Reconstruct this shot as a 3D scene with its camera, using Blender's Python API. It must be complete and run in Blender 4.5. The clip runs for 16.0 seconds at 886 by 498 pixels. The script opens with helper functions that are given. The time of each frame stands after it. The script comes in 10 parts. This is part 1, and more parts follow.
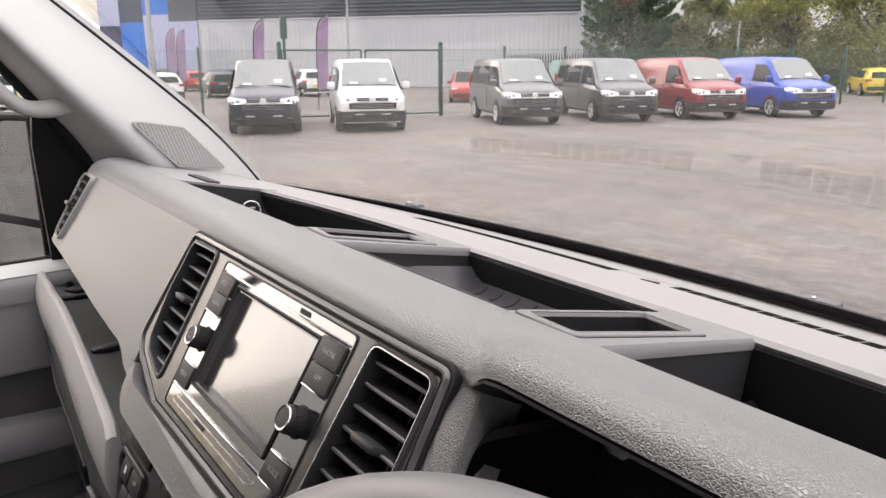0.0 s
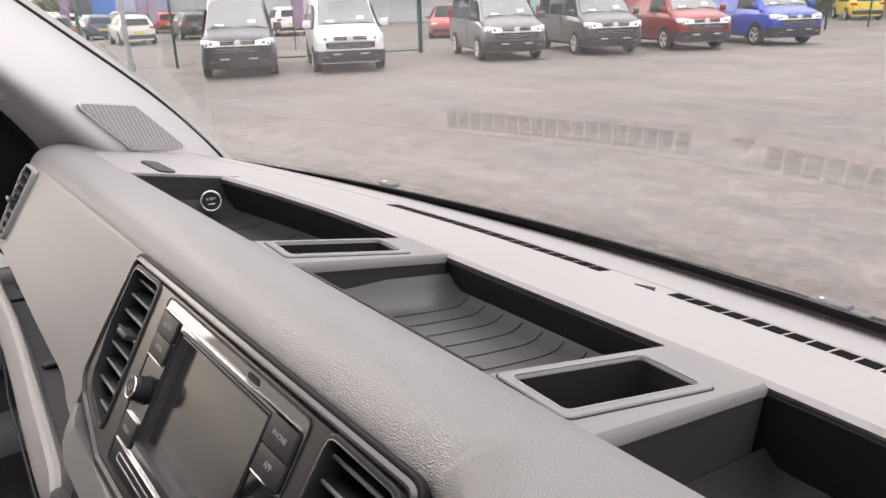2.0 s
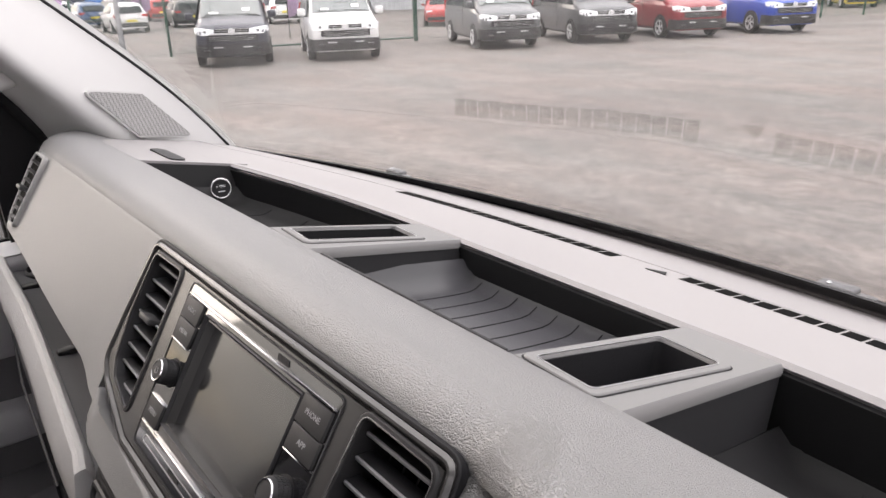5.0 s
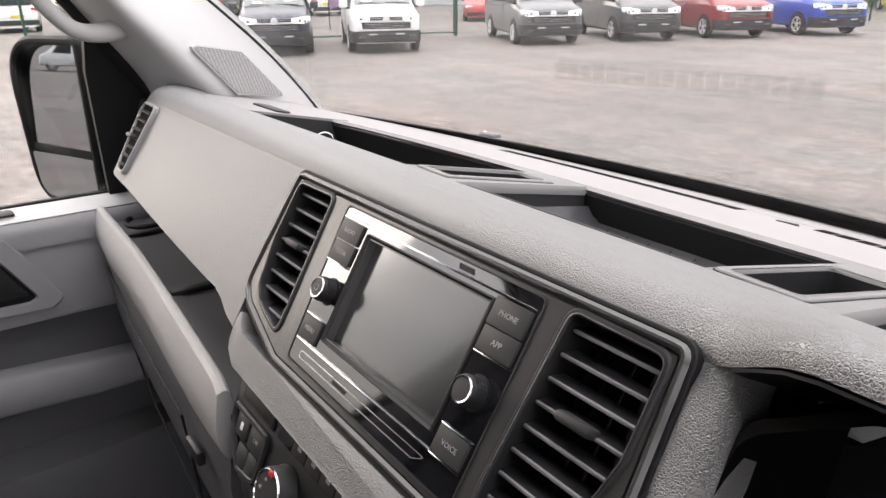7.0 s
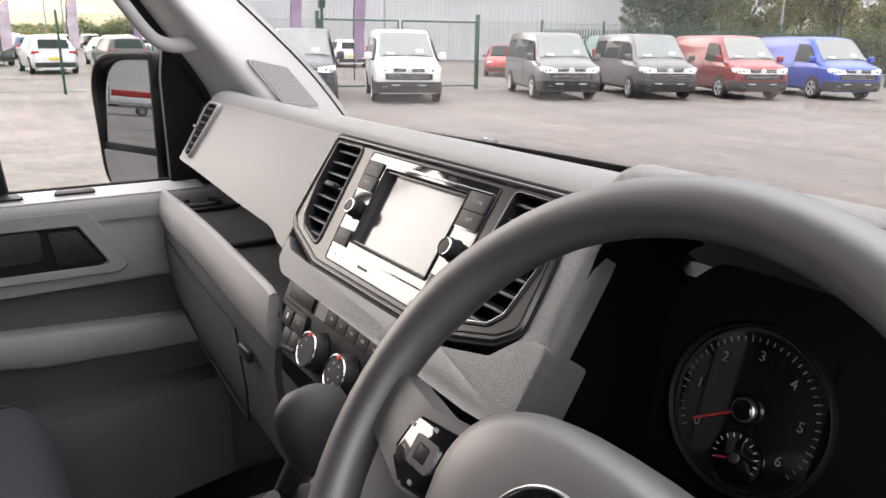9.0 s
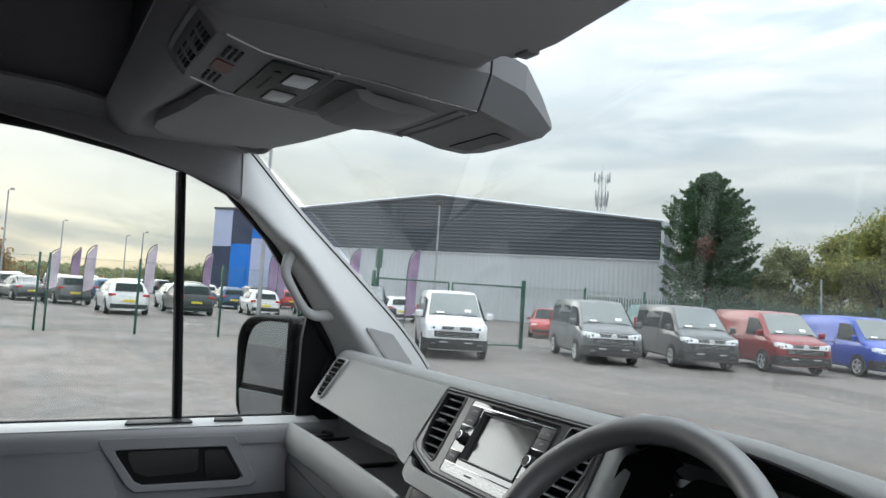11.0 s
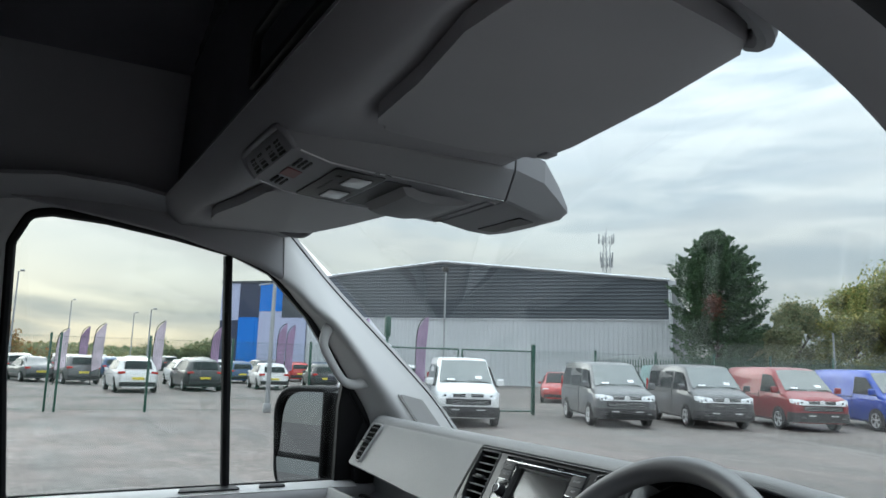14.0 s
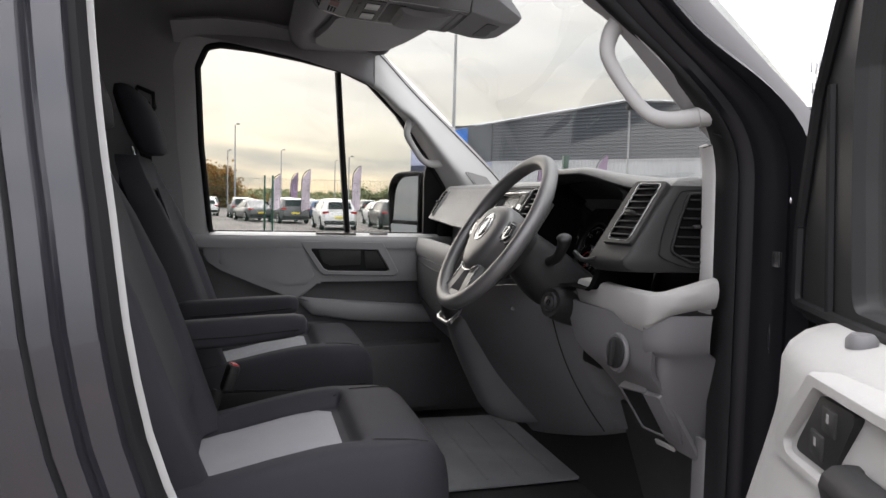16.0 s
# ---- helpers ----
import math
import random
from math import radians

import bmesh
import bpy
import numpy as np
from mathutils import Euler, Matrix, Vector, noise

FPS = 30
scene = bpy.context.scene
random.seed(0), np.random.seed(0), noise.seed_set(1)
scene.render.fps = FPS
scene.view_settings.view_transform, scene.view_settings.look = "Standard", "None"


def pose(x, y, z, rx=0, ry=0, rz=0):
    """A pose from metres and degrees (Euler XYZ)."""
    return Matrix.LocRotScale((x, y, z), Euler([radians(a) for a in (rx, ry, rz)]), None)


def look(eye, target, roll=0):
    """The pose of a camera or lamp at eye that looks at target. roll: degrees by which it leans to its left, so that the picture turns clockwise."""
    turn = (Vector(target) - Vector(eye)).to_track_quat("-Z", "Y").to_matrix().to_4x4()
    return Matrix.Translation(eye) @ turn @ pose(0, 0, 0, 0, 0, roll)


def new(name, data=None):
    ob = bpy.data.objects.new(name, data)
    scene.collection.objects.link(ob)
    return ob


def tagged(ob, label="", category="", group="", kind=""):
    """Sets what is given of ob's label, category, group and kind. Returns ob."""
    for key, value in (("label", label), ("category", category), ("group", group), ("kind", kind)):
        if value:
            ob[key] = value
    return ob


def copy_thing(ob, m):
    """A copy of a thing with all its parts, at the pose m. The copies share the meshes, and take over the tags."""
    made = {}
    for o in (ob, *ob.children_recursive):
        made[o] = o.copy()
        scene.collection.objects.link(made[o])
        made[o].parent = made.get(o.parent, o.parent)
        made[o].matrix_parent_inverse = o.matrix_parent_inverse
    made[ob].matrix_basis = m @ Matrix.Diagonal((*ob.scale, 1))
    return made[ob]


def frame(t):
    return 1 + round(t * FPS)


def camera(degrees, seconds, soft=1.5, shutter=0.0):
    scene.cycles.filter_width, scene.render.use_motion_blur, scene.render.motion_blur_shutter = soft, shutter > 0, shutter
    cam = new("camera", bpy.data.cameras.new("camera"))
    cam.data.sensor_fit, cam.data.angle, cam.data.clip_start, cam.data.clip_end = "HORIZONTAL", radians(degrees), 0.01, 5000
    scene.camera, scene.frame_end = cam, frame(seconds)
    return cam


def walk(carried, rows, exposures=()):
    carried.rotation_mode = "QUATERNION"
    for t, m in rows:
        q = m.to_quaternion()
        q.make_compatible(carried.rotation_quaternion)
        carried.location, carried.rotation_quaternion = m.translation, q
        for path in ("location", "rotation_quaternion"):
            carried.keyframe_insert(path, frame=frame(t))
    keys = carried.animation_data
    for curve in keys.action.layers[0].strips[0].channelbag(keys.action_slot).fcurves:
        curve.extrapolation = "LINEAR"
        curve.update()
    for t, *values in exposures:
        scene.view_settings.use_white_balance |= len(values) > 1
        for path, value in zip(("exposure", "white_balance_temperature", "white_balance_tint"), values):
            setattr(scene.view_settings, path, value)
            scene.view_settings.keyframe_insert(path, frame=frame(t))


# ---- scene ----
cam = camera(63.22, 16.0)
PATH = [
    (0, pose(0.5142, -0.0957, 1.8332, 75.558, 0.377, 53.505)),
    (0.5, pose(0.4900, -0.0676, 1.8640, 74.026, 0.822, 52.771)),
    (1, pose(0.4657, -0.0433, 1.8810, 72.522, 1.158, 52.181)),
    (1.5, pose(0.4502, -0.0305, 1.8823, 71.475, 1.511, 52.050)),
    (2, pose(0.4455, -0.0278, 1.8826, 70.632, 1.754, 51.908)),
    (2.5, pose(0.4463, -0.0274, 1.8835, 70.106, 1.987, 51.830)),
    (3, pose(0.4531, -0.0338, 1.8849, 69.959, 2.146, 51.762)),
    (5.3, pose(0.4352, -0.0576, 1.8825, 69.702, 1.668, 51.487)),
    (5.5, pose(0.4273, -0.0711, 1.8811, 69.599, 1.567, 51.648)),
    (6, pose(0.4099, -0.0962, 1.8722, 69.400, 1.336, 52.464)),
    (6.5, pose(0.3969, -0.1241, 1.8577, 69.364, 1.163, 53.496)),
    (7, pose(0.3967, -0.1469, 1.8340, 69.518, 0.722, 54.358)),
    (7.5, pose(0.4128, -0.1695, 1.8148, 69.836, 0.431, 54.955)),
    (8, pose(0.4491, -0.1953, 1.7981, 70.447, 0.001, 55.387)),
    (10.3, pose(0.8945, -0.4582, 1.7857, 84.486, -3.043, 59.018)),
    (10.5, pose(0.9247, -0.4937, 1.7954, 87.229, -3.289, 59.359)),
    (11, pose(0.9641, -0.5875, 1.8411, 93.641, -3.593, 59.746)),
    (11.5, pose(0.9961, -0.6555, 1.8829, 99.011, -3.415, 59.901)),
    (12, pose(1.0286, -0.6845, 1.8970, 102.513, -3.002, 59.897)),
    (12.5, pose(1.0326, -0.7049, 1.8975, 104.145, -2.426, 59.686)),
    (13, pose(1.0316, -0.7143, 1.8916, 103.939, -2.011, 59.404)),
    (13.5, pose(1.0380, -0.7215, 1.8685, 101.937, -1.707, 59.478)),
    (14, pose(1.0836, -0.7137, 1.8362, 98.896, -1.680, 60.413)),
    (14.5, pose(1.2323, -0.7056, 1.7903, 95.313, -1.697, 62.724)),
    (15, pose(1.4315, -0.6892, 1.7378, 91.751, -1.740, 66.076)),
    (15.5, pose(1.6718, -0.6522, 1.6534, 88.680, -1.679, 70.523)),
    (16, pose(1.9034, -0.5836, 1.6216, 86.210, -1.365, 75.263)),
]
# end of path
# the film's own exposure and white balance
EXPOSURES = [(0, 1.5, 6610, 22), (3, 1.55, 6610, 22), (5.5, 1.6, 6560, 21), (8, 1.8, 6510, 20), (10.3, 1.49, 6510, 19), (10.5, 1.44, 6460, 18), (11, 1.1, 5860, 8), (11.5, 0.8, 5610, 3), (12, 0.85, 5760, 5), (12.5, 1.18, 6010, 10), (13.5, 1.06, 6110, 11), (14, 0.98, 5660, 5), (14.5, 0.98, 5590, 4), (15, 1.08, 5590, 4), (15.5, 1.06, 5840, 8), (16, 1.18, 6390, 16)]
walk(cam, PATH, EXPOSURES)

# ---------------------------------------------------------------- world and light
SUN_AZ = 100.0     # degrees to the left of straight ahead
SUN_EL = 16.0


def make_world():
    """A broken overcast: brighter overhead, thin blue between the clouds, a warm glow low towards the sun."""
    w = bpy.data.worlds.new("sky")
    scene.world = w
    w.use_nodes = True
    nt = w.node_tree
    nt.nodes.clear()
    lk = nt.links.new

    def node(kind, **props):
        return nt.nodes.new(kind)

    def maths(op, a, b=None):
        n = nt.nodes.new("ShaderNodeMath")
        n.operation = op
        for k, v in enumerate((a, b)):
            if v is None:
                continue
            if isinstance(v, (int, float)):
                n.inputs[k].default_value = v
            else:
                lk(v, n.inputs[k])
        return n.outputs["Value"]

    def mixed(fac, a, b, blend="MIX"):
        n = nt.nodes.new("ShaderNodeMixRGB")
        n.blend_type = blend
        for k, v in (("Fac", fac), ("Color1", a), ("Color2", b)):
            if isinstance(v, tuple):
                n.inputs[k].default_value = (*v, 1)
            elif isinstance(v, (int, float)):
                n.inputs[k].default_value = v
            else:
                lk(v, n.inputs[k])
        return n.outputs["Color"]

    out, bg = node("ShaderNodeOutputWorld"), node("ShaderNodeBackground")
    bg.inputs["Strength"].default_value = 0.15
    sky = node("ShaderNodeTexSky")
    sky.sky_type = "NISHITA"
    sky.sun_disc = False
    sky.sun_elevation = radians(SUN_EL)
    sky.sun_rotation = radians(-SUN_AZ)
    sky.air_density, sky.dust_density, sky.ozone_density = 1.0, 0.6, 1.0
    tc = node("ShaderNodeTexCoord")
    mp = node("ShaderNodeMapping")
    mp.inputs["Scale"].default_value = (1.0, 1.0, 5.5)
    lk(tc.outputs["Generated"], mp.inputs["Vector"])

    def clouds(scale, p0, p1, seed):
        n = node("ShaderNodeTexNoise")
        n.inputs["Scale"].default_value, n.inputs["Detail"].default_value = scale, 7.0
        n.inputs["Roughness"].default_value, n.inputs["Distortion"].default_value = 0.52, 0.35
        m2 = node("ShaderNodeMapping")
        m2.inputs["Location"].default_value = (seed, 0.3 * seed, 0)
        lk(mp.outputs["Vector"], m2.inputs["Vector"])
        lk(m2.outputs["Vector"], n.inputs["Vector"])
        r = node("ShaderNodeMapRange")
        r.interpolation_type = "SMOOTHSTEP"
        r.inputs["From Min"].default_value, r.inputs["From Max"].default_value = p0, p1
        lk(n.outputs["Fac"], r.inputs["Value"])
        return r.outputs["Result"]

    sep = node("ShaderNodeSeparateXYZ")
    lk(tc.outputs["Generated"], sep.inputs["Vector"])
    up = maths("MAXIMUM", sep.outputs["Z"], 0.0)
    rise = maths("ADD", maths("MULTIPLY", maths("POWER", up, 1.4), 3.2), 0.70)
    side = maths("MAXIMUM", maths("MULTIPLY", sep.outputs["X"], -1.0), 0.0)
    low = maths("MAXIMUM", maths("SUBTRACT", 1.0, maths("MULTIPLY", up, 3.2)), 0.0)
    warm = maths("MULTIPLY", maths("POWER", side, 1.7), low)
    body = mixed(clouds(1.7, 0.38, 0.62, 3.0), (3.45, 3.65, 3.80), (4.60, 4.57, 4.48))
    streaks = mixed(clouds(4.2, 0.46, 0.64, 11.0), body, (5.1, 5.05, 4.85))
    glow = mixed(warm, streaks, (1.05, 0.985, 0.83), "MULTIPLY")
    lit = mixed(1.0, glow, rise, "MULTIPLY")
    gaps = maths("ADD", maths("MULTIPLY", clouds(2.3, 0.40, 0.58, 7.0), 0.08), 0.91)
    lk(mixed(gaps, sky.outputs["Color"], lit), bg.inputs["Color"])
    lk(bg.outputs["Background"], out.inputs["Surface"])


make_world()
sun_data = bpy.data.lights.new("sun", "SUN")
sun_data.energy, sun_data.angle, sun_data.color = 1.0, radians(45), (1.0, 0.93, 0.82)
sun = new("sun", sun_data)
_az = radians(90 + SUN_AZ)
sun.matrix_world = look((0, 0, 0), (-math.cos(_az) * math.cos(radians(SUN_EL)), -math.sin(_az) * math.cos(radians(SUN_EL)), -math.sin(radians(SUN_EL))))


# ---------------------------------------------------------------- materials
def surface(name, color, rough=0.5, metal=0.0, grain=0.0, grain_scale=900.0, leather=0.0, leather_scale=420.0,
            vary=0.12, vary_scale=3.0, spec=0.5, coat=0.0, dirt=None, dirt_amount=0.0, dirt_scale=1.5, random_piece=0.0, rough_vary=0.08, ior=1.5):
    """A surface with broad variation of tone and gloss, and fine relief."""
    m = bpy.data.materials.new(name)
    m.use_nodes = True
    nt = m.node_tree
    b = nt.nodes["Principled BSDF"]
    lk = nt.links.new
    b.inputs["Metallic"].default_value = metal
    b.inputs["Specular IOR Level"].default_value = spec
    b.inputs["Coat Weight"].default_value = coat
    b.inputs["IOR"].default_value = ior
    b.inputs["Coat Roughness"].default_value = 0.05
    tc = nt.nodes.new("ShaderNodeTexCoord")
    n = nt.nodes.new("ShaderNodeTexNoise")
    n.inputs["Scale"].default_value, n.inputs["Detail"].default_value = vary_scale, 6.0
    lk(tc.outputs["Object"], n.inputs["Vector"])
    hsv = nt.nodes.new("ShaderNodeHueSaturation")
    hsv.inputs["Color"].default_value = (*color, 1)
    mr = nt.nodes.new("ShaderNodeMapRange")
    mr.inputs["From Min"].default_value, mr.inputs["From Max"].default_value = 0.3, 0.7
    mr.inputs["To Min"].default_value, mr.inputs["To Max"].default_value = 1 - vary, 1 + vary
    lk(n.outputs["Fac"], mr.inputs["Value"])
    if random_piece:
        oi = nt.nodes.new("ShaderNodeObjectInfo")
        mr2 = nt.nodes.new("ShaderNodeMapRange")
        mr2.inputs["To Min"].default_value, mr2.inputs["To Max"].default_value = 1 - random_piece, 1 + random_piece
        lk(oi.outputs["Random"], mr2.inputs["Value"])
        mm = nt.nodes.new("ShaderNodeMath")
        mm.operation = "MULTIPLY"
        lk(mr.outputs["Result"], mm.inputs[0])
        lk(mr2.outputs["Result"], mm.inputs[1])
        lk(mm.outputs["Value"], hsv.inputs["Value"])
    else:
        lk(mr.outputs["Result"], hsv.inputs["Value"])
    col = hsv.outputs["Color"]
    if dirt is not None:
        n2 = nt.nodes.new("ShaderNodeTexNoise")
        n2.inputs["Scale"].default_value, n2.inputs["Detail"].default_value = dirt_scale, 8.0
        n2.inputs["Roughness"].default_value = 0.65
        lk(tc.outputs["Object"], n2.inputs["Vector"])
        rm = nt.nodes.new("ShaderNodeMapRange")
        rm.inputs["From Min"].default_value, rm.inputs["From Max"].default_value = 0.48, 0.68
        rm.inputs["To Max"].default_value = dirt_amount
        lk(n2.outputs["Fac"], rm.inputs["Value"])
        mx = nt.nodes.new("ShaderNodeMixRGB")
        mx.inputs["Color2"].default_value = (*dirt, 1)
        lk(rm.outputs["Result"], mx.inputs["Fac"])
        lk(col, mx.inputs["Color1"])
        col = mx.outputs["Color"]
    lk(col, b.inputs["Base Color"])
    rr = nt.nodes.new("ShaderNodeMapRange")
    rr.inputs["From Min"].default_value, rr.inputs["From Max"].default_value = 0.3, 0.7
    rr.inputs["To Min"].default_value, rr.inputs["To Max"].default_value = max(0.0, rough - rough_vary * rough), min(1.0, rough + rough_vary * rough)
    lk(n.outputs["Fac"], rr.inputs["Value"])
    lk(rr.outputs["Result"], b.inputs["Roughness"])
    last = None
    if leather:
        v = nt.nodes.new("ShaderNodeTexVoronoi")
        v.feature = "DISTANCE_TO_EDGE"
        v.inputs["Scale"].default_value = leather_scale
        wn = nt.nodes.new("ShaderNodeTexNoise")
        wn.inputs["Scale"].default_value = leather_scale * 0.6
        wm = nt.nodes.new("ShaderNodeMixRGB")
        wm.blend_type = "ADD"
        wm.inputs["Fac"].default_value = 1.6 / leather_scale
        lk(tc.outputs["Object"], wn.inputs["Vector"])
        lk(tc.outputs["Object"], wm.inputs["Color1"])
        lk(wn.outputs["Color"], wm.inputs["Color2"])
        lk(wm.outputs["Color"], v.inputs["Vector"])
        mr3 = nt.nodes.new("ShaderNodeMapRange")
        mr3.inputs["From Max"].default_value = 0.20
        lk(v.outputs["Distance"], mr3.inputs["Value"])
        bp = nt.nodes.new("ShaderNodeBump")
        bp.inputs["Strength"].default_value = leather
        bp.inputs["Distance"].default_value = 0.0014
        lk(mr3.outputs["Result"], bp.inputs["Height"])
        last = bp
    if grain:
        g = nt.nodes.new("ShaderNodeTexNoise")
        g.inputs["Scale"].default_value, g.inputs["Detail"].default_value = grain_scale, 3.0
        lk(tc.outputs["Object"], g.inputs["Vector"])
        bp = nt.nodes.new("ShaderNodeBump")
        bp.inputs["Strength"].default_value = grain
        bp.inputs["Distance"].default_value = 0.5 / grain_scale
        lk(g.outputs["Fac"], bp.inputs["Height"])
        if last:
            lk(last.outputs["Normal"], bp.inputs["Normal"])
        last = bp
    if last:
        lk(last.outputs["Normal"], b.inputs["Normal"])
    return m


def clear_glass(name, tint=(1, 1, 1), base=0.03, gain=0.85):
    """A clear pane: it lets light straight through and mirrors more at grazing angles."""
    m = bpy.data.materials.new(name)
    m.use_nodes = True
    nt = m.node_tree
    nt.nodes.clear()
    lk = nt.links.new
    out = nt.nodes.new("ShaderNodeOutputMaterial")
    tr = nt.nodes.new("ShaderNodeBsdfTransparent")
    tr.inputs["Color"].default_value = (*tint, 1)
    gl = nt.nodes.new("ShaderNodeBsdfGlossy")
    gl.inputs["Roughness"].default_value = 0.0
    lw = nt.nodes.new("ShaderNodeLayerWeight")
    lw.inputs["Blend"].default_value = 0.5
    pw = nt.nodes.new("ShaderNodeMath")
    pw.operation = "POWER"
    pw.inputs[1].default_value = 5.0
    ml = nt.nodes.new("ShaderNodeMath")
    ml.operation = "MULTIPLY_ADD"
    ml.inputs[1].default_value, ml.inputs[2].default_value = gain, base
    mx = nt.nodes.new("ShaderNodeMixShader")
    lk(lw.outputs["Facing"], pw.inputs[0])
    lk(pw.outputs["Value"], ml.inputs[0])
    lk(ml.outputs["Value"], mx.inputs["Fac"])
    lk(tr.outputs["BSDF"], mx.inputs[1])
    lk(gl.outputs["BSDF"], mx.inputs[2])
    lk(mx.outputs["Shader"], out.inputs["Surface"])
    return m


M = {}
M["dash"] = surface("grained dash skin", (0.088, 0.086, 0.085), 0.44, leather=0.6, leather_scale=600, vary=0.08, vary_scale=6, spec=0.9, ior=1.95)
M["dash_fine"] = surface("fine grained dash plastic", (0.026, 0.026, 0.026), 0.55, spec=0.3, grain=0.35, grain_scale=1400, vary=0.08, vary_scale=8)
M["fascia"] = surface("grey grained fascia skin", (0.155, 0.152, 0.144), 0.42, leather=0.6, leather_scale=640, vary=0.08, vary_scale=5, spec=0.9, ior=1.9)
M["shelf_top"] = surface("matt grey defroster shelf", (0.25, 0.24, 0.24), 0.55, grain=0.3, grain_scale=1500, vary=0.06)
M["dark"] = surface("black grained plastic", (0.018, 0.018, 0.019), 0.5, grain=0.4, grain_scale=1200, spec=0.35, vary=0.15, vary_scale=9)
# blacker than the tray mat: the shade of the recesses is in its colour
M["tray"] = surface("tray plastic darkened for recess shade", (0.010, 0.010, 0.0105), 0.55, spec=0.25, grain=0.3, grain_scale=900, vary=0.1, vary_scale=9)
# black without gloss: the shade inside openings is put into its colour
M["hole"] = surface("black for shaded openings", (0.004, 0.004, 0.004), 0.9, vary=0.1, spec=0.05)
M["lip"] = surface("grey grained shelf lip", (0.42, 0.415, 0.405), 0.58, leather=0.6, leather_scale=650, vary=0.05, vary_scale=4)
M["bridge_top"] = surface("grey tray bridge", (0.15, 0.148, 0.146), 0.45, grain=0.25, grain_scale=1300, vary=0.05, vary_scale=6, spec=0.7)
# dark counterpart of bridge_top: the shade of the sides is put into its colour
M["bridge"] = surface("tray moulding darkened for shade", (0.020, 0.020, 0.021), 0.48, grain=0.2, grain_scale=1500, vary=0.06, vary_scale=6, spec=0.35)
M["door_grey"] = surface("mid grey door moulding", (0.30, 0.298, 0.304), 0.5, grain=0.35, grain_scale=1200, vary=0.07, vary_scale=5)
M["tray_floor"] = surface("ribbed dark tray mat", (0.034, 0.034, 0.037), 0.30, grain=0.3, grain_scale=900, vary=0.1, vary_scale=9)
M["shelf_mat"] = surface("ribbed grey shelf mat", (0.11, 0.11, 0.114), 0.42, grain=0.3, grain_scale=900, vary=0.1, vary_scale=9)
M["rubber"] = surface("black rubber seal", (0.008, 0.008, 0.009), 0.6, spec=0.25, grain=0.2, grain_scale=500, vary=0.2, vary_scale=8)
M["trim_light"] = surface("light grey moulded trim", (0.45, 0.446, 0.44), 0.55, grain=0.25, grain_scale=1300, vary=0.04, vary_scale=4)
M["pillar"] = surface("pale grey pillar trim", (0.49, 0.488, 0.482), 0.62, grain=0.3, grain_scale=1100, vary=0.04, vary_scale=4)
M["door_trim"] = surface("dark grey door moulding", (0.135, 0.133, 0.138), 0.5, grain=0.35, grain_scale=1200, vary=0.07, vary_scale=5)
M["door_black"] = surface("black door card", (0.10, 0.099, 0.103), 0.55, grain=0.35, grain_scale=1000, vary=0.12, vary_scale=6)
M["console"] = surface("grey headliner plastic", (0.24, 0.24, 0.248), 0.6, grain=0.3, grain_scale=1300, vary=0.05, vary_scale=4)
M["headliner"] = surface("grey headliner cloth", (0.36, 0.357, 0.366), 0.9, grain=0.5, grain_scale=1800, vary=0.06, vary_scale=4, spec=0.2)
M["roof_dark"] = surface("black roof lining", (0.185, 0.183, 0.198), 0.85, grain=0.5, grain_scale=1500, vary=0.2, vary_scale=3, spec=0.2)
M["visor"] = surface("grey visor vinyl", (0.38, 0.377, 0.385), 0.7, grain=0.35, grain_scale=1500, vary=0.05, vary_scale=4)
M["bezel"] = surface("satin dark grey bezel", (0.055, 0.054, 0.052), 0.26, metal=0.3, spec=0.8, grain=0.04, grain_scale=2500, vary=0.06)
M["gloss_black"] = surface("gloss black panel", (0.006, 0.006, 0.007), 0.05, vary=0.1, spec=0.9, coat=0.9, ior=1.65)
M["screen"] = surface("display glass", (0.016, 0.016, 0.016), 0.17, vary=0.05, spec=0.8, coat=0.45, rough_vary=0.2, ior=1.75)
M["button"] = surface("dark grey button", (0.030, 0.030, 0.030), 0.52, spec=0.35, grain=0.1, grain_scale=2500, vary=0.06)
M["chrome"] = surface("chrome", (0.75, 0.75, 0.76), 0.13, metal=1.0, vary=0.05)
M["satin"] = surface("satin chrome", (0.55, 0.55, 0.56), 0.28, metal=1.0, vary=0.05)
M["mark"] = surface("pale printed marking", (0.82, 0.82, 0.82), 0.5, vary=0.05)
M["mark_dim"] = surface("grey printed marking", (0.28, 0.28, 0.28), 0.5, vary=0.05)
M["red_mark"] = surface("red marking", (0.65, 0.05, 0.05), 0.35, vary=0.05)
M["wheel_skin"] = surface("black soft wheel skin", (0.062, 0.061, 0.062), 0.46, grain=0.2, grain_scale=1600, vary=0.1, vary_scale=9, spec=0.9, ior=1.75)
# vane body: the shade between vanes is put into its colour
M["vent"] = surface("vent vane darkened for shade", (0.010, 0.010, 0.011), 0.42, vary=0.1, spec=0.4)
M["cloth"] = surface("black seat cloth", (0.034, 0.034, 0.041), 0.85, grain=0.7, grain_scale=1400, vary=0.12, vary_scale=10, spec=0.3)
M["seat_side"] = surface("charcoal seat side cloth", (0.034, 0.034, 0.041), 0.8, grain=0.6, grain_scale=1600, vary=0.1, vary_scale=8, spec=0.3)
# dark mirror colour stands in for dimmer light on the ground behind
M["mirror"] = surface("mirror glass", (0.33, 0.345, 0.36), 0.01, metal=1.0, vary=0.01)
M["paint"] = surface("dark metallic grey van paint", (0.034, 0.034, 0.042), 0.25, metal=0.5, coat=1.0, vary=0.05)
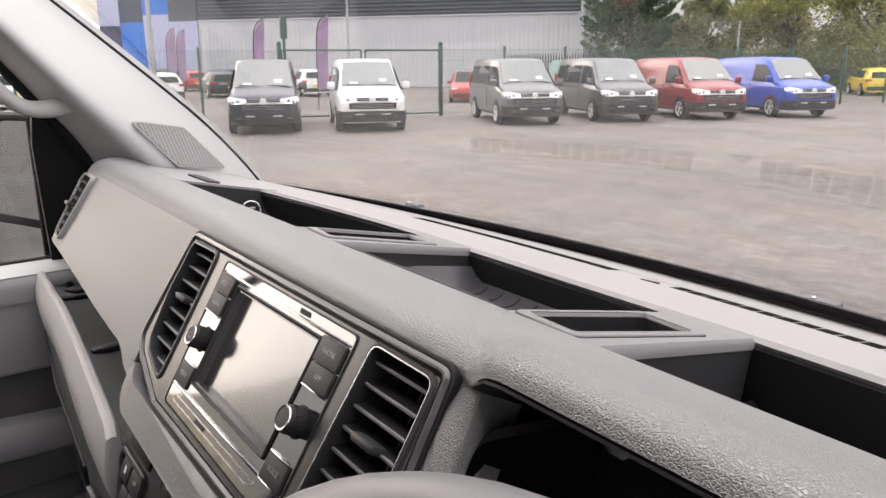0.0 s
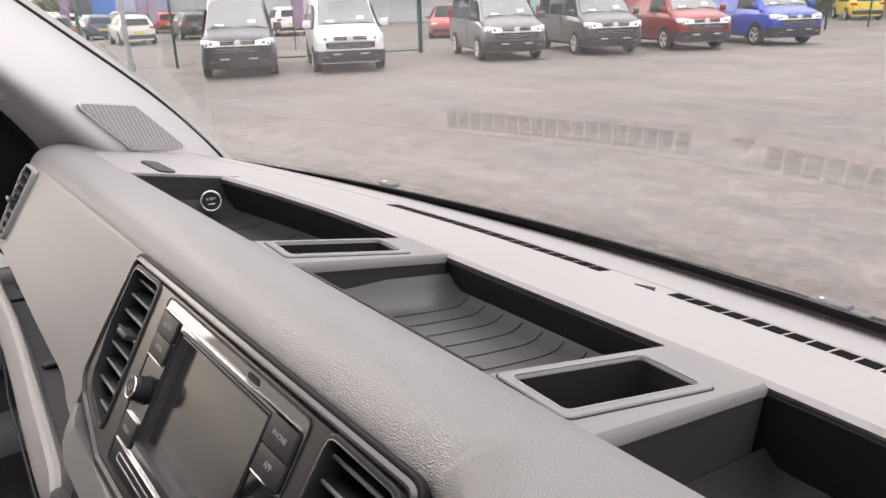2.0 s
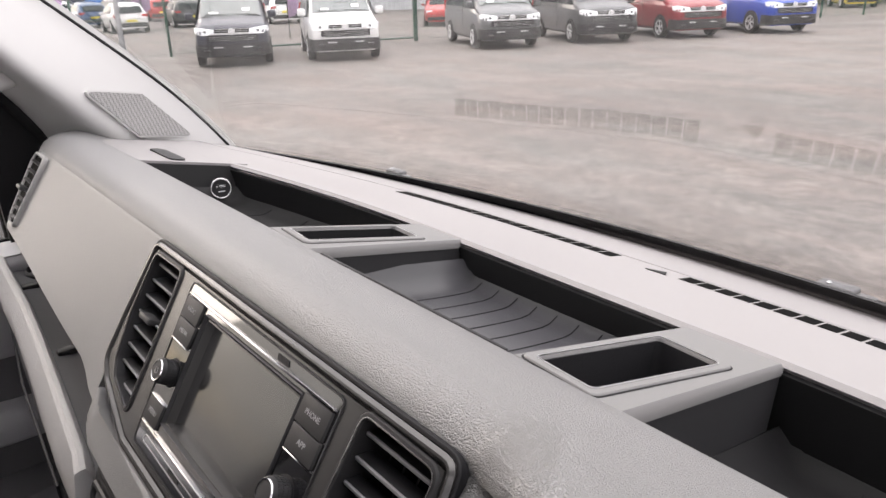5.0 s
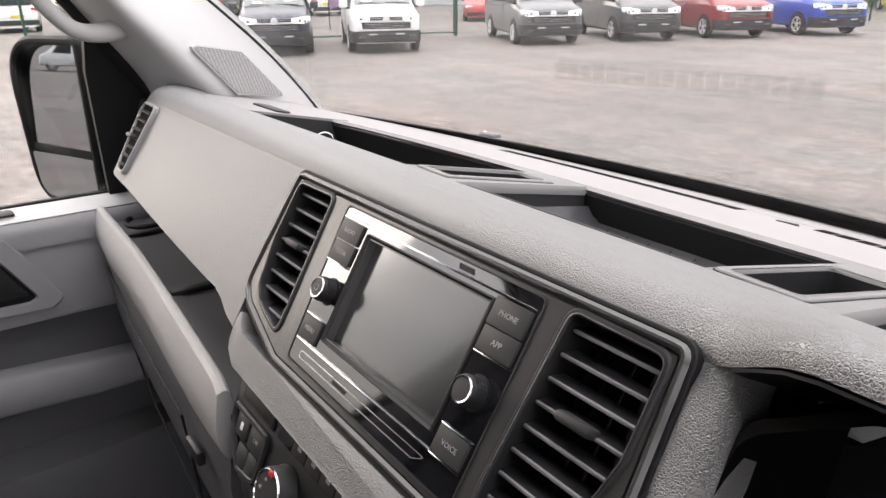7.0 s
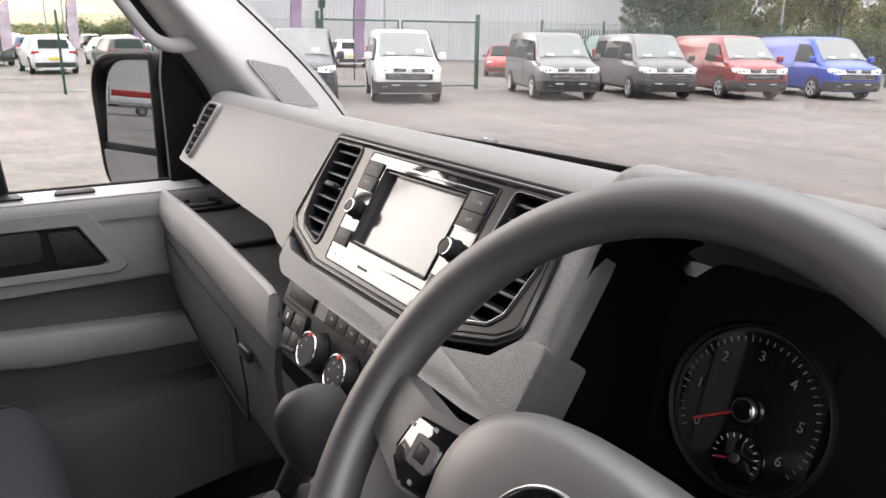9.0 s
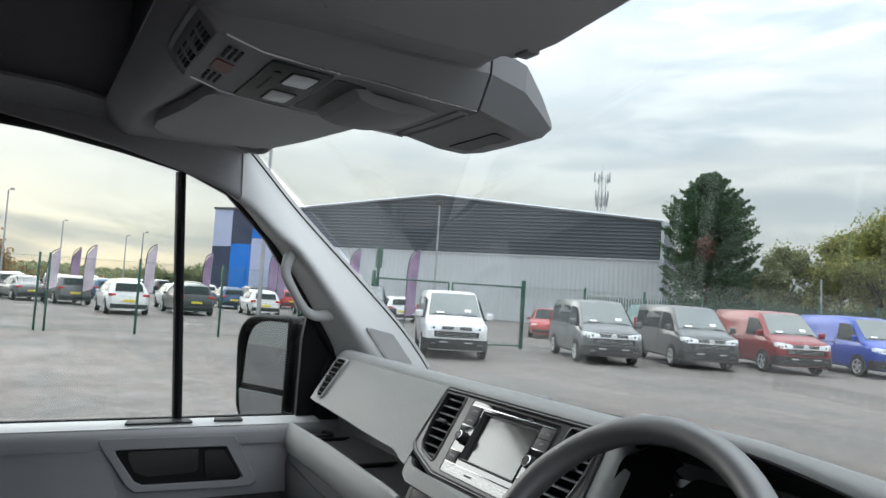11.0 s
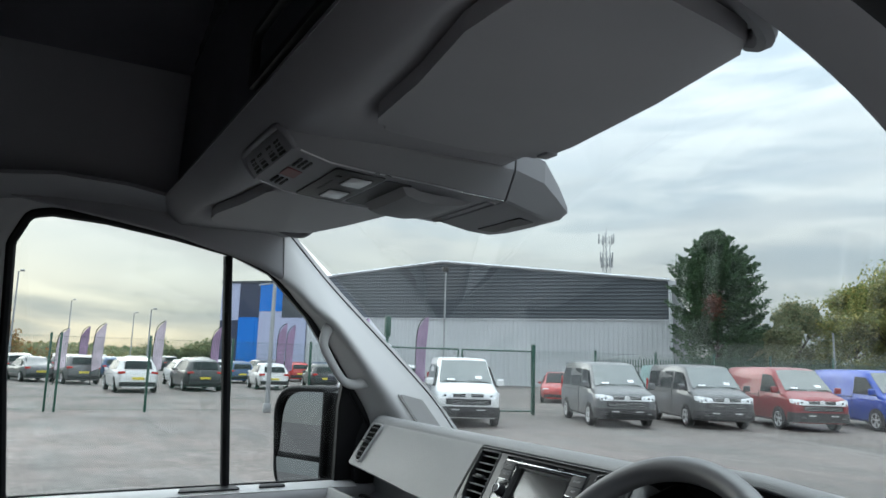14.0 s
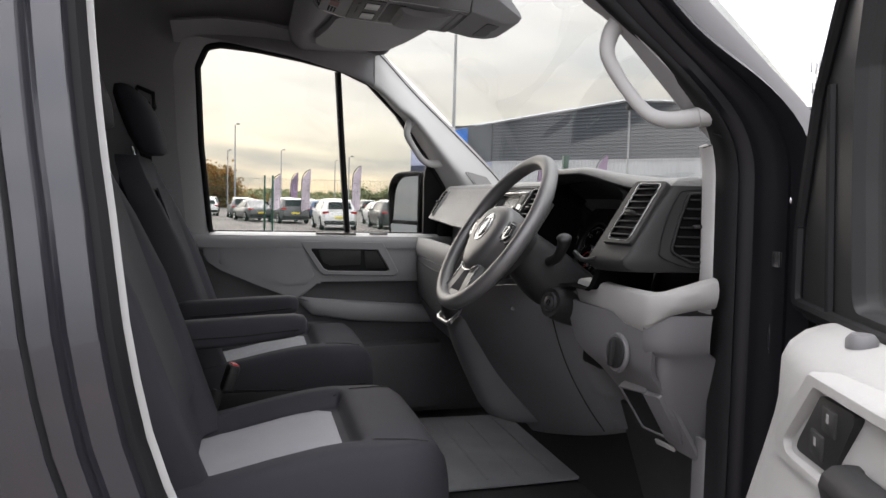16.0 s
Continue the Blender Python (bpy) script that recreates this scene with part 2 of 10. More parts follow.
M["white_primer"] = surface("white painted edge", (0.75, 0.75, 0.76), 0.4, vary=0.04)
M["floor_mat"] = surface("grey rubber floor mat", (0.30, 0.30, 0.31), 0.7, grain=0.4, grain_scale=700, vary=0.12, vary_scale=6)
M["glass"] = clear_glass("window glass", (0.775, 0.785, 0.77))
M["windscreen"] = clear_glass("windscreen glass", (0.775, 0.785, 0.77), base=0.062, gain=0.9)
# pale copy for the front of a vane, light put into the colour
M["vane_edge"] = surface("vane edge lightened as if lit", (0.22, 0.22, 0.225), 0.34, vary=0.08)
M["post_black"] = surface("satin black painted post", (0.007, 0.007, 0.009), 0.36, vary=0.15, spec=0.3)
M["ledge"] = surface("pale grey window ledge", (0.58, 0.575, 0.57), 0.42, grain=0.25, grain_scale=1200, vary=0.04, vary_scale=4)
M["frit"] = surface("black glass border", (0.01, 0.01, 0.011), 0.25, vary=0.1)


def weave_material():
    m = surface("grey ribbed seat cloth", (0.40, 0.40, 0.42), 0.85, grain=0.4, grain_scale=1500, vary=0.06, vary_scale=10, spec=0.3)
    nt = m.node_tree
    b = nt.nodes["Principled BSDF"]
    tc = nt.nodes.new("ShaderNodeTexCoord")
    wv = nt.nodes.new("ShaderNodeTexWave")
    wv.bands_direction = "X"
    wv.inputs["Scale"].default_value = 75.0
    wv.inputs["Distortion"].default_value = 0.6
    wv.inputs["Detail Scale"].default_value = 40.0
    bp = nt.nodes.new("ShaderNodeBump")
    bp.inputs["Strength"].default_value = 0.7
    bp.inputs["Distance"].default_value = 0.001
    lk = nt.links.new
    lk(tc.outputs["Object"], wv.inputs["Vector"])
    lk(wv.outputs["Fac"], bp.inputs["Height"])
    old = b.inputs["Normal"].links[0].from_socket
    lk(old, bp.inputs["Normal"])
    lk(bp.outputs["Normal"], b.inputs["Normal"])
    # darker grooves between the ribs: crease shade multiplied into the colour
    src = b.inputs["Base Color"].links[0].from_socket
    mx = nt.nodes.new("ShaderNodeMixRGB")
    mx.blend_type = "MULTIPLY"
    mr = nt.nodes.new("ShaderNodeMapRange")
    mr.inputs["To Min"].default_value, mr.inputs["To Max"].default_value = 0.45, 0.0
    lk(wv.outputs["Fac"], mr.inputs["Value"])
    lk(mr.outputs["Result"], mx.inputs["Fac"])
    lk(src, mx.inputs["Color1"])
    mx.inputs["Color2"].default_value = (0.35, 0.35, 0.36, 1)
    lk(mx.outputs["Color"], b.inputs["Base Color"])
    return m


M["weave"] = weave_material()


def asphalt_material():
    m = bpy.data.materials.new("worn tarmac")
    m.use_nodes = True
    nt = m.node_tree
    b = nt.nodes["Principled BSDF"]
    lk = nt.links.new
    tc = nt.nodes.new("ShaderNodeTexCoord")

    def noise_node(scale, detail=6.0, rough=0.55, stretch=None):
        n = nt.nodes.new("ShaderNodeTexNoise")
        n.inputs["Scale"].default_value, n.inputs["Detail"].default_value, n.inputs["Roughness"].default_value = scale, detail, rough
        if stretch:
            mp = nt.nodes.new("ShaderNodeMapping")
            mp.inputs["Scale"].default_value = stretch
            mp.inputs["Rotation"].default_value = (0, 0, 0.45)
            lk(tc.outputs["Object"], mp.inputs["Vector"])
            lk(mp.outputs["Vector"], n.inputs["Vector"])
        else:
            lk(tc.outputs["Object"], n.inputs["Vector"])
        return n

    def ramp(node, p0, c0, p1, c1):
        r = nt.nodes.new("ShaderNodeValToRGB")
        r.color_ramp.elements[0].position, r.color_ramp.elements[0].color = p0, (*c0, 1)
        r.color_ramp.elements[1].position, r.color_ramp.elements[1].color = p1, (*c1, 1)
        lk(node.outputs["Fac"], r.inputs["Fac"])
        return r

    big = ramp(noise_node(0.16, 7, 0.6), 0.35, (0.123, 0.111, 0.107), 0.65, (0.182, 0.163, 0.155))
    streak = ramp(noise_node(1.1, 8, 0.68, (0.22, 2.0, 1)), 0.34, (0.84, 0.83, 0.82), 0.64, (1.08, 1.08, 1.08))
    mottle = ramp(noise_node(9, 6, 0.75), 0.34, (0.60, 0.59, 0.59), 0.66, (1.36, 1.35, 1.34))
    fine = ramp(noise_node(48, 5, 0.8), 0.32, (0.50, 0.50, 0.50), 0.70, (1.50, 1.49, 1.47))
    tone = ramp(noise_node(0.55, 5, 0.6, (0.5, 1.6, 1)), 0.36, (0.88, 0.93, 0.93), 0.64, (1.10, 1.02, 0.99))
    worn = ramp(noise_node(2.6, 7, 0.7), 0.36, (0.78, 0.78, 0.79), 0.62, (1.14, 1.14, 1.13))
    m1 = nt.nodes.new("ShaderNodeMixRGB")
    m1.blend_type = "MULTIPLY"
    m1.inputs["Fac"].default_value = 1.0
    m2 = nt.nodes.new("ShaderNodeMixRGB")
    m2.blend_type = "MULTIPLY"
    m2.inputs["Fac"].default_value = 0.7
    lk(big.outputs["Color"], m1.inputs["Color1"])
    lk(streak.outputs["Color"], m1.inputs["Color2"])
    m3 = nt.nodes.new("ShaderNodeMixRGB")
    m3.blend_type = "MULTIPLY"
    m3.inputs["Fac"].default_value = 1.0
    lk(m1.outputs["Color"], m3.inputs["Color1"])
    lk(mottle.outputs["Color"], m3.inputs["Color2"])
    lk(m3.outputs["Color"], m2.inputs["Color1"])
    lk(fine.outputs["Color"], m2.inputs["Color2"])
    col = m2.outputs["Color"]
    for layer in (tone, worn):
        mx = nt.nodes.new("ShaderNodeMixRGB")
        mx.blend_type = "MULTIPLY"
        mx.inputs["Fac"].default_value = 1.0
        lk(col, mx.inputs["Color1"])
        lk(layer.outputs["Color"], mx.inputs["Color2"])
        col = mx.outputs["Color"]
    lk(col, b.inputs["Base Color"])
    rr = nt.nodes.new("ShaderNodeMapRange")
    rr.inputs["From Min"].default_value, rr.inputs["From Max"].default_value = 0.35, 0.65
    rr.inputs["To Min"].default_value, rr.inputs["To Max"].default_value = 0.6, 0.85
    wet = noise_node(0.3, 5)
    lk(wet.outputs["Fac"], rr.inputs["Value"])
    lk(rr.outputs["Result"], b.inputs["Roughness"])
    bp = nt.nodes.new("ShaderNodeBump")
    bp.inputs["Strength"].default_value, bp.inputs["Distance"].default_value = 0.6, 0.01
    g = noise_node(70, 3)
    lk(g.outputs["Fac"], bp.inputs["Height"])
    lk(bp.outputs["Normal"], b.inputs["Normal"])
    return m


M["asphalt"] = asphalt_material()


# ---------------------------------------------------------------- mesh helpers
def finish(name, bm, material, smooth=40):
    bmesh.ops.recalc_face_normals(bm, faces=bm.faces)
    me = bpy.data.meshes.new(name)
    for f in bm.faces:
        f.smooth = True
    bm.to_mesh(me)
    bm.free()
    me.set_sharp_from_angle(angle=radians(smooth))
    me.materials.append(M[material] if isinstance(material, str) else material)
    return me


BASE = {}


def thing(name, loc, label, category, group="", kind=""):
    """An Empty at the base of a thing, which parents its parts."""
    e = new(name)
    e.empty_display_size = 0.05
    e.location = loc
    BASE[e] = Vector(loc)
    return tagged(e, label, category, group, kind)


def part(name, bm, material, parent, label="", smooth=40):
    """One mesh under a thing or under a part. Coordinates are those of the place."""
    ob = new(name, finish(name, bm, material, smooth))
    ob.parent = parent
    ob.matrix_parent_inverse = Matrix.Translation(-BASE[parent]) if parent in BASE else Matrix.Identity(4)
    return tagged(ob, label)


def solid(name, bm, material, label, category, kind="", group="", smooth=40):
    """A thing that is one mesh."""
    return tagged(new(name, finish(name, bm, material, smooth)), label, category, group, kind)


def frame_matrix(origin, u, v):
    u, v = Vector(u).normalized(), Vector(v).normalized()
    n = u.cross(v).normalized()
    v = n.cross(u)
    m = Matrix.Identity(4)
    for i in range(3):
        m[i][0], m[i][1], m[i][2], m[i][3] = u[i], v[i], n[i], origin[i]
    return m


def join(*bms):
    out = bmesh.new()
    for b in bms:
        me = bpy.data.meshes.new("tmp")
        b.to_mesh(me)
        b.free()
        out.from_mesh(me)
        bpy.data.meshes.remove(me)
    return out


def rounded(poly, r, seg=4):
    """A polygon with rounded corners; r is one radius or one for each corner."""
    n, out = len(poly), []
    for i in range(n):
        p0, p1, p2 = Vector(poly[i - 1]), Vector(poly[i]), Vector(poly[(i + 1) % n])
        a, b = (p0 - p1), (p2 - p1)
        rad = r[i] if isinstance(r, (list, tuple)) else r
        la, lb = a.length, b.length
        a.normalize(), b.normalize()
        ang = a.angle(b)
        if rad <= 0 or ang > 3.1:
            out.append((p1.x, p1.y))
            continue
        d = min(rad / math.tan(ang / 2), la * 0.48, lb * 0.48)
        q0, q2 = p1 + a * d, p1 + b * d
        for k in range(seg + 1):
            t = k / seg
            q = q0.lerp(p1, t).lerp(p1.lerp(q2, t), t)
            out.append((q.x, q.y))
    return out


def prism(poly, h0, h1, m=None, bevel=0.0, seg=2):
    """A polygon in the plane of m, from height h0 to h1, with its upper rim rounded."""
    bm = bmesh.new()
    lo = [bm.verts.new((x, y, h0)) for x, y in poly]
    hi = [bm.verts.new((x, y, h1)) for x, y in poly]
    n = len(poly)
    for i in range(n):
        bm.faces.new((lo[i], lo[(i + 1) % n], hi[(i + 1) % n], hi[i]))
    bm.faces.new(lo[::-1])
    top = bm.faces.new(hi)
    if bevel:
        bmesh.ops.bevel(bm, geom=list(top.edges), offset=bevel, segments=seg, profile=0.5, affect="EDGES", clamp_overlap=True)
    if m:
        bm.transform(m)
    return bm


def ring(outer, inner, h0, h1, m=None, lip=0.0, inner_h=None):
    """A flat frame between two outlines of the same count. lip: how far its upper edges are eased."""
    bm = bmesh.new()
    n = len(outer)
    co, ci = Vector((sum(p[0] for p in outer) / n, sum(p[1] for p in outer) / n)), None

    def toward(p, q, d):
        v = Vector(q) - Vector(p)
        return tuple(Vector(p) + v.normalized() * min(d, v.length * 0.45)) if v.length > 1e-9 else p
    hi = h1 if inner_h is None else inner_h
    loops = [[(*p, h0) for p in outer], [(*p, h1 - lip) for p in outer], [(*toward(p, q, lip), h1) for p, q in zip(outer, inner)],
             [(*toward(q, p, lip), hi) for p, q in zip(outer, inner)], [(*q, hi - lip) for q in inner], [(*q, h0) for q in inner]]
    if lip <= 0:
        loops = [loops[0], loops[1], loops[4], loops[5]]
    vs = [[bm.verts.new(p) for p in lp] for lp in loops]
    for a in range(len(vs)):
        b = (a + 1) % len(vs)
        for i in range(n):
            j = (i + 1) % n
            bm.faces.new((vs[a][i], vs[a][j], vs[b][j], vs[b][i]))
    if m:
        bm.transform(m)
    return bm


def box(c, s, bevel=0.0, seg=2, m=None):
    bm = bmesh.new()
    bmesh.ops.create_cube(bm, size=1.0)
    bmesh.ops.scale(bm, vec=s, verts=bm.verts)
    if bevel:
        bmesh.ops.bevel(bm, geom=list(bm.edges), offset=bevel, segments=seg, profile=0.5, affect="EDGES", clamp_overlap=True)
    bmesh.ops.translate(bm, vec=c, verts=bm.verts)
    if m:
        bm.transform(m)
    return bm


def loft(rows, closed=False, caps=True):
    """Skin over rows of points; closed: each row is a loop."""
    bm = bmesh.new()
    vs = [[bm.verts.new(p) for p in r] for r in rows]
    n = len(rows[0])
    for a, b in zip(vs, vs[1:]):
        for i in range(n if closed else n - 1):
            j = (i + 1) % n
            q = (a[i], a[j], b[j], b[i])
            if len({tuple(v.co) for v in q}) > 2:
                bm.faces.new(q)
    if closed and caps:
        bm.faces.new(vs[0][::-1])
        bm.faces.new(vs[-1])
    return bm


def thicken(bm, thick):
    """Gives an open skin an even thickness, against its normals."""
    bmesh.ops.remove_doubles(bm, verts=bm.verts, dist=1e-6)
    bmesh.ops.recalc_face_normals(bm, faces=bm.faces)
    bm.normal_update()
    rim = [e for e in bm.edges if len(e.link_faces) == 1]
    twin = {v: bm.verts.new(v.co - v.normal * thick) for v in list(bm.verts)}
    old = list(bm.faces)
    for f in old:
        bm.faces.new([twin[v] for v in reversed(f.verts)])
    for e in rim:
        a, b = e.verts
        bm.faces.new((a, b, twin[b], twin[a]))
    return bm


def slab(rows, thick):
    """A skin of even thickness over rows of points."""
    return thicken(loft(rows), thick)


def curve_points(pts, n):
    """A smooth line through points (Catmull-Rom), n points in all."""
    p = [Vector(q) for q in pts]
    p = [p[0] * 2 - p[1]] + p + [p[-1] * 2 - p[-2]]
    out, k = [], len(p) - 3
    for i in range(n):
        t = i / (n - 1) * k
        s = min(int(t), k - 1)
        t -= s
        a, b, c, d = p[s:s + 4]
        out.append(0.5 * ((2 * b) + (c - a) * t + (2 * a - 5 * b + 4 * c - d) * t * t + (3 * b - a - 3 * c + d) * t ** 3))
    return out


def tube(pts, r, n=10, closed=False, flat=1.0, up=(0, 0, 1)):
    """A round bar along points; r is one radius or one for each point; flat squeezes it along up."""
    pts = [Vector(p) for p in pts]
    k, rows = len(pts), []
    for i, p in enumerate(pts):
        a = pts[(i - 1) % k] if (i or closed) else pts[0]
        b = pts[(i + 1) % k] if (i < k - 1 or closed) else pts[-1]
        t = (b - a).normalized()
        u = t.cross(Vector(up))
        if u.length < 1e-4:
            u = t.cross(Vector((1, 0, 0)))
        u.normalize()
        w = t.cross(u)
        rad = r[i] if isinstance(r, (list, tuple)) else r
        rows.append([tuple(p + u * (math.cos(2 * math.pi * j / n) * rad) + w * (math.sin(2 * math.pi * j / n) * rad * flat)) for j in range(n)])
    if closed:
        return loft(rows + [rows[0]], True, False)
    return loft(rows, True, True)


def lathe(profile, n=32, m=None, capped=True):
    """A turned body: profile of (radius, height)."""
    bm = bmesh.new()
    rows = []
    for r, h in profile:
        rows.append([bm.verts.new((r * math.cos(2 * math.pi * i / n), r * math.sin(2 * math.pi * i / n), h)) for i in range(n)])
    for a, b in zip(rows, rows[1:] if capped else rows[1:] + rows[:1]):
        for i in range(n):
            bm.faces.new((a[i], a[(i + 1) % n], b[(i + 1) % n], b[i]))
    if capped:
        bm.faces.new(rows[0][::-1])
        bm.faces.new(rows[-1])
    if m:
        bm.transform(m)
    return bm


def words(text, size, m, depth=0.0004, align="CENTER"):
    """Raised lettering in the built-in font, in the plane of m."""
    cu = bpy.data.curves.new("lettering", "FONT")
    cu.body, cu.size, cu.extrude, cu.align_x, cu.align_y, cu.resolution_u = text, size, depth, align, "CENTER", 2
    ob = bpy.data.objects.new("lettering", cu)
    scene.collection.objects.link(ob)
    dg = bpy.context.evaluated_depsgraph_get()
    me = bpy.data.meshes.new_from_object(ob.evaluated_get(dg))
    bm = bmesh.new()
    bm.from_mesh(me)
    bpy.data.objects.remove(ob)
    bpy.data.curves.remove(cu)
    bpy.data.meshes.remove(me)
    bm.transform(m)
    return bm


def offset_poly(poly, d):
    """An outline moved inwards by d (outlines run either way round)."""
    n = len(poly)
    area = sum(poly[i][0] * poly[(i + 1) % n][1] - poly[(i + 1) % n][0] * poly[i][1] for i in range(n))
    s = 1 if area > 0 else -1
    out = []
    for i in range(n):
        p0, p1, p2 = Vector(poly[i - 1]), Vector(poly[i]), Vector(poly[(i + 1) % n])
        e0, e1 = (p1 - p0), (p2 - p1)
        if e0.length < 1e-9 or e1.length < 1e-9:
            out.append(poly[i])
            continue
        n0 = Vector((-e0.y, e0.x)).normalized() * s
        n1 = Vector((-e1.y, e1.x)).normalized() * s
        b = n0 + n1
        if b.length < 1e-6:
            b = n0
        b = b.normalized()
        k = d / max(0.35, b.dot(n0))
        out.append((p1.x + b.x * k, p1.y + b.y * k))
    return out


def mirrored(bm):
    """The mirror image across the vehicle's middle plane."""
    bmesh.ops.scale(bm, vec=(-1, 1, 1), verts=bm.verts)
    bmesh.ops.reverse_faces(bm, faces=bm.faces)
    return bm


def lerp(a, b, t):
    return tuple(x + (y - x) * t for x, y in zip(a, b))


# ---------------------------------------------------------------- van shell
def smooth01(t):
    t = max(0.0, min(1.0, t))
    return t * t * (3 - 2 * t)


def windscreen_point(s, t, out=0.0):
    """s from -1 to 1 across, t from 0 at the base to 1 at the top."""
    w = 0.908 + (0.815 - 0.908) * t
    x = s * w
    y0, z0 = 0.705 - 0.225 * s * s, 1.562 + 0.036 * s * s
    y1, z1 = -0.07 - 0.19 * s * s, 2.300 - 0.015 * s * s
    b = 0.035 * 4 * t * (1 - t)
    return (x, y0 + (y1 - y0) * t + (b + out) * 0.65, z0 + (z1 - z0) * t + (b + out) * 0.75)


def build_windscreen():
    rows = [[windscreen_point(s / 12, t / 8) for s in range(-12, 13)] for t in range(9)]
    ob = solid("window_1", slab(rows, 0.005), "windscreen", "clear laminated windscreen with a raked curve", "windscreen", "structure")
    ob.visible_shadow = False
    # the black printed band along the foot of the glass, and seals up the pillars
    a = [windscreen_point(k / 16, 0.0, -0.008) for k in range(-16, 17)]
    b = [windscreen_point(k / 16, 0.028 - 0.012 * (k / 16) ** 2, -0.008) for k in range(-16, 17)]
    solid("trim_windscreen_border", slab([a, b], 0.002), "frit", "black printed band along the foot of the windscreen", "glass border", "structure")
    for sx in (-1, 1):
        pts = [(p[0] * sx, p[1] + 0.002, p[2] + 0.002) for p in curve_points(PIL_I[4:], 24)]
        solid("trim_glass_seal", tube(pts, 0.0045, 8), "rubber", "thin black seal between glass and pillar trim", "glass seal", "structure")


# pillar lining: outer edge on each side, inward ridge, and edge along the glass, from the roof rail down to the dashboard
PIL_O = [(0.86, -0.80, 2.19), (0.87, -0.47, 2.165), (0.875, -0.36, 2.14), (0.88, -0.25, 2.105), (0.885, -0.16, 2.07), (0.887, -0.08, 1.99), (0.889, -0.02, 1.925), (0.895, 0.09, 1.78), (0.90, 0.15, 1.70), (0.907, 0.19, 1.62), (0.91, 0.22, 1.52)]
PIL_D = [(0.86, -0.80, 2.10), (0.858, -0.47, 2.075), (0.856, -0.36, 2.055), (0.852, -0.25, 2.036), (0.842, -0.16, 2.007), (0.824, -0.075, 1.965), (0.823, -0.018, 1.922), (0.836, 0.060, 1.850), (0.842, 0.125, 1.790), (0.836, 0.172, 1.700), (0.832, 0.184, 1.52)]
PIL_R = [(0.805, -0.80, 2.185), (0.77, -0.47, 2.126), (0.77, -0.355, 2.10), (0.77, -0.235, 2.068), (0.77, -0.128, 2.018), (0.77, -0.047, 1.954), (0.772, 0.014, 1.915), (0.79, 0.137, 1.78), (0.815, 0.215, 1.70), (0.836, 0.272, 1.64), (0.85, 0.30, 1.55)]
PIL_I = [(0.84, -0.80, 2.215), (0.80, -0.46, 2.20), (0.765, -0.33, 2.185), (0.76, -0.20, 2.178), (0.81, -0.14, 2.168), (0.838, -0.09, 2.13), (0.852, 0.02, 2.025), (0.868, 0.20, 1.87), (0.882, 0.345, 1.742), (0.893, 0.43, 1.652), (0.90, 0.50, 1.56)]


def pillar_skin(outer, first, last):
    o, r, i = curve_points(outer, 41), curve_points(PIL_R, 41), curve_points(PIL_I, 41)
    rows = []
    for a, c, b in list(zip(o, r, i))[first:last]:
        row = [a + Vector((0.012, 0, 0)), a]
        row += [a.lerp(c, t) for t in (0.25, 0.5, 0.72)]
        for k in range(5):
            t = k / 4
            row.append(a.lerp(c, 0.82).lerp(c, t).lerp(c.lerp(b, 0.16 * t + 0.0), t) if t < 1 else c.lerp(b, 0.16))
        row += [c.lerp(b, t) for t in (0.3, 0.5, 0.75, 1.0)]
        row.append(b + Vector((0.004, 0.012, 0.008)))
        rows.append([tuple(q) for q in row])
    return slab(rows, 0.004)


def build_pillars():
    for side, num in ((-1, 1), (1, 2)):
        e = thing("trim_pillar_%d" % num, (side * 0.85, 0.2, 1.5), "pale grey windscreen pillar trim with a speaker grille", "pillar trim", kind="structure")
        if side < 0:
            part("cover", mirrored(pillar_skin(PIL_O, 15, 41)), "pillar", e, smooth=50)
            part("roof_rail", mirrored(pillar_skin(PIL_O, 0, 16)), "headliner", e, "grey lining along the roof edge", smooth=50)
        else:
            part("cover", pillar_skin(PIL_D, 0, 41), "headliner", e, "grey lining from the roof edge down the pillar", smooth=70)
        # loudspeaker grille low on the pillar, let into the face towards the glass
        o, n = Vector((0.857, 0.304, 1.687)), Vector((-0.9056, 0.4026, 0.1338))
        u = Vector((0.857, 0.304, 1.687)) - Vector((0.825, 0.215, 1.739))
        m = frame_matrix(o, u, n.cross(u))
        corners = [m.inverted() @ Vector(q) for q in ((0.825, 0.215, 1.739), (0.866, 0.312, 1.720), (0.890, 0.397, 1.633), (0.847, 0.292, 1.654))]
        poly = rounded([(q.x, q.y) for q in corners], 0.005)
        up = 1 if (m.to_3x3() @ Vector((0, 0, 1))).x < 0 else -1
        g = prism(poly, -0.006 * up, 0.015 * up, m)
        part("speaker_grille", mirrored(g) if side < 0 else g, M_grille, e, "perforated grey loudspeaker grille")
        f = ring(offset_poly(poly, -0.003), poly, -0.004 * up, 0.0135 * up, m)
        part("grille_rim", mirrored(f) if side < 0 else f, "pillar", e)
        seam = tube(curve_points([(0.874, 0.135, 1.742), (0.866, 0.170, 1.733), (0.855, 0.222, 1.692), (0.852, 0.272, 1.634)], 12), 0.0015, 5)
        part("trim_joint", mirrored(seam) if side < 0 else seam, "dark", e)


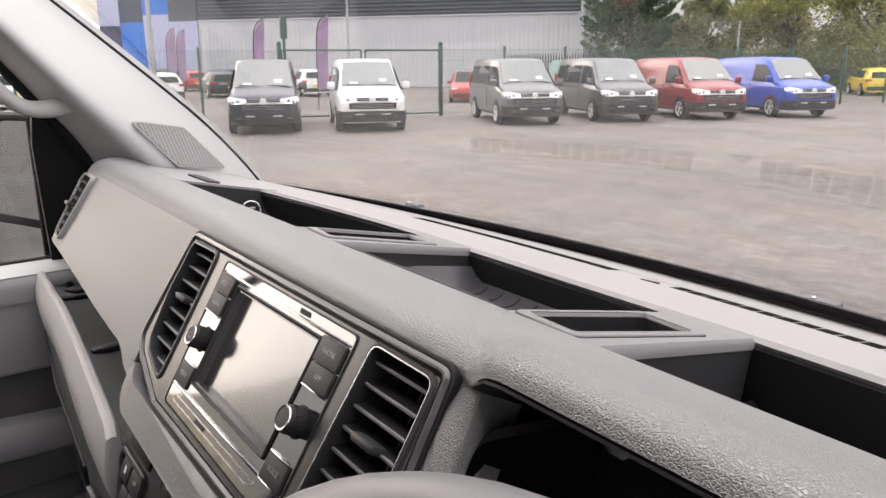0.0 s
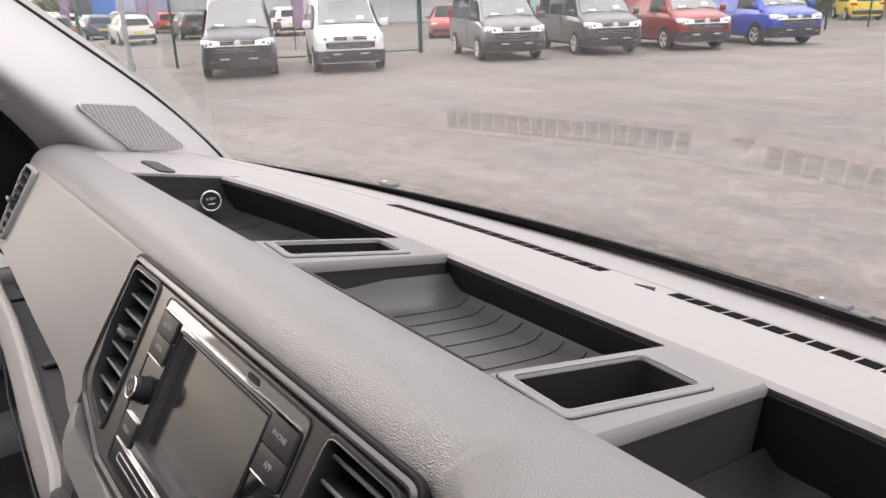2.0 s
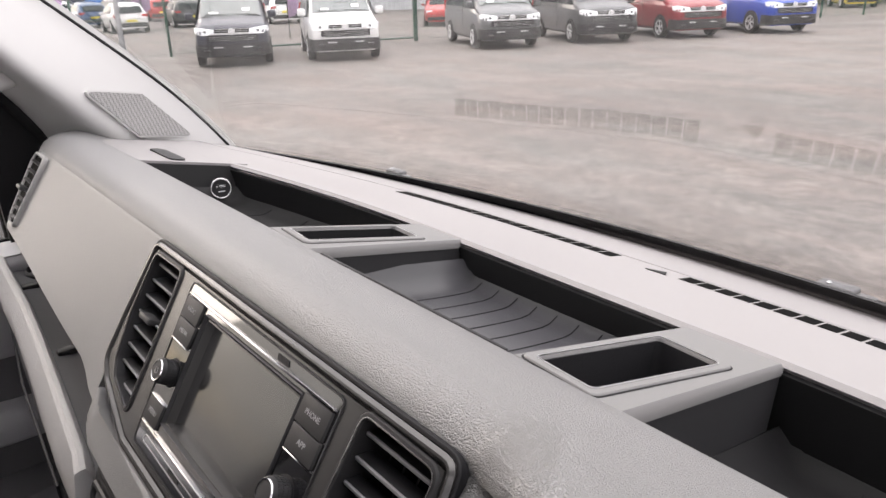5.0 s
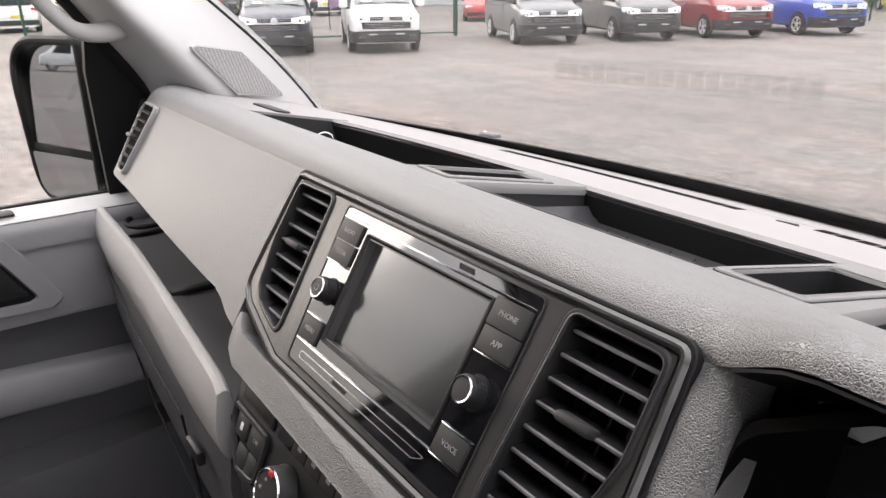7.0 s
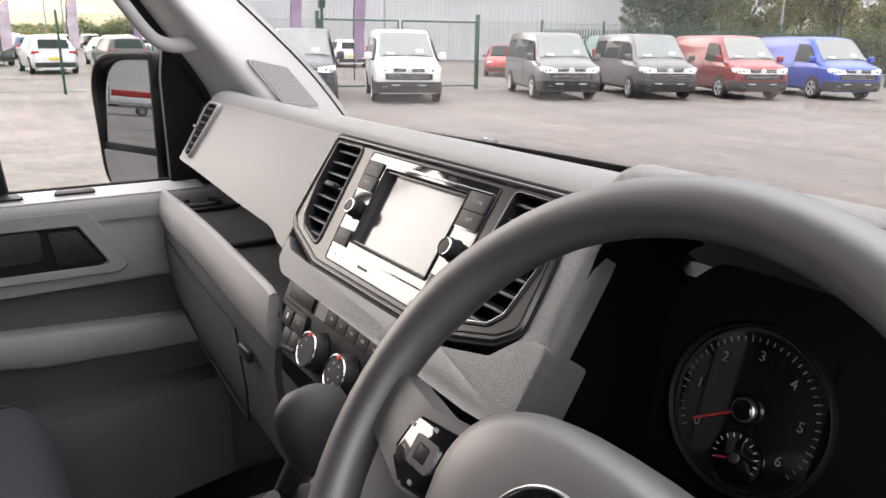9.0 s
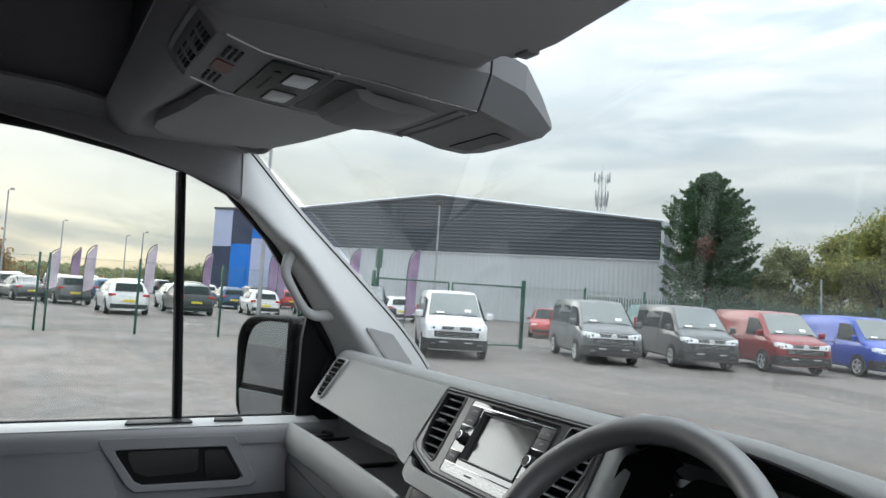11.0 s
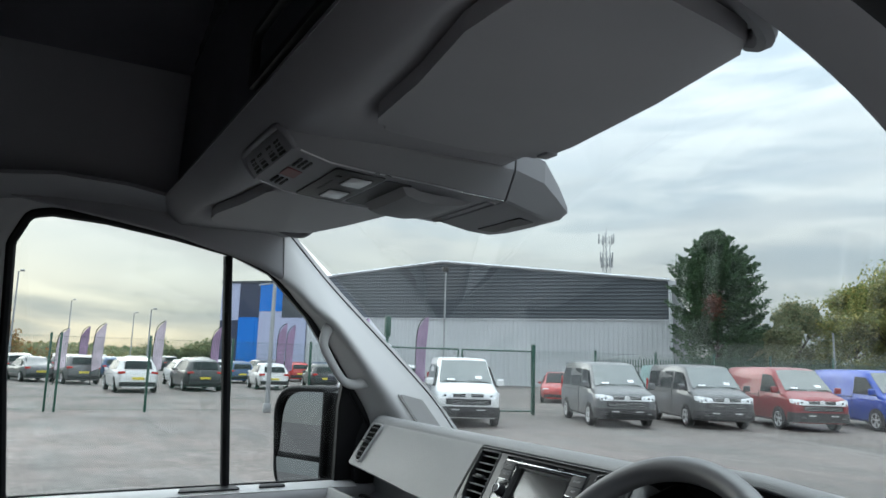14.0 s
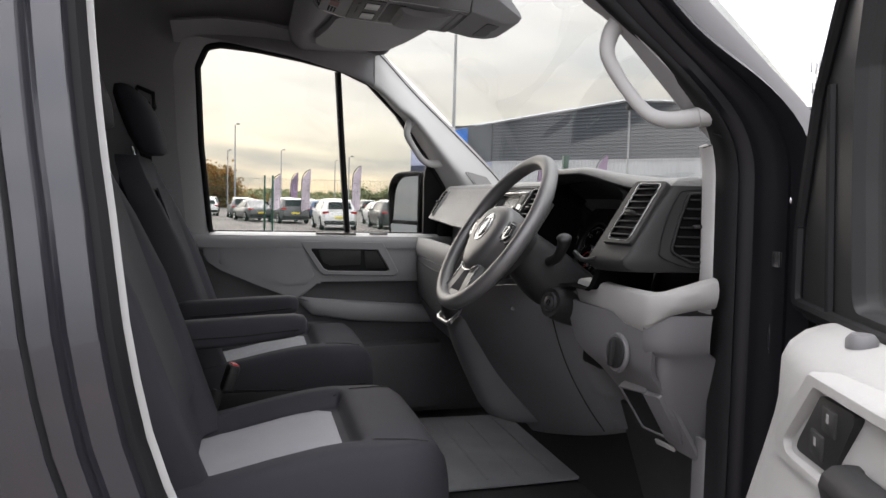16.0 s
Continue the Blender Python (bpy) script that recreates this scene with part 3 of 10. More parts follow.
def grille_material():
    m = surface("perforated grey grille", (0.30, 0.295, 0.29), 0.55, vary=0.03)
    nt = m.node_tree
    b = nt.nodes["Principled BSDF"]
    lk = nt.links.new
    tc = nt.nodes.new("ShaderNodeTexCoord")
    v = nt.nodes.new("ShaderNodeTexVoronoi")
    v.inputs["Scale"].default_value = 330.0
    v.inputs["Randomness"].default_value = 0.0
    lk(tc.outputs["Object"], v.inputs["Vector"])
    mr = nt.nodes.new("ShaderNodeMapRange")
    mr.inputs["From Min"].default_value, mr.inputs["From Max"].default_value = 0.35, 0.45
    lk(v.outputs["Distance"], mr.inputs["Value"])
    src = b.inputs["Base Color"].links[0].from_socket
    mx = nt.nodes.new("ShaderNodeMixRGB")
    mx.inputs["Color1"].default_value = (0.12, 0.12, 0.12, 1)
    lk(mr.outputs["Result"], mx.inputs["Fac"])
    lk(src, mx.inputs["Color2"])
    lk(mx.outputs["Color"], b.inputs["Base Color"])
    return m


M_grille = grille_material()

# outline of the side window, as (y, z)
WIN = [(-0.735, 1.478), (-0.765, 1.80), (-0.775, 2.08), (-0.745, 2.148), (-0.70, 2.158), (-0.58, 2.152), (-0.415, 2.130), (-0.26, 2.100), (-0.164, 2.062), (-0.05, 1.955), (0.06, 1.81), (0.16, 1.67), (0.235, 1.56), (0.25, 1.472)]


def side_x(z):
    """How far the cab's side stands from the middle at height z."""
    return 0.955 - 0.105 * (max(z, 1.45) - 1.45) / 0.7 if z > 1.45 else 0.955


def build_side_wall():
    """The passenger side: lining round the window, behind the seats and below."""
    win_in = rounded([(y, z) for y, z in WIN], 0.03, 3)
    # a band of lining round the window
    outer = offset_poly(win_in, -0.085)
    rows = []
    for k, (dx, poly) in enumerate(((0.012, win_in), (-0.012, offset_poly(win_in, -0.012)), (-0.020, offset_poly(win_in, -0.03)), (-0.014, outer))):
        rows.append([(-(side_x(z) + dx), y, z) for y, z in poly] + [(-(side_x(poly[0][1]) + dx), *poly[0])])
    bm = loft(rows)
    thicken(bm, 0.006)
    solid("trim_window_surround", bm, "pillar", "grey moulded trim round the passenger window", "window trim", "structure")
    # rubber seal
    seal = [(-(side_x(z) - 0.012), y, z) for y, z in offset_poly(win_in, -0.004)]
    solid("trim_window_seal", tube(seal, 0.012, 8, True), "rubber", "black rubber seal round the passenger window", "window seal", "structure")
    # lining behind the window, and above it
    zs = (0.55, 1.0, 1.45, 1.8, 2.08, 2.172, 2.174, 2.45, 2.66)
    rows = []
    for z in zs:
        yf = -0.80 if z < 1.5 else (-0.83 if z < 2.173 else -0.40)
        rows.append([(-(side_x(z) + 0.02), y, z) for y in (-1.80, -1.45, -1.1, yf if yf < -0.5 else -0.82, yf)])
    solid("wall_west", slab(rows, 0.02), "headliner", "grey lined cab side behind the passenger door", "wall", "structure")
    rail = slab([[(-(side_x(z) + 0.006 - 0.03 * k), y, z + 0.012 * k) for k in range(5)] for y, z in ((-0.86, 2.17), (-0.7, 2.19), (-0.55, 2.185), (-0.42, 2.165), (-0.30, 2.14))], 0.01)
    solid("trim_cant_rail", rail, "headliner", "grey lining above the passenger window", "roof rail", "structure")


def build_roof():
    # high dark roof behind the front header
    rows = []
    for k in range(13):
        a = -math.pi / 2 + math.pi * k / 12
        x = 0.93 * math.sin(a) / 1.0
        z = 2.42 + 0.22 * math.cos(a) ** 0.6 if abs(math.cos(a)) > 1e-6 else 2.42
        rows.append([(x, y, z) for y in (-1.85, -1.2, -0.8, -0.40)])
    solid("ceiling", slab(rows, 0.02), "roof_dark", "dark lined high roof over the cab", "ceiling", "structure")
    front = [[(x, -0.43 + 0.02 * (z - 2.2), z) for x in (-0.93, -0.45, 0.0, 0.45, 0.93)] for z in (2.20, 2.35, 2.50, 2.66)]
    e = thing("wall_header", (0, -0.43, 2.2), "dark wall above the front header with a shallow shelf opening", "header wall", kind="structure")
    part("panel", slab(front, 0.02), "roof_dark", e)
    m = frame_matrix((0.22, -0.450, 2.29), (1, 0, 0), (0, 0, 1))
    part("shelf_frame", ring(rounded([(-0.22, -0.05), (0.22, -0.05), (0.22, 0.05), (-0.22, 0.05)], 0.02), rounded([(-0.20, -0.035), (0.20, -0.035), (0.20, 0.035), (-0.20, 0.035)], 0.015), 0.0, 0.012, m, 0.003), "dark", e)
    # outer roof skin from the head of the windscreen up and over
    rows = []
    for k in range(25):
        s = -1 + k / 12
        p = Vector(windscreen_point(s * 1.0, 1.0, 0.004))
        rows.append([(p.x, p.y, p.z), (p.x * 1.03, p.y - 0.05, p.z + 0.06), (p.x * 1.06, -0.30 - 0.10 * s * s, 2.50), (p.x * 1.09, -0.48, 2.66), (p.x * 1.13, -0.80, 2.72), (p.x * 1.14, -1.9, 2.74)])
    solid("roof", slab(rows, 0.012), "paint", "dark grey painted outer roof of the van", "roof", "structure")
    for sx in (-1, 1):
        rows = [[(sx * 0.90, -1.9, 2.20), (sx * 0.985, -1.9, 2.40), (sx * 0.93, -1.9, 2.735)], [(sx * 0.90, -0.75, 2.20), (sx * 0.985, -0.75, 2.40), (sx * 0.925, -0.78, 2.715)], [(sx * 0.885, -0.45, 2.19), (sx * 0.95, -0.46, 2.36), (sx * 0.885, -0.48, 2.655)], [(sx * 0.85, -0.36, 2.17), (sx * 0.88, -0.36, 2.30), (sx * 0.82, -0.40, 2.51)], [(sx * 0.83, -0.27, 2.15), (sx * 0.83, -0.27, 2.24), (sx * 0.835, -0.32, 2.35)]]
        solid("wall_roof_side", slab(rows, 0.012), "paint", "dark grey painted roof side of the van", "roof side", "structure")
    back = [[(x, -1.80, z) for x in (-0.97, 0.0, 0.97)] for z in (0.6, 1.4, 2.0, 2.66)]
    e = thing("wall_south", (0, -1.8, 0.6), "dark steel bulkhead behind the seats", "bulkhead", kind="structure")
    part("panel", slab(back, 0.02), "roof_dark", e)
    for x in (-0.80, -0.72, -0.62):
        part("pressed_rib", box((x, -1.785, 1.95), (0.018, 0.03, 0.5), 0.006), "satin", e)
    # right-hand side above and behind the driver's door
    rows = []
    for z in (0.55, 1.0, 1.45, 1.8, 2.08, 2.26, 2.45, 2.66):
        yf = -0.90 if z < 2.2 else -0.40
        rows.append([(side_x(z) + 0.02, y, z) for y in (-1.80, -1.4, -0.95, yf)])
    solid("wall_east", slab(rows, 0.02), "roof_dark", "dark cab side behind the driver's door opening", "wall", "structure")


VISOR = [(0.214, -0.310), (0.226, -0.338), (0.258, -0.352), (0.39, -0.363), (0.53, -0.386), (0.60, -0.383), (0.645, -0.366), (0.672, -0.334), (0.679, -0.285), (0.668, -0.20), (0.656, -0.135), (0.49, -0.096), (0.30, -0.066), (0.236, -0.066), (0.212, -0.085), (0.206, -0.20)]


def visor_inset(x, y):
    """How far a place lies inside the outline of a visor, below zero outside it."""
    x = abs(x)
    inside, best = False, 9.0
    for (x0, y0), (x1, y1) in zip(VISOR, VISOR[1:] + VISOR[:1]):
        dx, dy = x1 - x0, y1 - y0
        t = max(0.0, min(1.0, ((x - x0) * dx + (y - y0) * dy) / (dx * dx + dy * dy)))
        best = min(best, math.hypot(x - x0 - t * dx, y - y0 - t * dy))
        if (y0 > y) != (y1 > y) and x < x0 + (y - y0) * dx / dy:
            inside = not inside
    return best if inside else -best


def build_header():
    """The front header lining from pillar to pillar, with a soft hollow for each visor."""
    e = thing("ceiling_header", (0, -0.25, 2.16), "grey moulded front header lining over the windscreen", "header lining", kind="structure")
    rows = []
    for i in range(101):
        x = -0.86 + 1.72 * i / 100
        yf = -0.075 - 0.055 * min(1.3, (x / 0.70) ** 2)
        row = []
        back = -0.468 - 0.382 * smooth01((x - 0.575) / 0.03)
        for k in range(49):
            y = back + (-0.464 - back) * k / 8 if k < 8 else -0.464 + (yf + 0.464) * (k - 8) / 40
            z = 2.160
            if y < -0.408:
                z += 0.055 * (min(1.0, (-0.408 - y) / 0.056)) ** 2
            f = max(0.0, min(1.0, (visor_inset(x, y) + 0.034) / 0.034))
            if y < -0.09:
                z += 0.020 * f * f * (3 - 2 * f)
            row.append((x, y, z))
        row += [(x, yf + 0.006, 2.168), (x, yf + 0.004, 2.20), (x, yf - 0.03, 2.24)]
        rows.append(row)
    part("lining", slab(rows, 0.006), "headliner", e, smooth=60)


def build_visors():
    for side in (1, -1):
        e = thing("sun_visor", (side * 0.47, -0.2, 2.16), "grey sun visor folded up against the header", "sun visor", "sun visors")
        poly = rounded(VISOR, 0.03, 4)
        bm = prism(poly, 0.0, 0.022, None, 0.009, 3)
        bmesh.ops.scale(bm, vec=(1, 1, -1), verts=bm.verts)
        bmesh.ops.reverse_faces(bm, faces=bm.faces)
        bmesh.ops.translate(bm, vec=(0, 0, 2.168), verts=bm.verts)
        part("board", bm if side > 0 else mirrored(bm), "visor", e, smooth=50)
        p = tube(curve_points([(0.646, -0.130, 2.158), (0.668, -0.138, 2.148), (0.688, -0.165, 2.150), (0.694, -0.215, 2.168)], 10), 0.011, 8)
        part("pivot_arm", p if side > 0 else mirrored(p), "console", e)
        c = box((0.250, -0.072, 2.150), (0.030, 0.022, 0.016), 0.005)
        part("clip", c if side > 0 else mirrored(c), "console", e)


def build_console():
    """The overhead console with lamps, switches and the sensor cover against the glass."""
    e = thing("overhead_console", (0, -0.2, 2.12), "grey overhead console with reading lamps, vents and switches", "overhead console")

    def sec(y, w, top, bot, wl):
        pts = [(-w, top), (-w * 0.99, top - (top - bot) * 0.45), (-wl, bot + 0.003), (-wl + 0.006, bot), (0, bot - 0.001), (wl - 0.006, bot), (wl, bot + 0.003), (w * 0.99, top - (top - bot) * 0.45), (w, top), (0, top + 0.02)]
        return [(x, y, z) for x, z in pts]
    body = loft([sec(-0.436, 0.098, 2.20, 2.168, 0.090), sec(-0.433, 0.108, 2.195, 2.158, 0.098), sec(-0.427, 0.114, 2.19, 2.146, 0.104), sec(-0.415, 0.118, 2.188, 2.133, 0.107), sec(-0.36, 0.124, 2.184, 2.119, 0.109), sec(-0.30, 0.130, 2.182, 2.114, 0.111), sec(-0.20, 0.138, 2.180, 2.110, 0.113), sec(-0.13, 0.142, 2.184, 2.105, 0.114), sec(-0.054, 0.142, 2.190, 2.102, 0.114)], True)
    part("body", body, "console", e, smooth=25)
    nose = loft([sec(-0.0505, 0.142, 2.190, 2.102, 0.114), sec(0.008, 0.142, 2.174, 2.090, 0.108), sec(0.050, 0.124, 2.143, 2.086, 0.098), sec(0.085, 0.104, 2.115, 2.092, 0.090), sec(0.092, 0.098, 2.108, 2.098, 0.088)], True)
    part("sensor_cover", nose, "console", e, "smooth grey faceted sensor cover against the glass", smooth=20)
    part("cover_joint", loft([sec(-0.0545, 0.139, 2.186, 2.106, 0.111), sec(-0.050, 0.139, 2.186, 2.106, 0.111)], True), "rubber", e, "black joint before the cover")
    dn = frame_matrix((0, -0.26, 2.1125), (-1, 0, 0), (0, 1, -0.045))
    # lamp panel with two lenses and a dark row of switches
    part("switch_panel", prism(rounded([(-0.098, -0.085), (0.098, -0.085), (0.100, -0.004), (-0.100, -0.004)], 0.006), -0.01, 0.0022, dn, 0.001), "dark", e, "dark switch panel")
    for x in (-0.047, 0.047):
        part("lamp_lens", prism(rounded([(x - 0.026, -0.050), (x + 0.026, -0.050), (x + 0.026, -0.016), (x - 0.026, -0.016)], 0.003), 0.0, 0.0042, dn, 0.001), M_lens, e, "pale clear reading lamp lens")
        part("lens_joint", ring(rounded([(x - 0.0285, -0.0525), (x + 0.0285, -0.0525), (x + 0.0285, -0.0135), (x - 0.0285, -0.0135)], 0.004), rounded([(x - 0.0262, -0.0502), (x + 0.0262, -0.0502), (x + 0.0262, -0.0158), (x - 0.0262, -0.0158)], 0.003), 0.0, 0.0030, dn), "rubber", e)
    for k in range(6):
        part("switch_mark", box((-0.030 + 0.012 * k, -0.068, 0.0023), (0.006, 0.004, 0.0006), m=dn), "rubber", e)
    part("status_lamp", lathe([(0.005, 0.0), (0.005, 0.003), (0.004, 0.0035)], 16, dn @ Matrix.Translation((-0.062, -0.068, 0))), "rubber", e)
    # slotted end facing the seats
    ends = frame_matrix((0, -0.4225, 2.1440), (1, 0, 0), (0, -0.52, 0.85))
    rim = [(-0.104, -0.412, 2.134), (-0.106, -0.425, 2.148), (-0.100, -0.4345, 2.160), (-0.085, -0.4375, 2.166), (0.0, -0.4385, 2.167), (0.085, -0.4375, 2.166), (0.100, -0.4345, 2.160), (0.106, -0.425, 2.148), (0.104, -0.412, 2.134)]
    part("end_rim", tube(curve_points(rim, 36), 0.0050, 8), "console", e, smooth=60)
    for r in range(4):
        for x in (-0.070, -0.057, -0.031, -0.018, 0.018, 0.031, 0.057, 0.070):
            part("slot", prism(rounded([(-0.0055, -0.0021), (0.0055, -0.0021), (0.0055, 0.0021), (-0.0055, 0.0021)], 0.001, 2), -0.006, 0.0030, ends @ Matrix.Translation((x, (r - 1.5) * 0.0062, 0)), 0.0), "rubber", e)
    for sx in (-1, 1):
        part("edge_line", tube([(sx * 0.1080, -0.405, 2.1315), (sx * 0.1100, -0.36, 2.1195), (sx * 0.1120, -0.30, 2.1145), (sx * 0.1140, -0.20, 2.1105), (sx * 0.1150, -0.13, 2.1055), (sx * 0.1150, -0.056, 2.1025)], 0.0012, 6), "satin", e, "thin pale edge line")
    low = frame_matrix((0, -0.385, 2.1242), (-1, 0, 0), (0, 1, -0.20))
    part("warning_label", prism(rounded([(-0.022, -0.012), (0.022, -0.012), (0.022, 0.012), (-0.022, 0.012)], 0.002), -0.004, 0.0012, low), M_label, e, "small red and grey printed label")
    for r in range(3):
        for sx in (-1, 1):
            for c in range(3):
                part("slot", prism(rounded([(-0.0065, -0.002), (0.0065, -0.002), (0.0065, 0.002), (-0.0065, 0.002)], 0.0018, 2), -0.004, 0.0014, low @ Matrix.Translation((sx * (0.044 + 0.015 * c), -0.009 + r * 0.008, 0))), "rubber", e)
    # spectacle tray with its finger recess, and the dark window before the glass
    part("tray_recess", prism(rounded([(-0.090, 0.002), (0.090, 0.002), (0.088, 0.048), (-0.088, 0.048)], 0.008), -0.01, 0.0012, dn), "dark", e, "dark finger recess")
    rows = []
    for v, h, w in ((0.036, 0.000, 0.080), (0.046, 0.014, 0.079), (0.066, 0.020, 0.077), (0.110, 0.020, 0.074), (0.150, 0.010, 0.070), (0.172, 0.000, 0.068)):
        rows.append([tuple(dn @ Vector((x * w, v, h * (1 - 0.25 * x ** 4) - (0.012 if abs(x) == 1 else 0.0)))) for x in (-1, -0.92, -0.5, 0, 0.5, 0.92, 1)])
    part("glasses_box", slab(rows, 0.002), "console", e, "smooth bulged tray lid", smooth=35)
    part("dark_recess", prism(rounded([(-0.070, 0.268), (0.070, 0.268), (0.062, 0.305), (-0.062, 0.305)], 0.005), -0.02, 0.0130, dn), "dark", e)
    part("cover_step", ring(rounded([(-0.100, 0.182), (0.100, 0.182), (0.096, 0.204), (-0.096, 0.204)], 0.006), rounded([(-0.096, 0.185), (0.096, 0.185), (0.092, 0.201), (-0.092, 0.201)], 0.004), -0.01, 0.0045, dn, 0.001), "console", e)


M_lens = surface("pale lamp lens", (0.55, 0.56, 0.57), 0.25, vary=0.05)
M_label = surface("dull red printed label", (0.18, 0.05, 0.05), 0.5, vary=0.1, vary_scale=60)


def build_grab_handles():
    for side in (-1, 1):
        e = thing("grab_handle", (side * 0.84, 0.08, 1.77), "pale grey moulded grab handle on the windscreen pillar", "grab handle", "grab handles")
        path = [(-0.812, 0.012, 1.925), (-0.806, -0.004, 1.921), (-0.802, -0.016, 1.900), (-0.802, -0.018, 1.868), (-0.806, 0.008, 1.825), (-0.816, 0.042, 1.783), (-0.824, 0.068, 1.768), (-0.832, 0.100, 1.766), (-0.842, 0.130, 1.772)]
        rad = [0.017, 0.0165, 0.0145, 0.0128, 0.0116, 0.0116, 0.0128, 0.0150, 0.0165]
        pts = curve_points(path, 33)
        rr = [float(np.interp(k / 32 * 8, range(9), rad)) for k in range(33)]
        b = tube(pts, rr, 14, flat=0.78, up=(1, 0, 0))
        part("bar", b if side < 0 else mirrored(b), "trim_light", e, smooth=60)
        for a0, a1 in (((-0.812, 0.012, 1.925), (-0.824, 0.028, 1.930)), ((-0.842, 0.130, 1.772), (-0.850, 0.150, 1.776))):
            q = tube([a0, lerp(a0, a1, 0.5), a1], [0.018, 0.019, 0.020], 12)
            part("foot", q if side < 0 else mirrored(q), "trim_light", e, smooth=60)


def build_floor():
    solid("floor", box((0, -0.5, 0.73), (1.92, 2.75, 0.06), 0.005), "dark", "dark rubber-covered cab floor", "floor", "structure")
    fw = slab([[(x, y, z) for x in (-0.94, -0.3, 0.3, 0.94)] for y, z in ((0.42, 0.75), (0.50, 0.86), (0.58, 1.0), (0.58, 1.35), (0.46, 1.50))], 0.02)
    solid("wall_north", fw, "dark", "dark insulated bulkhead under the dashboard", "bulkhead", "structure")
    m = frame_matrix((0.43, 0.14, 0.764), (1, 0, 0), (0, 1, 0))
    e = thing("floor_mat", (0.43, 0.14, 0.764), "grey ribbed rubber mat in the driver's footwell", "floor mat")
    part("sheet", prism(rounded([(-0.30, -0.32), (0.32, -0.32), (0.30, 0.30), (-0.25, 0.30)], 0.05), 0.0, 0.006, m, 0.003), "floor_mat", e)
    for k in range(5):
        part("rib", box((0.43, -0.10 + 0.11 * k, 0.770), (0.48, 0.010, 0.005), 0.002), "floor_mat", e)
    m2 = frame_matrix((-0.45, 0.14, 0.764), (1, 0, 0), (0, 1, 0))
    e2 = thing("floor_mat", (-0.45, 0.14, 0.764), "grey ribbed rubber mat in the passenger footwell", "floor mat")
    part("sheet", prism(rounded([(-0.36, -0.32), (0.36, -0.32), (0.34, 0.30), (-0.34, 0.30)], 0.05), 0.0, 0.006, m2, 0.003), "floor_mat", e2)
    for k in range(5):
        part("rib", box((-0.45, -0.10 + 0.11 * k, 0.770), (0.60, 0.010, 0.005), 0.002), "floor_mat", e2)
    # raised side of the driver's footwell by the sill
    side = slab([[(x, y, z) for y in (-0.25, 0.1, 0.3, 0.5)] for x, z in ((0.70, 0.77), (0.80, 0.83), (0.90, 0.86), (0.97, 0.80), (1.0, 0.70))], 0.012)
    solid("trim_sill", side, "dark", "dark moulded step edge inside the driver's door", "door sill", "structure")


build_windscreen()
build_pillars()
build_side_wall()
build_roof()
build_header()
build_visors()
build_console()
build_grab_handles()
build_floor()


# ---------------------------------------------------------------- dashboard
MF = frame_matrix((0, 0.0935, 1.5985), (1, 0, 0), (0, 0.535, 0.845))       # plane of the fascia
MN = frame_matrix((0, 0.0310, 1.4680), (1, 0, 0), (0, 0.414, 0.910))       # plane of the heater panel
MT = frame_matrix((0, 0.30, 1.647), (1, 0, 0), (0, 1, -0.21))              # plane of the dashboard's top


def top_z(y):
    return 1.71 - 0.21 * y


def hood_rise(x):
    """How far the pad has grown into the hood over the instruments, from 0 to 1."""
    return smooth01((x - 0.212) / 0.075) * (1 - smooth01((x - 0.43) / 0.22))


def end_bend(x):
    """How far the dashboard swings forward at its two ends."""
    if x > 0:
        a = max(0.0, x - 0.762)
        return 156.0 * a * a if a < 0.016 else min(0.19, 0.04 + 5.0 * (a - 0.016))
    a = max(0.0, abs(x) - 0.788) / 0.12
    return 0.085 * a ** 1.7


def ridge_y(x):
    a = min(1.25, max(0.0, abs(x) - 0.20) / 0.47)
    return 0.412 - 0.075 * a ** 1.8


def glass_y(x):
    return 0.705 - 0.225 * (x / 0.905) ** 2 - 0.012


def pad_profile(x):
    d, h = end_bend(x), hood_rise(x)
    drop = 0.010 * (max(0.0, abs(x) - 0.80) / 0.09) ** 2 + 0.006 * smooth01((x - 0.60) / 0.12)
    pts = [(0.250, 1.600), (0.236, 1.652), (0.230, 1.6625), (0.205, 1.6725 + 0.001 * h), (0.180 - 0.005 * h, 1.6795 + 0.0055 * h), (0.165 - 0.020 * h, 1.6810 + 0.0165 * h), (0.152 - 0.027 * h, 1.6785 + 0.0255 * h), (0.143 - 0.030 * h, 1.6725 + 0.0305 * h), (0.1375 - 0.031 * h, 1.6655 + 0.0335 * h), (0.1365 - 0.0315 * h, 1.657 + 0.035 * h), (0.165, 1.640 + 0.026 * h)]
    return [(x, y + d, z - drop) for y, z in pts]


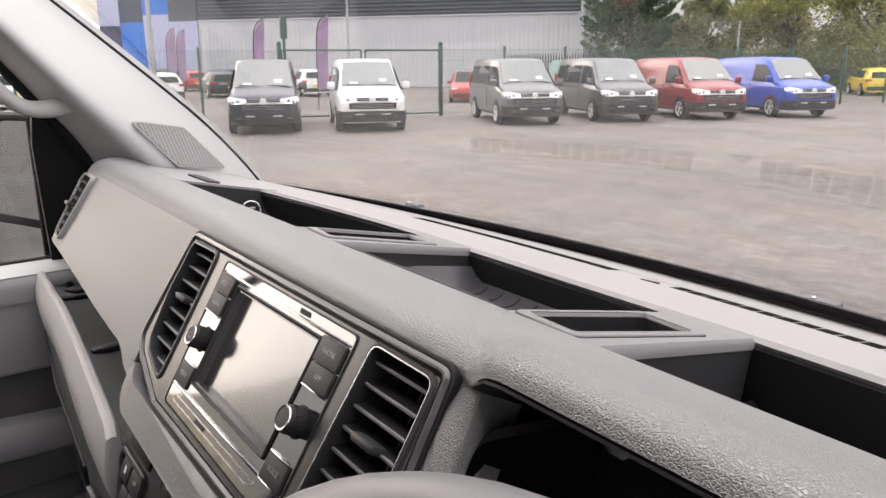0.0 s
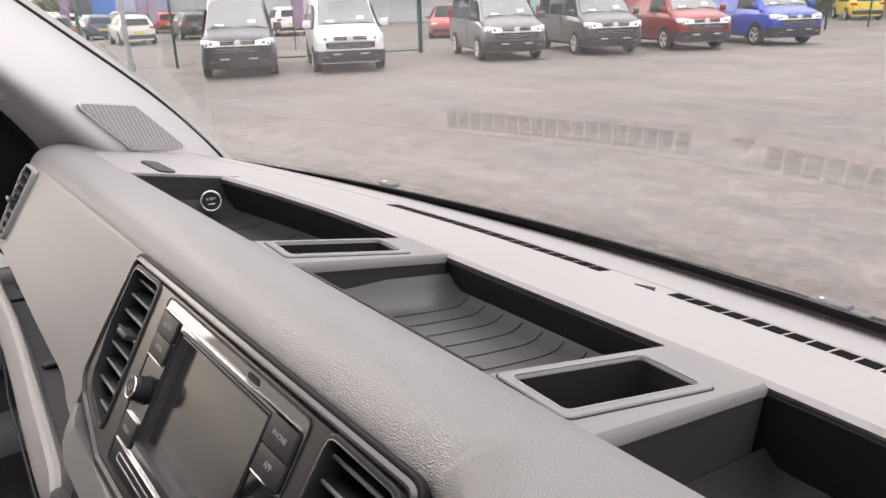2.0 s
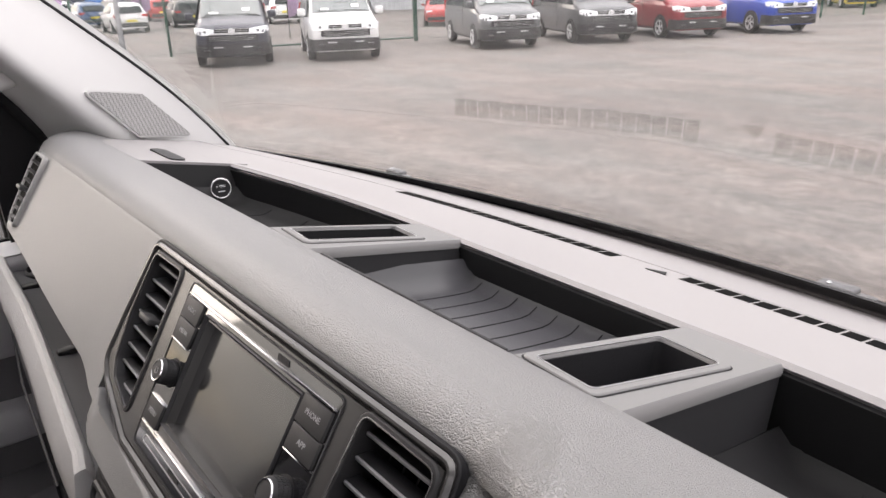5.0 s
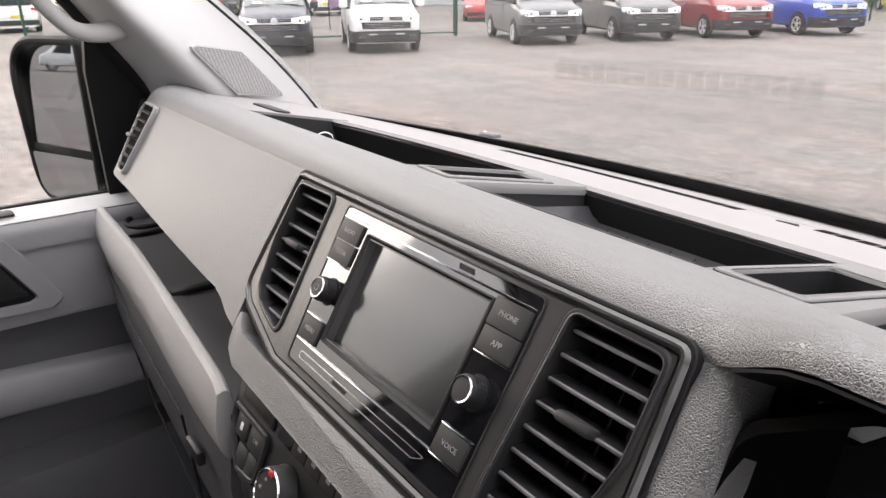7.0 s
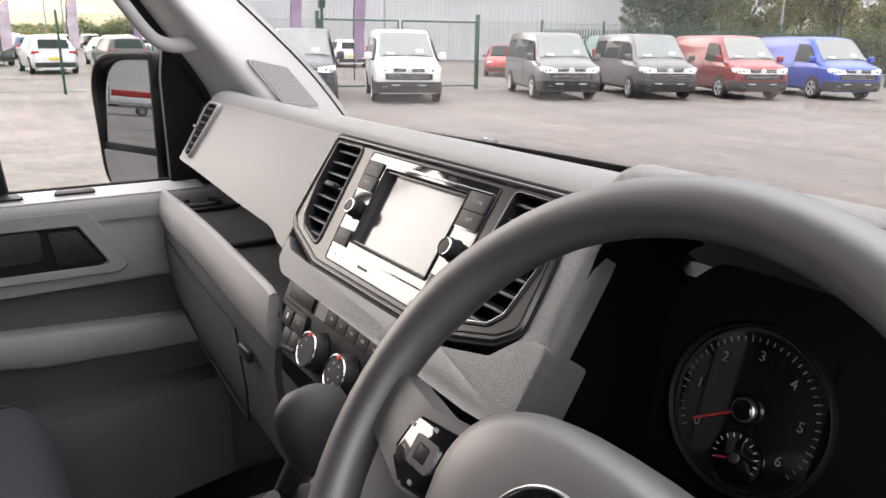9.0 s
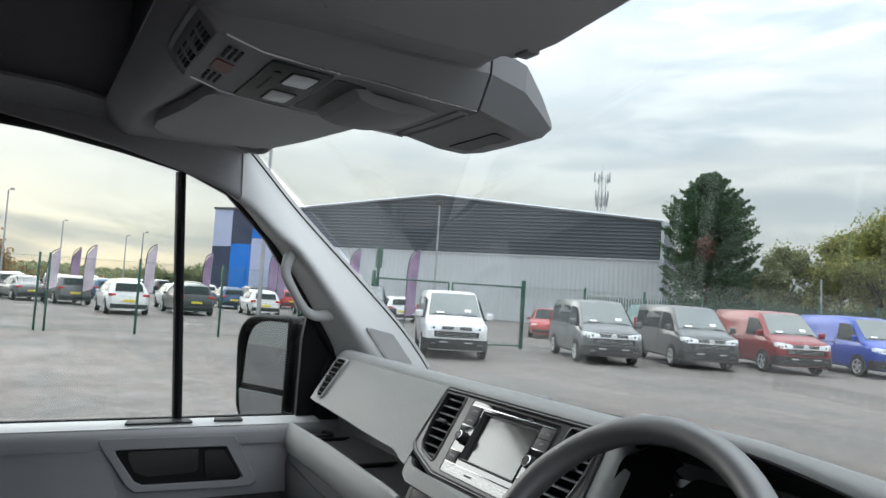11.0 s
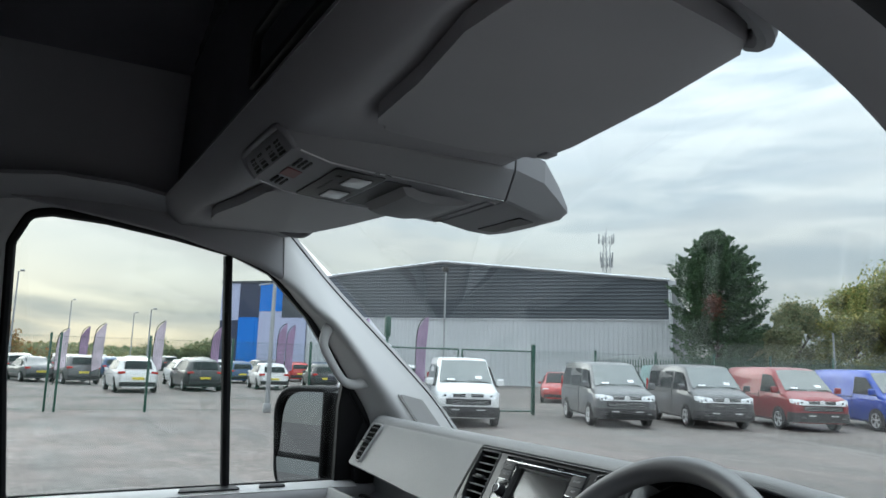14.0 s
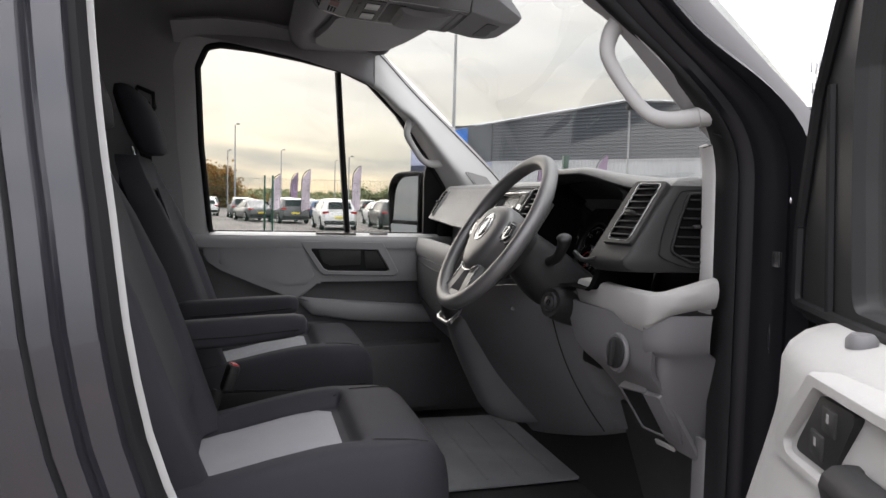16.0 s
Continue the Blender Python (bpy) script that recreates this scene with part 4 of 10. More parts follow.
def build_dashboard():
    e = thing("dashboard", (0, 0.3, 1.4), "dark grey grained dashboard with storage trays along its top", "dashboard")
    xs = [-0.905 + 1.65 * i / 165 for i in range(166)] + [0.747 + 0.0025 * i for i in range(26)] + [0.83, 0.86, 0.905]
    part("top_pad", loft([pad_profile(x) for x in xs], True), "dash", e, smooth=60)

    # black underside of the hood over the instruments
    rows = []
    for i in range(25):
        x = 0.238 + 0.390 * i / 24
        h = hood_rise(x)
        rows.append([(x, 0.1350 - 0.031 * h, 1.6570 + h * 0.034), (x, 0.1630, 1.6375 + h * 0.025), (x, 0.2480, 1.5975 + h * 0.013)])
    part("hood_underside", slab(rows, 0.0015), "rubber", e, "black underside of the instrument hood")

    # passenger fascia, bending forward at its outer end
    rows = []
    for i in range(29):
        x = -0.902 + (0.902 - 0.229) * i / 28
        d = end_bend(x)
        t = (x + 0.902) / 0.67
        zb = 1.556 - 0.020 * smooth01(t) - 0.014 * smooth01((x + 0.30) / 0.07)
        yb = 0.0665 - (1.556 - zb) * 0.633
        row = [(x, 0.155 + d, 1.668), (x, 0.1385 + d, 1.6665), (x, 0.1345 + d, 1.661)]
        for k in range(1, 6):
            u = k / 6
            row.append((x, 0.1345 + (yb + 0.004 - 0.1345) * u + d, 1.661 + (zb + 0.006 - 1.661) * u))
        row += [(x, yb + 0.003 + d, zb + 0.003), (x, yb + 0.010 + d, zb - 0.003), (x, yb + 0.085 + d, zb - 0.012), (x, 0.21 + d, 1.60)]
        rows.append(row)
    part("passenger_fascia", loft(rows, True), "fascia", e, "grey grained fascia in front of the passenger", smooth=50)

    # grained strip under the radio and column beside it
    strip = rounded([(-0.222, -0.062), (-0.20, -0.082), (-0.14, -0.0845), (0.14, -0.0845), (0.200, -0.070), (0.222, -0.048), (0.252, -0.04), (0.252, -0.115), (0.20, -0.118), (-0.19, -0.112), (-0.215, -0.10)], 0.008)
    part("lower_strip", prism(strip, -0.05, 0.004, MF, 0.012, 5), "dash", e, "grained roll under the radio", smooth=60)
    rows = []
    for k in range(15):
        v = 0.082 - 0.190 * k / 14
        xr = 0.252 - 0.010 * smooth01((v - 0.030) / 0.052)
        tuck = -0.005 * smooth01((v - 0.056) / 0.02)
        rows.append([tuple(MF @ Vector((x, v, n + tuck))) for x, n in ((0.2165, -0.030), (0.2165, -0.003), (0.2175, 0.0), (0.222, 0.0015), (xr - 0.014, 0.0015), (xr - 0.008, -0.0005), (xr - 0.003, -0.005), (xr, -0.012), (xr + 0.001, -0.024))])
    part("centre_column", slab(rows, 0.003), "dash", e, smooth=60)

    # windscreen shelf with two rows of demister slots
    rows, wall = [], []
    for i in range(65):
        x = -0.888 + 1.776 * i / 64
        yr, yg = ridge_y(x), glass_y(x)
        groove = yr + (yg - yr) * 0.58
        wall.append([(x, yr + 0.016, top_z(yr) - 0.100), (x, yr + 0.0045, top_z(yr) - 0.012), (x, yr + 0.0035, top_z(yr) - 0.007)])
        row = [(x, yr + 0.004, top_z(yr) - 0.007), (x, yr + 0.001, top_z(yr) - 0.003), (x, yr + 0.005, top_z(yr) + 0.0005)]
        for k in range(1, 6):
            y = yr + (groove - yr) * k / 6
            row.append((x, y, top_z(y)))
        row += [(x, groove, top_z(groove)), (x, groove + 0.002, top_z(groove) - 0.004), (x, groove + 0.004, top_z(groove) - 0.001)]
        for k in range(1, 4):
            y = groove + 0.004 + (yg - groove - 0.004) * k / 3
            row.append((x, y, top_z(y) - 0.003 - 0.004 * k / 3))
        rows.append(row)
    shelf = part("windscreen_shelf", slab(rows, 0.004), "shelf_top", e, "matt grey shelf along the windscreen", smooth=50)
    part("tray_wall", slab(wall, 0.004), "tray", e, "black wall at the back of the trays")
    for a, b in ((-0.40, -0.03), (0.055, 0.42)):
        n = 18
        for k in range(n):
            x0, x1 = a + (b - a) * k / n + 0.0014, a + (b - a) * (k + 1) / n - 0.0014
            q = []
            for x, s in ((x0, 0), (x1, 0), (x1, 1), (x0, 1)):
                yr, yg = ridge_y(x), glass_y(x)
                y = yr + (yg - yr) * 0.58 - 0.024 + 0.021 * s
                q.append((x, y, top_z(y)))
            bm = loft([[q[0], q[1]], [q[3], q[2]]])
            thicken(bm, 0.0012)
            top = max(v.co.z - top_z(v.co.y) for v in bm.verts)
            bmesh.ops.translate(bm, vec=(0, 0, 0.0004 - top), verts=bm.verts)
            # black plate on the shelf in place of a shaded hole
            part("demister_slot", bm, "hole", shelf, "narrow black demister slot")
    tri = [(0.018, 0.548), (0.043, 0.548), (0.036, 0.560)]
    bm = bmesh.new()
    bm.faces.new([bm.verts.new((x, y, top_z(y) + 0.001)) for x, y in tri])
    thicken(bm, 0.0015)
    part("light_sensor", bm, "rubber", shelf)
    # ribbed rubber cowl outside the glass's foot
    rows = [[(x, glass_y(x) + dy + 0.012, 1.545 + 0.036 * (x / 0.905) ** 2 + dz) for x in [-0.89 + 1.78 * i / 40 for i in range(41)]] for dy, dz in ((0.0, 0.008), (0.012, 0.012), (0.035, 0.006), (0.065, -0.006), (0.13, -0.03))]
    for x, y, z in ((-0.545, 0.622, 1.586), (0.150, 0.700, 1.571)):
        w = thing("washer_nozzle", (x, y, z - 0.01), "small grey washer nozzle at the foot of the windscreen", "washer nozzle", "washer nozzles")
        part("body", join(box((x, y, z), (0.040, 0.018, 0.009), 0.0035, 3), box((x + 0.024, y, z - 0.003), (0.030, 0.010, 0.005), 0.002, 2)), "door_trim", w)
        part("jet", lathe([(0.003, 0), (0.003, 0.002), (0.002, 0.003)], 10, frame_matrix((x - 0.008, y - 0.004, z + 0.0035), (1, 0, 0), (0, 1, 0))), "satin", w)
    solid("trim_cowl", slab(rows, 0.004), "rubber", "black ribbed cowl below the windscreen", "cowl", "structure")

    # trays: floors, left end wall with the switch
    def tray(name, x0, x1, depth, ribs):
        """A tray whose floor sweeps up into its end walls."""
        def lift(d):
            return 0.026 * max(0.0, 1 - d / 0.034) ** 2.2
        def height(x, y, yr):
            return top_z(y) - depth + 0.006 * (y - 0.232) / (yr - 0.232) + max(lift(x - x0), lift(x1 - x), 0.6 * lift(y - 0.232), 0.6 * lift(yr - y))
        r = []
        for i in range(37):
            x = x0 + (x1 - x0) * i / 36
            yr = ridge_y(x) + 0.010
            r.append([(x, y, height(x, y, yr)) for y in [0.232 + (yr - 0.232) * k / 18 for k in range(19)]])
        # deeper trays take the blacker plastic, with recess shade put into their colour
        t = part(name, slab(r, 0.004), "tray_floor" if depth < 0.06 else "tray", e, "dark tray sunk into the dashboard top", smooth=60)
        for k in range(ribs):
            x = x0 + (x1 - x0) * (k + 1) / (ribs + 1)
            yr = ridge_y(x) + 0.010
            pts = []
            for j in range(15):
                y = 0.240 + (yr - 0.250) * j / 14
                xx = x + 0.016 * math.sin(j / 14 * 2.4) - 0.006 + 0.016 * (1 - j / 14) ** 3
                pts.append((xx, y, height(xx, y, yr) + 0.0002))
            part("rubber_rib", tube(pts, 0.0007, 6), "rubber", t)
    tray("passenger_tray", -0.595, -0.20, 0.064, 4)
    tray("centre_tray", -0.120, 0.150, 0.052, 9)
    # fine ridges along the pad where it dips into the centre tray
    for k in range(5):
        y = 0.2335 + 0.0034 * k
        part("grip_ridge", tube([(-0.100 + 0.006 * k, y, 1.6605 - 0.0042 * k), (0.02, y, 1.6612 - 0.0042 * k), (0.140 - 0.004 * k, y, 1.6605 - 0.0042 * k)], 0.0013, 6), "bridge", e, "fine moulded ridge")
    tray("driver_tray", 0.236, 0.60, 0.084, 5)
    for sx in (-1, 1):
        rows = [[(sx * (0.585 + 0.022 * k / 4), y, z) for k, z in ((4, top_z(y) + 0.0005), (3, top_z(y) - 0.003), (0, top_z(y) - 0.083))] for y in (0.225, 0.28, 0.33, ridge_y(0.59) + 0.012)]
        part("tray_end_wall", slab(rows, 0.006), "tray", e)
        rows = [[(sx * x, y, top_z(y) + 0.0015) for x in (0.603, 0.66, 0.72, 0.78, 0.83)] for y in (0.225, 0.28, 0.33, 0.385)]
        part("end_cap", slab(rows, 0.005), "shelf_top", e)
        part("tweeter_recess", prism(rounded([(-0.052, -0.012), (0.052, -0.012), (0.052, 0.012), (-0.052, 0.012)], 0.012), 0.0, 0.003, MT @ Matrix.Translation((sx * 0.665, -0.015, 0.001)), 0.001), "dark", e)

    # two bridges with square cup holes
    def bridge(outer, hole, sgn):
        to = [(x, (y - 0.30) / 0.9787) for x, y in outer]
        ti = [(x, (y - 0.30) / 0.9787) for x, y in hole]
        n = len(to)
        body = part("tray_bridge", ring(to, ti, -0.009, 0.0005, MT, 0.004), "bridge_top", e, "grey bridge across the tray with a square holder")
        # sides much darker than the top, their shade painted by the material
        part("bridge_wall", ring(offset_poly(to, 0.001), offset_poly(to, 0.006), -0.080, -0.007, MT), "bridge", body, "smooth side of the bridge, shade in its colour")
        rim_o = rounded(offset_poly(ti, -0.0075), 0.007)
        rim_i = rounded(ti, 0.005)
        part("holder_rim", ring(rim_o, rim_i, -0.01, 0.0022, MT, 0.0008), "bridge_top", body)
        part("holder_groove", ring(rounded(offset_poly(ti, -0.0088), 0.008), rounded(offset_poly(ti, -0.0073), 0.007), -0.002, 0.0009, MT), "rubber", body)
        part("holder_line", ring(rounded(offset_poly(ti, -0.0012), 0.005), rounded(offset_poly(ti, -0.0004), 0.005), 0.0, 0.0026, MT, 0.0), "satin", body)
        part("holder_liner", prism(rounded(offset_poly(ti, -0.002), 0.006), -0.062, -0.050, MT), "rubber", body)
        part("holder_wall", ring(rounded(offset_poly(ti, -0.002), 0.006), rounded(offset_poly(ti, 0.001), 0.006), -0.056, -0.001, MT), "rubber", body)
    bridge([(-0.202, 0.229), (-0.112, 0.229), (-0.124, 0.418), (-0.200, 0.418)], [(-0.186, 0.247), (-0.140, 0.243), (-0.139, 0.366), (-0.187, 0.370)], -1)
    bridge([(0.146, 0.229), (0.238, 0.229), (0.235, 0.414), (0.156, 0.414)], [(0.160, 0.240), (0.209, 0.236), (0.217, 0.356), (0.166, 0.362)], 1)

    # round switch on the end wall of the passenger tray
    sw = frame_matrix((-0.573, 0.327, 1.609), (0.30, 0.94, 0.05), (-0.25, 0.05, 0.96)) @ Matrix.Scale(0.86, 4)
    kn = part("airbag_switch", lathe([(0.0, -0.01), (0.0165, -0.01), (0.0165, 0.003), (0.015, 0.0045)], 28, sw), "rubber", e, "round black key switch with a bright rim")
    part("switch_rim", ring([(0.0180 * math.cos(a * math.pi / 16), 0.0180 * math.sin(a * math.pi / 16)) for a in range(32)], [(0.0148 * math.cos(a * math.pi / 16), 0.0148 * math.sin(a * math.pi / 16)) for a in range(32)], -0.004, 0.0062, sw, 0.001), "satin", kn, "bright rim")
    part("switch_mark", join(words("V ON", 0.0060, sw @ Matrix.Translation((0, 0.0035, 0.0050))), box((0, -0.005, 0.005), (0.012, 0.0012, 0.0005), m=sw)), "mark", kn)
    return e


def vane_set(parent, poly, n, m, tilt, tab=None, edge="vane_edge"):
    """Slanted vanes across an outlet, clipped to its outline."""
    ys = [p[1] for p in poly]
    y0, y1 = min(ys), max(ys)
    for k in range(n):
        v = y0 + (y1 - y0) * (k + 0.6) / n
        hits = []
        for a, b in zip(poly, poly[1:] + poly[:1]):
            if (a[1] - v) * (b[1] - v) < 0:
                hits.append(a[0] + (b[0] - a[0]) * (v - a[1]) / (b[1] - a[1]))
        if len(hits) < 2:
            continue
        x0, x1 = min(hits), max(hits)
        bm = box(((x0 + x1) / 2, 0, 0), (x1 - x0, 0.012, 0.0020), 0.0008)
        bm.transform(m @ Matrix.Translation((0, v, -0.008)) @ Matrix.Rotation(tilt, 4, "X"))
        vn = part("vane", bm, "vent", parent)
        # front bar, pale grey by default: the lit edge put into colour
        ed = box(((x0 + x1) / 2, 0.0, 0), (x1 - x0 - 0.001, 0.0020, 0.0026), 0.0008)
        ed.transform(m @ Matrix.Translation((0, v, -0.008)) @ Matrix.Rotation(tilt, 4, "X") @ Matrix.Translation((0, -0.0062, 0)))
        part("vane_edge", ed, edge, vn)
        if tab is not None and k == tab:
            xc = (x0 + x1) / 2
            t = box((xc, v - 0.001, 0.000), (0.026, 0.0065, 0.013), 0.0025, m=m)
            part("slider_tab", t, "button", vn, "satin grey slider on the vane")


RADIO_EDGE = [(-0.1250, 0.0678), (0.1185, 0.0678), (0.1170, -0.0702), (-0.1125, -0.0690)]     # outline of the radio in the fascia


def build_centre_stack():
    e = thing("centre_panel", (0, 0.09, 1.6), "satin dark grey centre panel with two air outlets", "centre panel")
    xc = -0.0064
    half = [(0.2225, 0.0785), (0.2275, 0.0), (0.2285, -0.044), (0.205, -0.060), (0.125, -0.0825)]
    raw = [(xc - x, y) for x, y in half[:1]] + [(xc + x, y) for x, y in half] + [(xc - x, y) for x, y in half[:0:-1]]
    rr = [0.012, 0.012, 0.05, 0.02, 0.02, 0.02, 0.02, 0.02, 0.02, 0.05]
    out = rounded(raw, rr, 4)
    part("backing", prism(offset_poly(out, 0.002), -0.06, -0.030, MF), "rubber", e)
    part("dark_joint", ring(offset_poly(out, -0.002), offset_poly(out, 0.0012), -0.03, 0.0030, MF, 0.0008), "rubber", e, "black joint round the panel")
    part("outer_frame", ring(offset_poly(out, 0.0012), offset_poly(out, 0.007), -0.03, 0.0052, MF, 0.0022), "bezel", e)
    part("dark_gap", ring(offset_poly(out, 0.007), offset_poly(out, 0.0085), -0.03, 0.001, MF), "rubber", e)
    lv = [(xc - 0.2110, 0.0670), (xc - 0.1443, 0.0680), (xc - 0.1370, -0.0600), (xc - 0.1880, -0.0470), (xc - 0.2010, -0.034), (xc - 0.2115, 0.01)]
    # inner panel: three openings in one sheet
    lvr = rounded(lv, [0.008, 0.008, 0.008, 0.01, 0.012, 0.02], 4)
    rvr = [(2 * xc - x, y) for x, y in lvr][::-1]
    rh = rounded(RADIO_EDGE, 0.006, 3)
    inner = offset_poly(out, 0.0085)
    bm = bmesh.new()
    edges = []
    for loop in (inner, lvr, rvr, rh):
        vs = [bm.verts.new((x, y, 0.003)) for x, y in loop]
        edges += [bm.edges.new((vs[i], vs[(i + 1) % len(vs)])) for i in range(len(vs))]
    bmesh.ops.triangle_fill(bm, use_beauty=True, use_dissolve=False, edges=edges)
    thicken(bm, 0.02)
    bm.transform(MF)
    part("face", bm, "bezel", e, smooth=30)
    for i, poly in enumerate((lvr, rvr)):
        o = part("air_outlet", ring(offset_poly(poly, -0.0035), offset_poly(poly, 0.0012), -0.03, 0.0046, MF, 0.0012), "dark", e, "black air outlet with slanted vanes")
        part("outlet_line", ring(offset_poly(poly, -0.0005), offset_poly(poly, 0.0004), 0.0, 0.0051, MF), "satin" if i else "bezel", o, "thin bright line round the outlet")
        vane_set(o, offset_poly(poly, 0.0014), 8, MF, radians(-66), 4)
        for k in range(4):
            xx = (xc - 0.197 if i == 0 else xc + 0.157) + 0.0133 * k
            part("rear_fin", box((xx, 0.008, -0.022), (0.0015, 0.100, 0.012), m=MF), "rubber", o)


def build_radio():
    e = thing("car_radio", (0, 0.09, 1.6), "gloss black car radio with a blank touch display and two knobs", "car radio")
    F = MF
    body = rounded(offset_poly(RADIO_EDGE, 0.0012), 0.005, 3)
    opening = rounded([(-0.0790, 0.0532), (0.0790, 0.0540), (0.0778, -0.0400), (-0.0765, -0.0395)], 0.002, 3)
    part("front", ring(body, opening, -0.020, 0.0035, F, 0.0008), "gloss_black", e)
    part("back", prism(offset_poly(body, 0.003), -0.045, -0.012, F), "rubber", e)
    part("front_edge", ring(rounded(RADIO_EDGE, 0.006, 3), rounded(offset_poly(RADIO_EDGE, 0.0010), 0.005, 3), -0.01, 0.0042, F), "dark", e, "thin black outline")
    # the display lies sunk behind a bevelled frame
    glass_o = offset_poly(opening, 0.0036)
    d = part("display", prism(offset_poly(opening, 0.0015), -0.012, -0.0042, F), "screen", e, "dark blank glass display")
    part("display_edge", ring(offset_poly(opening, -0.0002), glass_o, -0.010, 0.0058, F, 0.0010, inner_h=0.0030), "dark", d, "bevelled black frame")
    part("display_line", ring(offset_poly(opening, 0.0028), offset_poly(opening, 0.0040), -0.008, 0.0034, F), "bezel", d, "satin inner edge")
    # bright strips
    part("upper_strip", box((-0.0035, 0.0582, 0.0042), (0.2330, 0.0020, 0.003), 0.0006, m=F), "chrome", e, "bright strip")
    part("lower_strip", box((-0.0130, -0.0496, 0.0042), (0.1920, 0.0018, 0.003), 0.0006, m=F), "chrome", e, "bright strip")

    def button(x0, x1, v0, v1, text, under=False, over=False):
        b = part("button", prism(rounded([(x0, v0), (x1, v0), (x1, v1), (x0, v1)], 0.0010, 2), 0.0, 0.0056, F, 0.0005), "button", e, "dark grey push button")
        part("lettering", words(text, 0.0056 if len(text) < 5 else 0.0052, F @ Matrix.Translation(((x0 + x1) / 2, (v0 + v1) / 2, 0.0057)), 0.0002), "mark_dim", b)
        for on, v in ((under, v0 - 0.0010), (over, v1 + 0.0008)):
            if on:
                part("bright_edge", box(((x0 + x1) / 2, v, 0.0042), (x1 - x0, 0.0013, 0.0030), 0.0004, m=F), "chrome", b, "bright edge")
    button(-0.1195, -0.0862, 0.0388, 0.0566, "RADIO")
    button(-0.1180, -0.0852, 0.0208, 0.0382, "MEDIA", under=True)
    button(-0.1105, -0.0815, -0.0475, -0.0280, "MENU", over=True)
    button(0.0806, 0.1135, 0.0378, 0.0566, "PHONE")
    button(0.0812, 0.1140, 0.0205, 0.0372, "APP", under=True)
    button(0.0832, 0.1125, -0.0490, -0.0305, "VOICE", under=True, over=True)
    for x in (-0.0946, 0.0974):
        mk = F @ Matrix.Translation((x, -0.0032, 0.0))
        part("knob_well", lathe([(0.0118, 0.0020), (0.0118, 0.0039), (0.0105, 0.0041)], 36, mk), "rubber", e)
        k = part("knob", lathe([(0.0098, 0.0), (0.0098, 0.0150), (0.0092, 0.0164), (0.0080, 0.0168)], 36, mk), "dark", e, "knurled black rotary knob")
        part("knob_rim", lathe([(0.0078, 0.0155), (0.0088, 0.0166), (0.0084, 0.0174), (0.0074, 0.0172), (0.0072, 0.0160)], 36, mk), "chrome", k, "thin bright rim")
        part("knob_face", lathe([(0.0074, 0.0150), (0.0073, 0.0168), (0.0040, 0.0171)], 36, mk), "button", k)
        for a in range(30):
            r = Matrix.Rotation(2 * math.pi * a / 30, 4, "Z")
            for h in (0.0055, 0.0088, 0.0121):
                part("knurl", box((0.0098, 0, h), (0.0010, 0.0012, 0.0024), m=mk @ r), "dark", k)
    part("power_mark", tube([tuple(F @ Vector((-0.0946 + 0.0026 * math.cos(a), -0.0032 + 0.0026 * math.sin(a), 0.0173))) for a in [radians(120 + 30 * q) for q in range(11)]], 0.0003, 4), "mark_dim", e)
    # card slot with a small finger notch
    o = [(-0.0960, -0.0622), (0.0700, -0.0622), (0.0835, -0.0560), (-0.0960, -0.0560)]
    part("card_slot", ring(rounded(o, 0.0025), rounded(offset_poly(o, 0.0007), 0.002), 0.0, 0.0041, F), "satin", e, "thin bright outline of a slot")
    part("slot_flap", box((-0.030, -0.0591, 0.0036), (0.020, 0.0026, 0.001), m=F), "rubber", e)
    part("sensor_window", prism(rounded([(0.036, 0.0605), (0.052, 0.0605), (0.049, 0.0645), (0.034, 0.0645)], 0.001), 0.0, 0.0042, F), "rubber", e)


